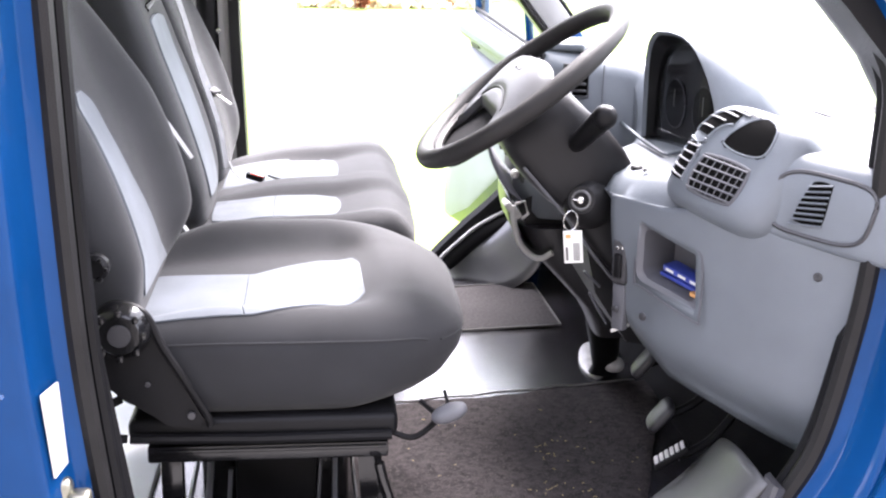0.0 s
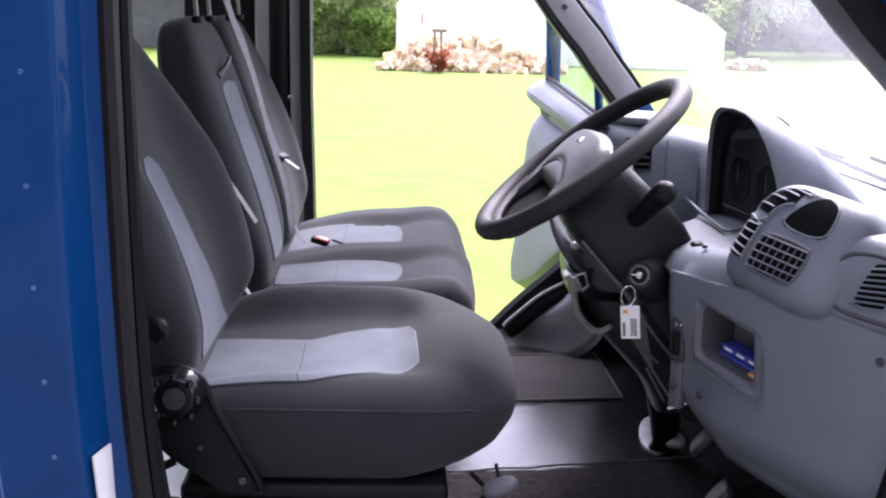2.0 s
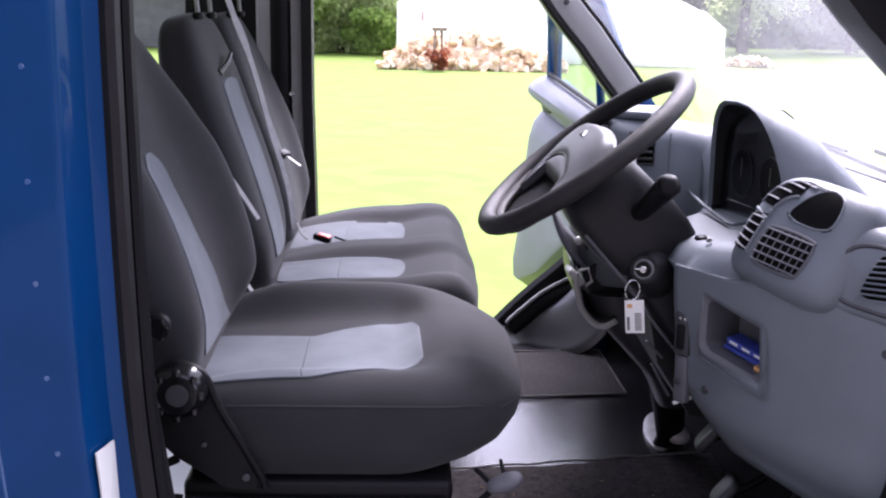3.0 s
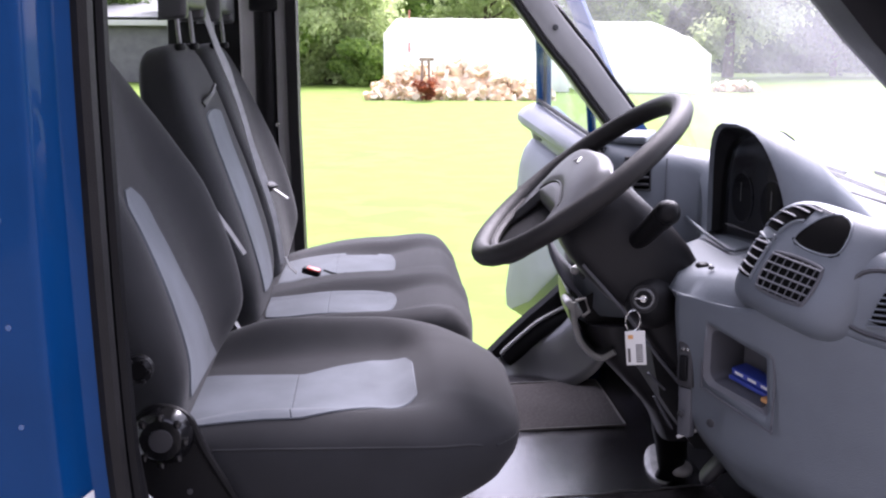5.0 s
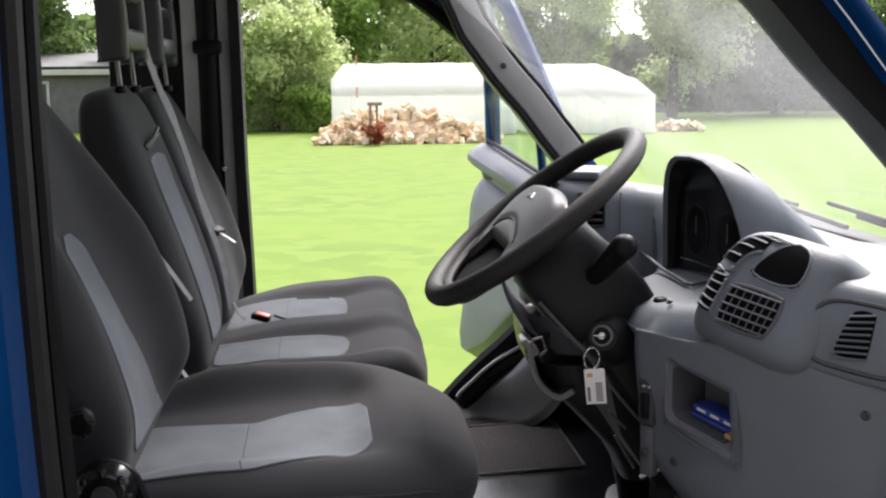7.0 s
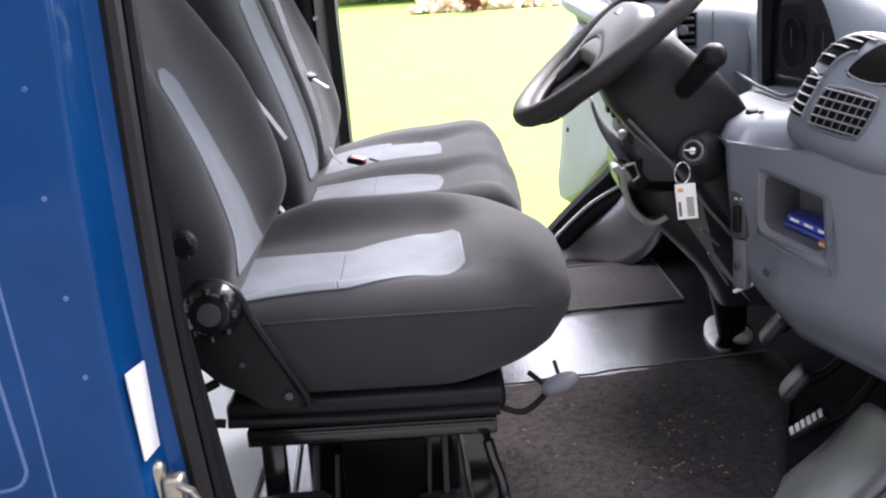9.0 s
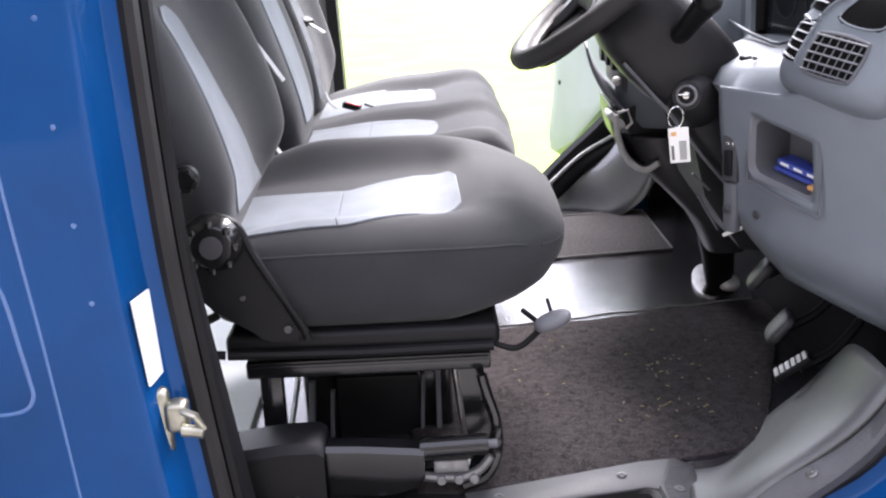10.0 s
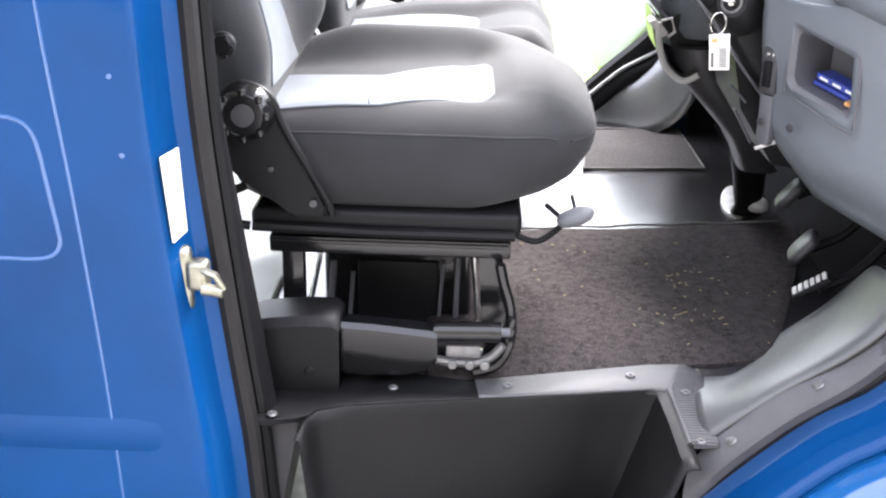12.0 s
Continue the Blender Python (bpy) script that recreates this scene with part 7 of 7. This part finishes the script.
for k in range(290):
    u = rnd.uniform(-1, 1)
    top = 0.90 * (1 - abs(u) ** 2.2) * (0.9 + 0.12 * math.sin(u * 9)) + 0.10
    v = rnd.random()
    z = top * (1 - (1 - v) ** 1.4)
    ob = new("log", meshes[k % 6])
    ob.parent = heap
    ob.location = (u * 2.4 + rnd.gauss(0, 0.05) + (0.25 if z < 0.3 else 0), -0.95 * (1 - z / 1.05) + rnd.gauss(0, 0.08), max(0.07, z))
    ob.rotation_euler = (rnd.uniform(0, 3.1), rnd.uniform(0, 3.1), rnd.uniform(0, 3.1))
bm = blob(lambda a, b, c: Vector((1.35, 29.5, 0)) + Vector((squircle((a, b, c), 2.2).x * 2.1, squircle((a, b, c), 2.2).y * 0.8, max(0.0, squircle((a, b, c), 2.2).z * 0.72))), 12)
part("log_core", bm, LOG, heap)
low_heap = thing("log_pile", (10.3, 34.0, 0), "low heap of split logs beside the smaller tent", "log pile")
for k in range(36):
    ob = new("log", meshes[k % 6])
    ob.parent = low_heap
    u = rnd.uniform(-1, 1)
    ob.location = (u * 0.65 + 0.2, rnd.gauss(0, 0.2), 0.07 + 0.22 * (1 - u * u) * rnd.random())
    ob.rotation_euler = (rnd.uniform(0, 3.1), rnd.uniform(0, 3.1), rnd.uniform(0, 3.1))
# red-leaved plant with a stake, and a banded pole by the tent
tree("red_bush", (0.62, 28.0, 0), 0.55, 0.36, RED_LEAF, "small red-leaved shrub in front of the log heap", 77, 900, 0.1, 0.045, 1.0, 0.0, "shrubs")
stake = thing("wooden_stake", (0.60, 28.3, 0), "weathered two-legged wooden stake behind the red shrub", "stake")
part("post", tube([(0.49, 28.3, 0), (0.52, 28.3, 1.10)], 0.035, 8), STAKE_WOOD, stake)
part("post", tube([(0.72, 28.3, 0), (0.68, 28.3, 1.05)], 0.035, 8), STAKE_WOOD, stake)
part("cross_bar", box((0.44, 28.25, 1.03), (0.82, 28.31, 1.11), 0.01), STAKE_WOOD, stake)
rod = thing("banded_pole", (0.24, 31.5, 0), "thin pole with red and white bands", "pole")
for k in range(8):
    part("band", tube([(0.24, 31.5, 0.3 * k), (0.24, 31.5, 0.3 * k + 0.3)], 0.022, 8), ROD_RED if k % 3 == 1 else CANVAS, rod)

# low outbuilding seen past the seats
ob_x0, ob_x1 = -30.0, -7.2
hs = thing("outbuilding", (-18, 42, 0), "low outbuilding with a pale roof edge and dark boarded front", "outbuilding")
part("wall", box((ob_x0, 40.0, 0), (ob_x1, 40.3, 2.0), 0.03), WALL_DARK, hs)
part("fascia", box((ob_x0 - 0.3, 39.5, 2.0), (ob_x1 + 0.3, 39.7, 2.3), 0.02), WALL_PALE, hs, "pale fascia board")
part("roof", loft([[Vector((x, 39.5, 2.3)), Vector((x, 46, 3.1)), Vector((x, 46, 2.9)), Vector((x, 39.5, 2.2))] for x in (ob_x0 - 0.3, ob_x1 + 0.3)]), ROOF_GREY, hs)
for k in range(5):
    w = part("window", box((-28 + k * 4, 39.93, 0.8), (-26.4 + k * 4, 40.0, 1.8), 0.02), WALL_PALE, hs)
    part("pane", box((-27.9 + k * 4, 39.9, 0.9), (-26.5 + k * 4, 39.93, 1.7), 0.005), INK, w)
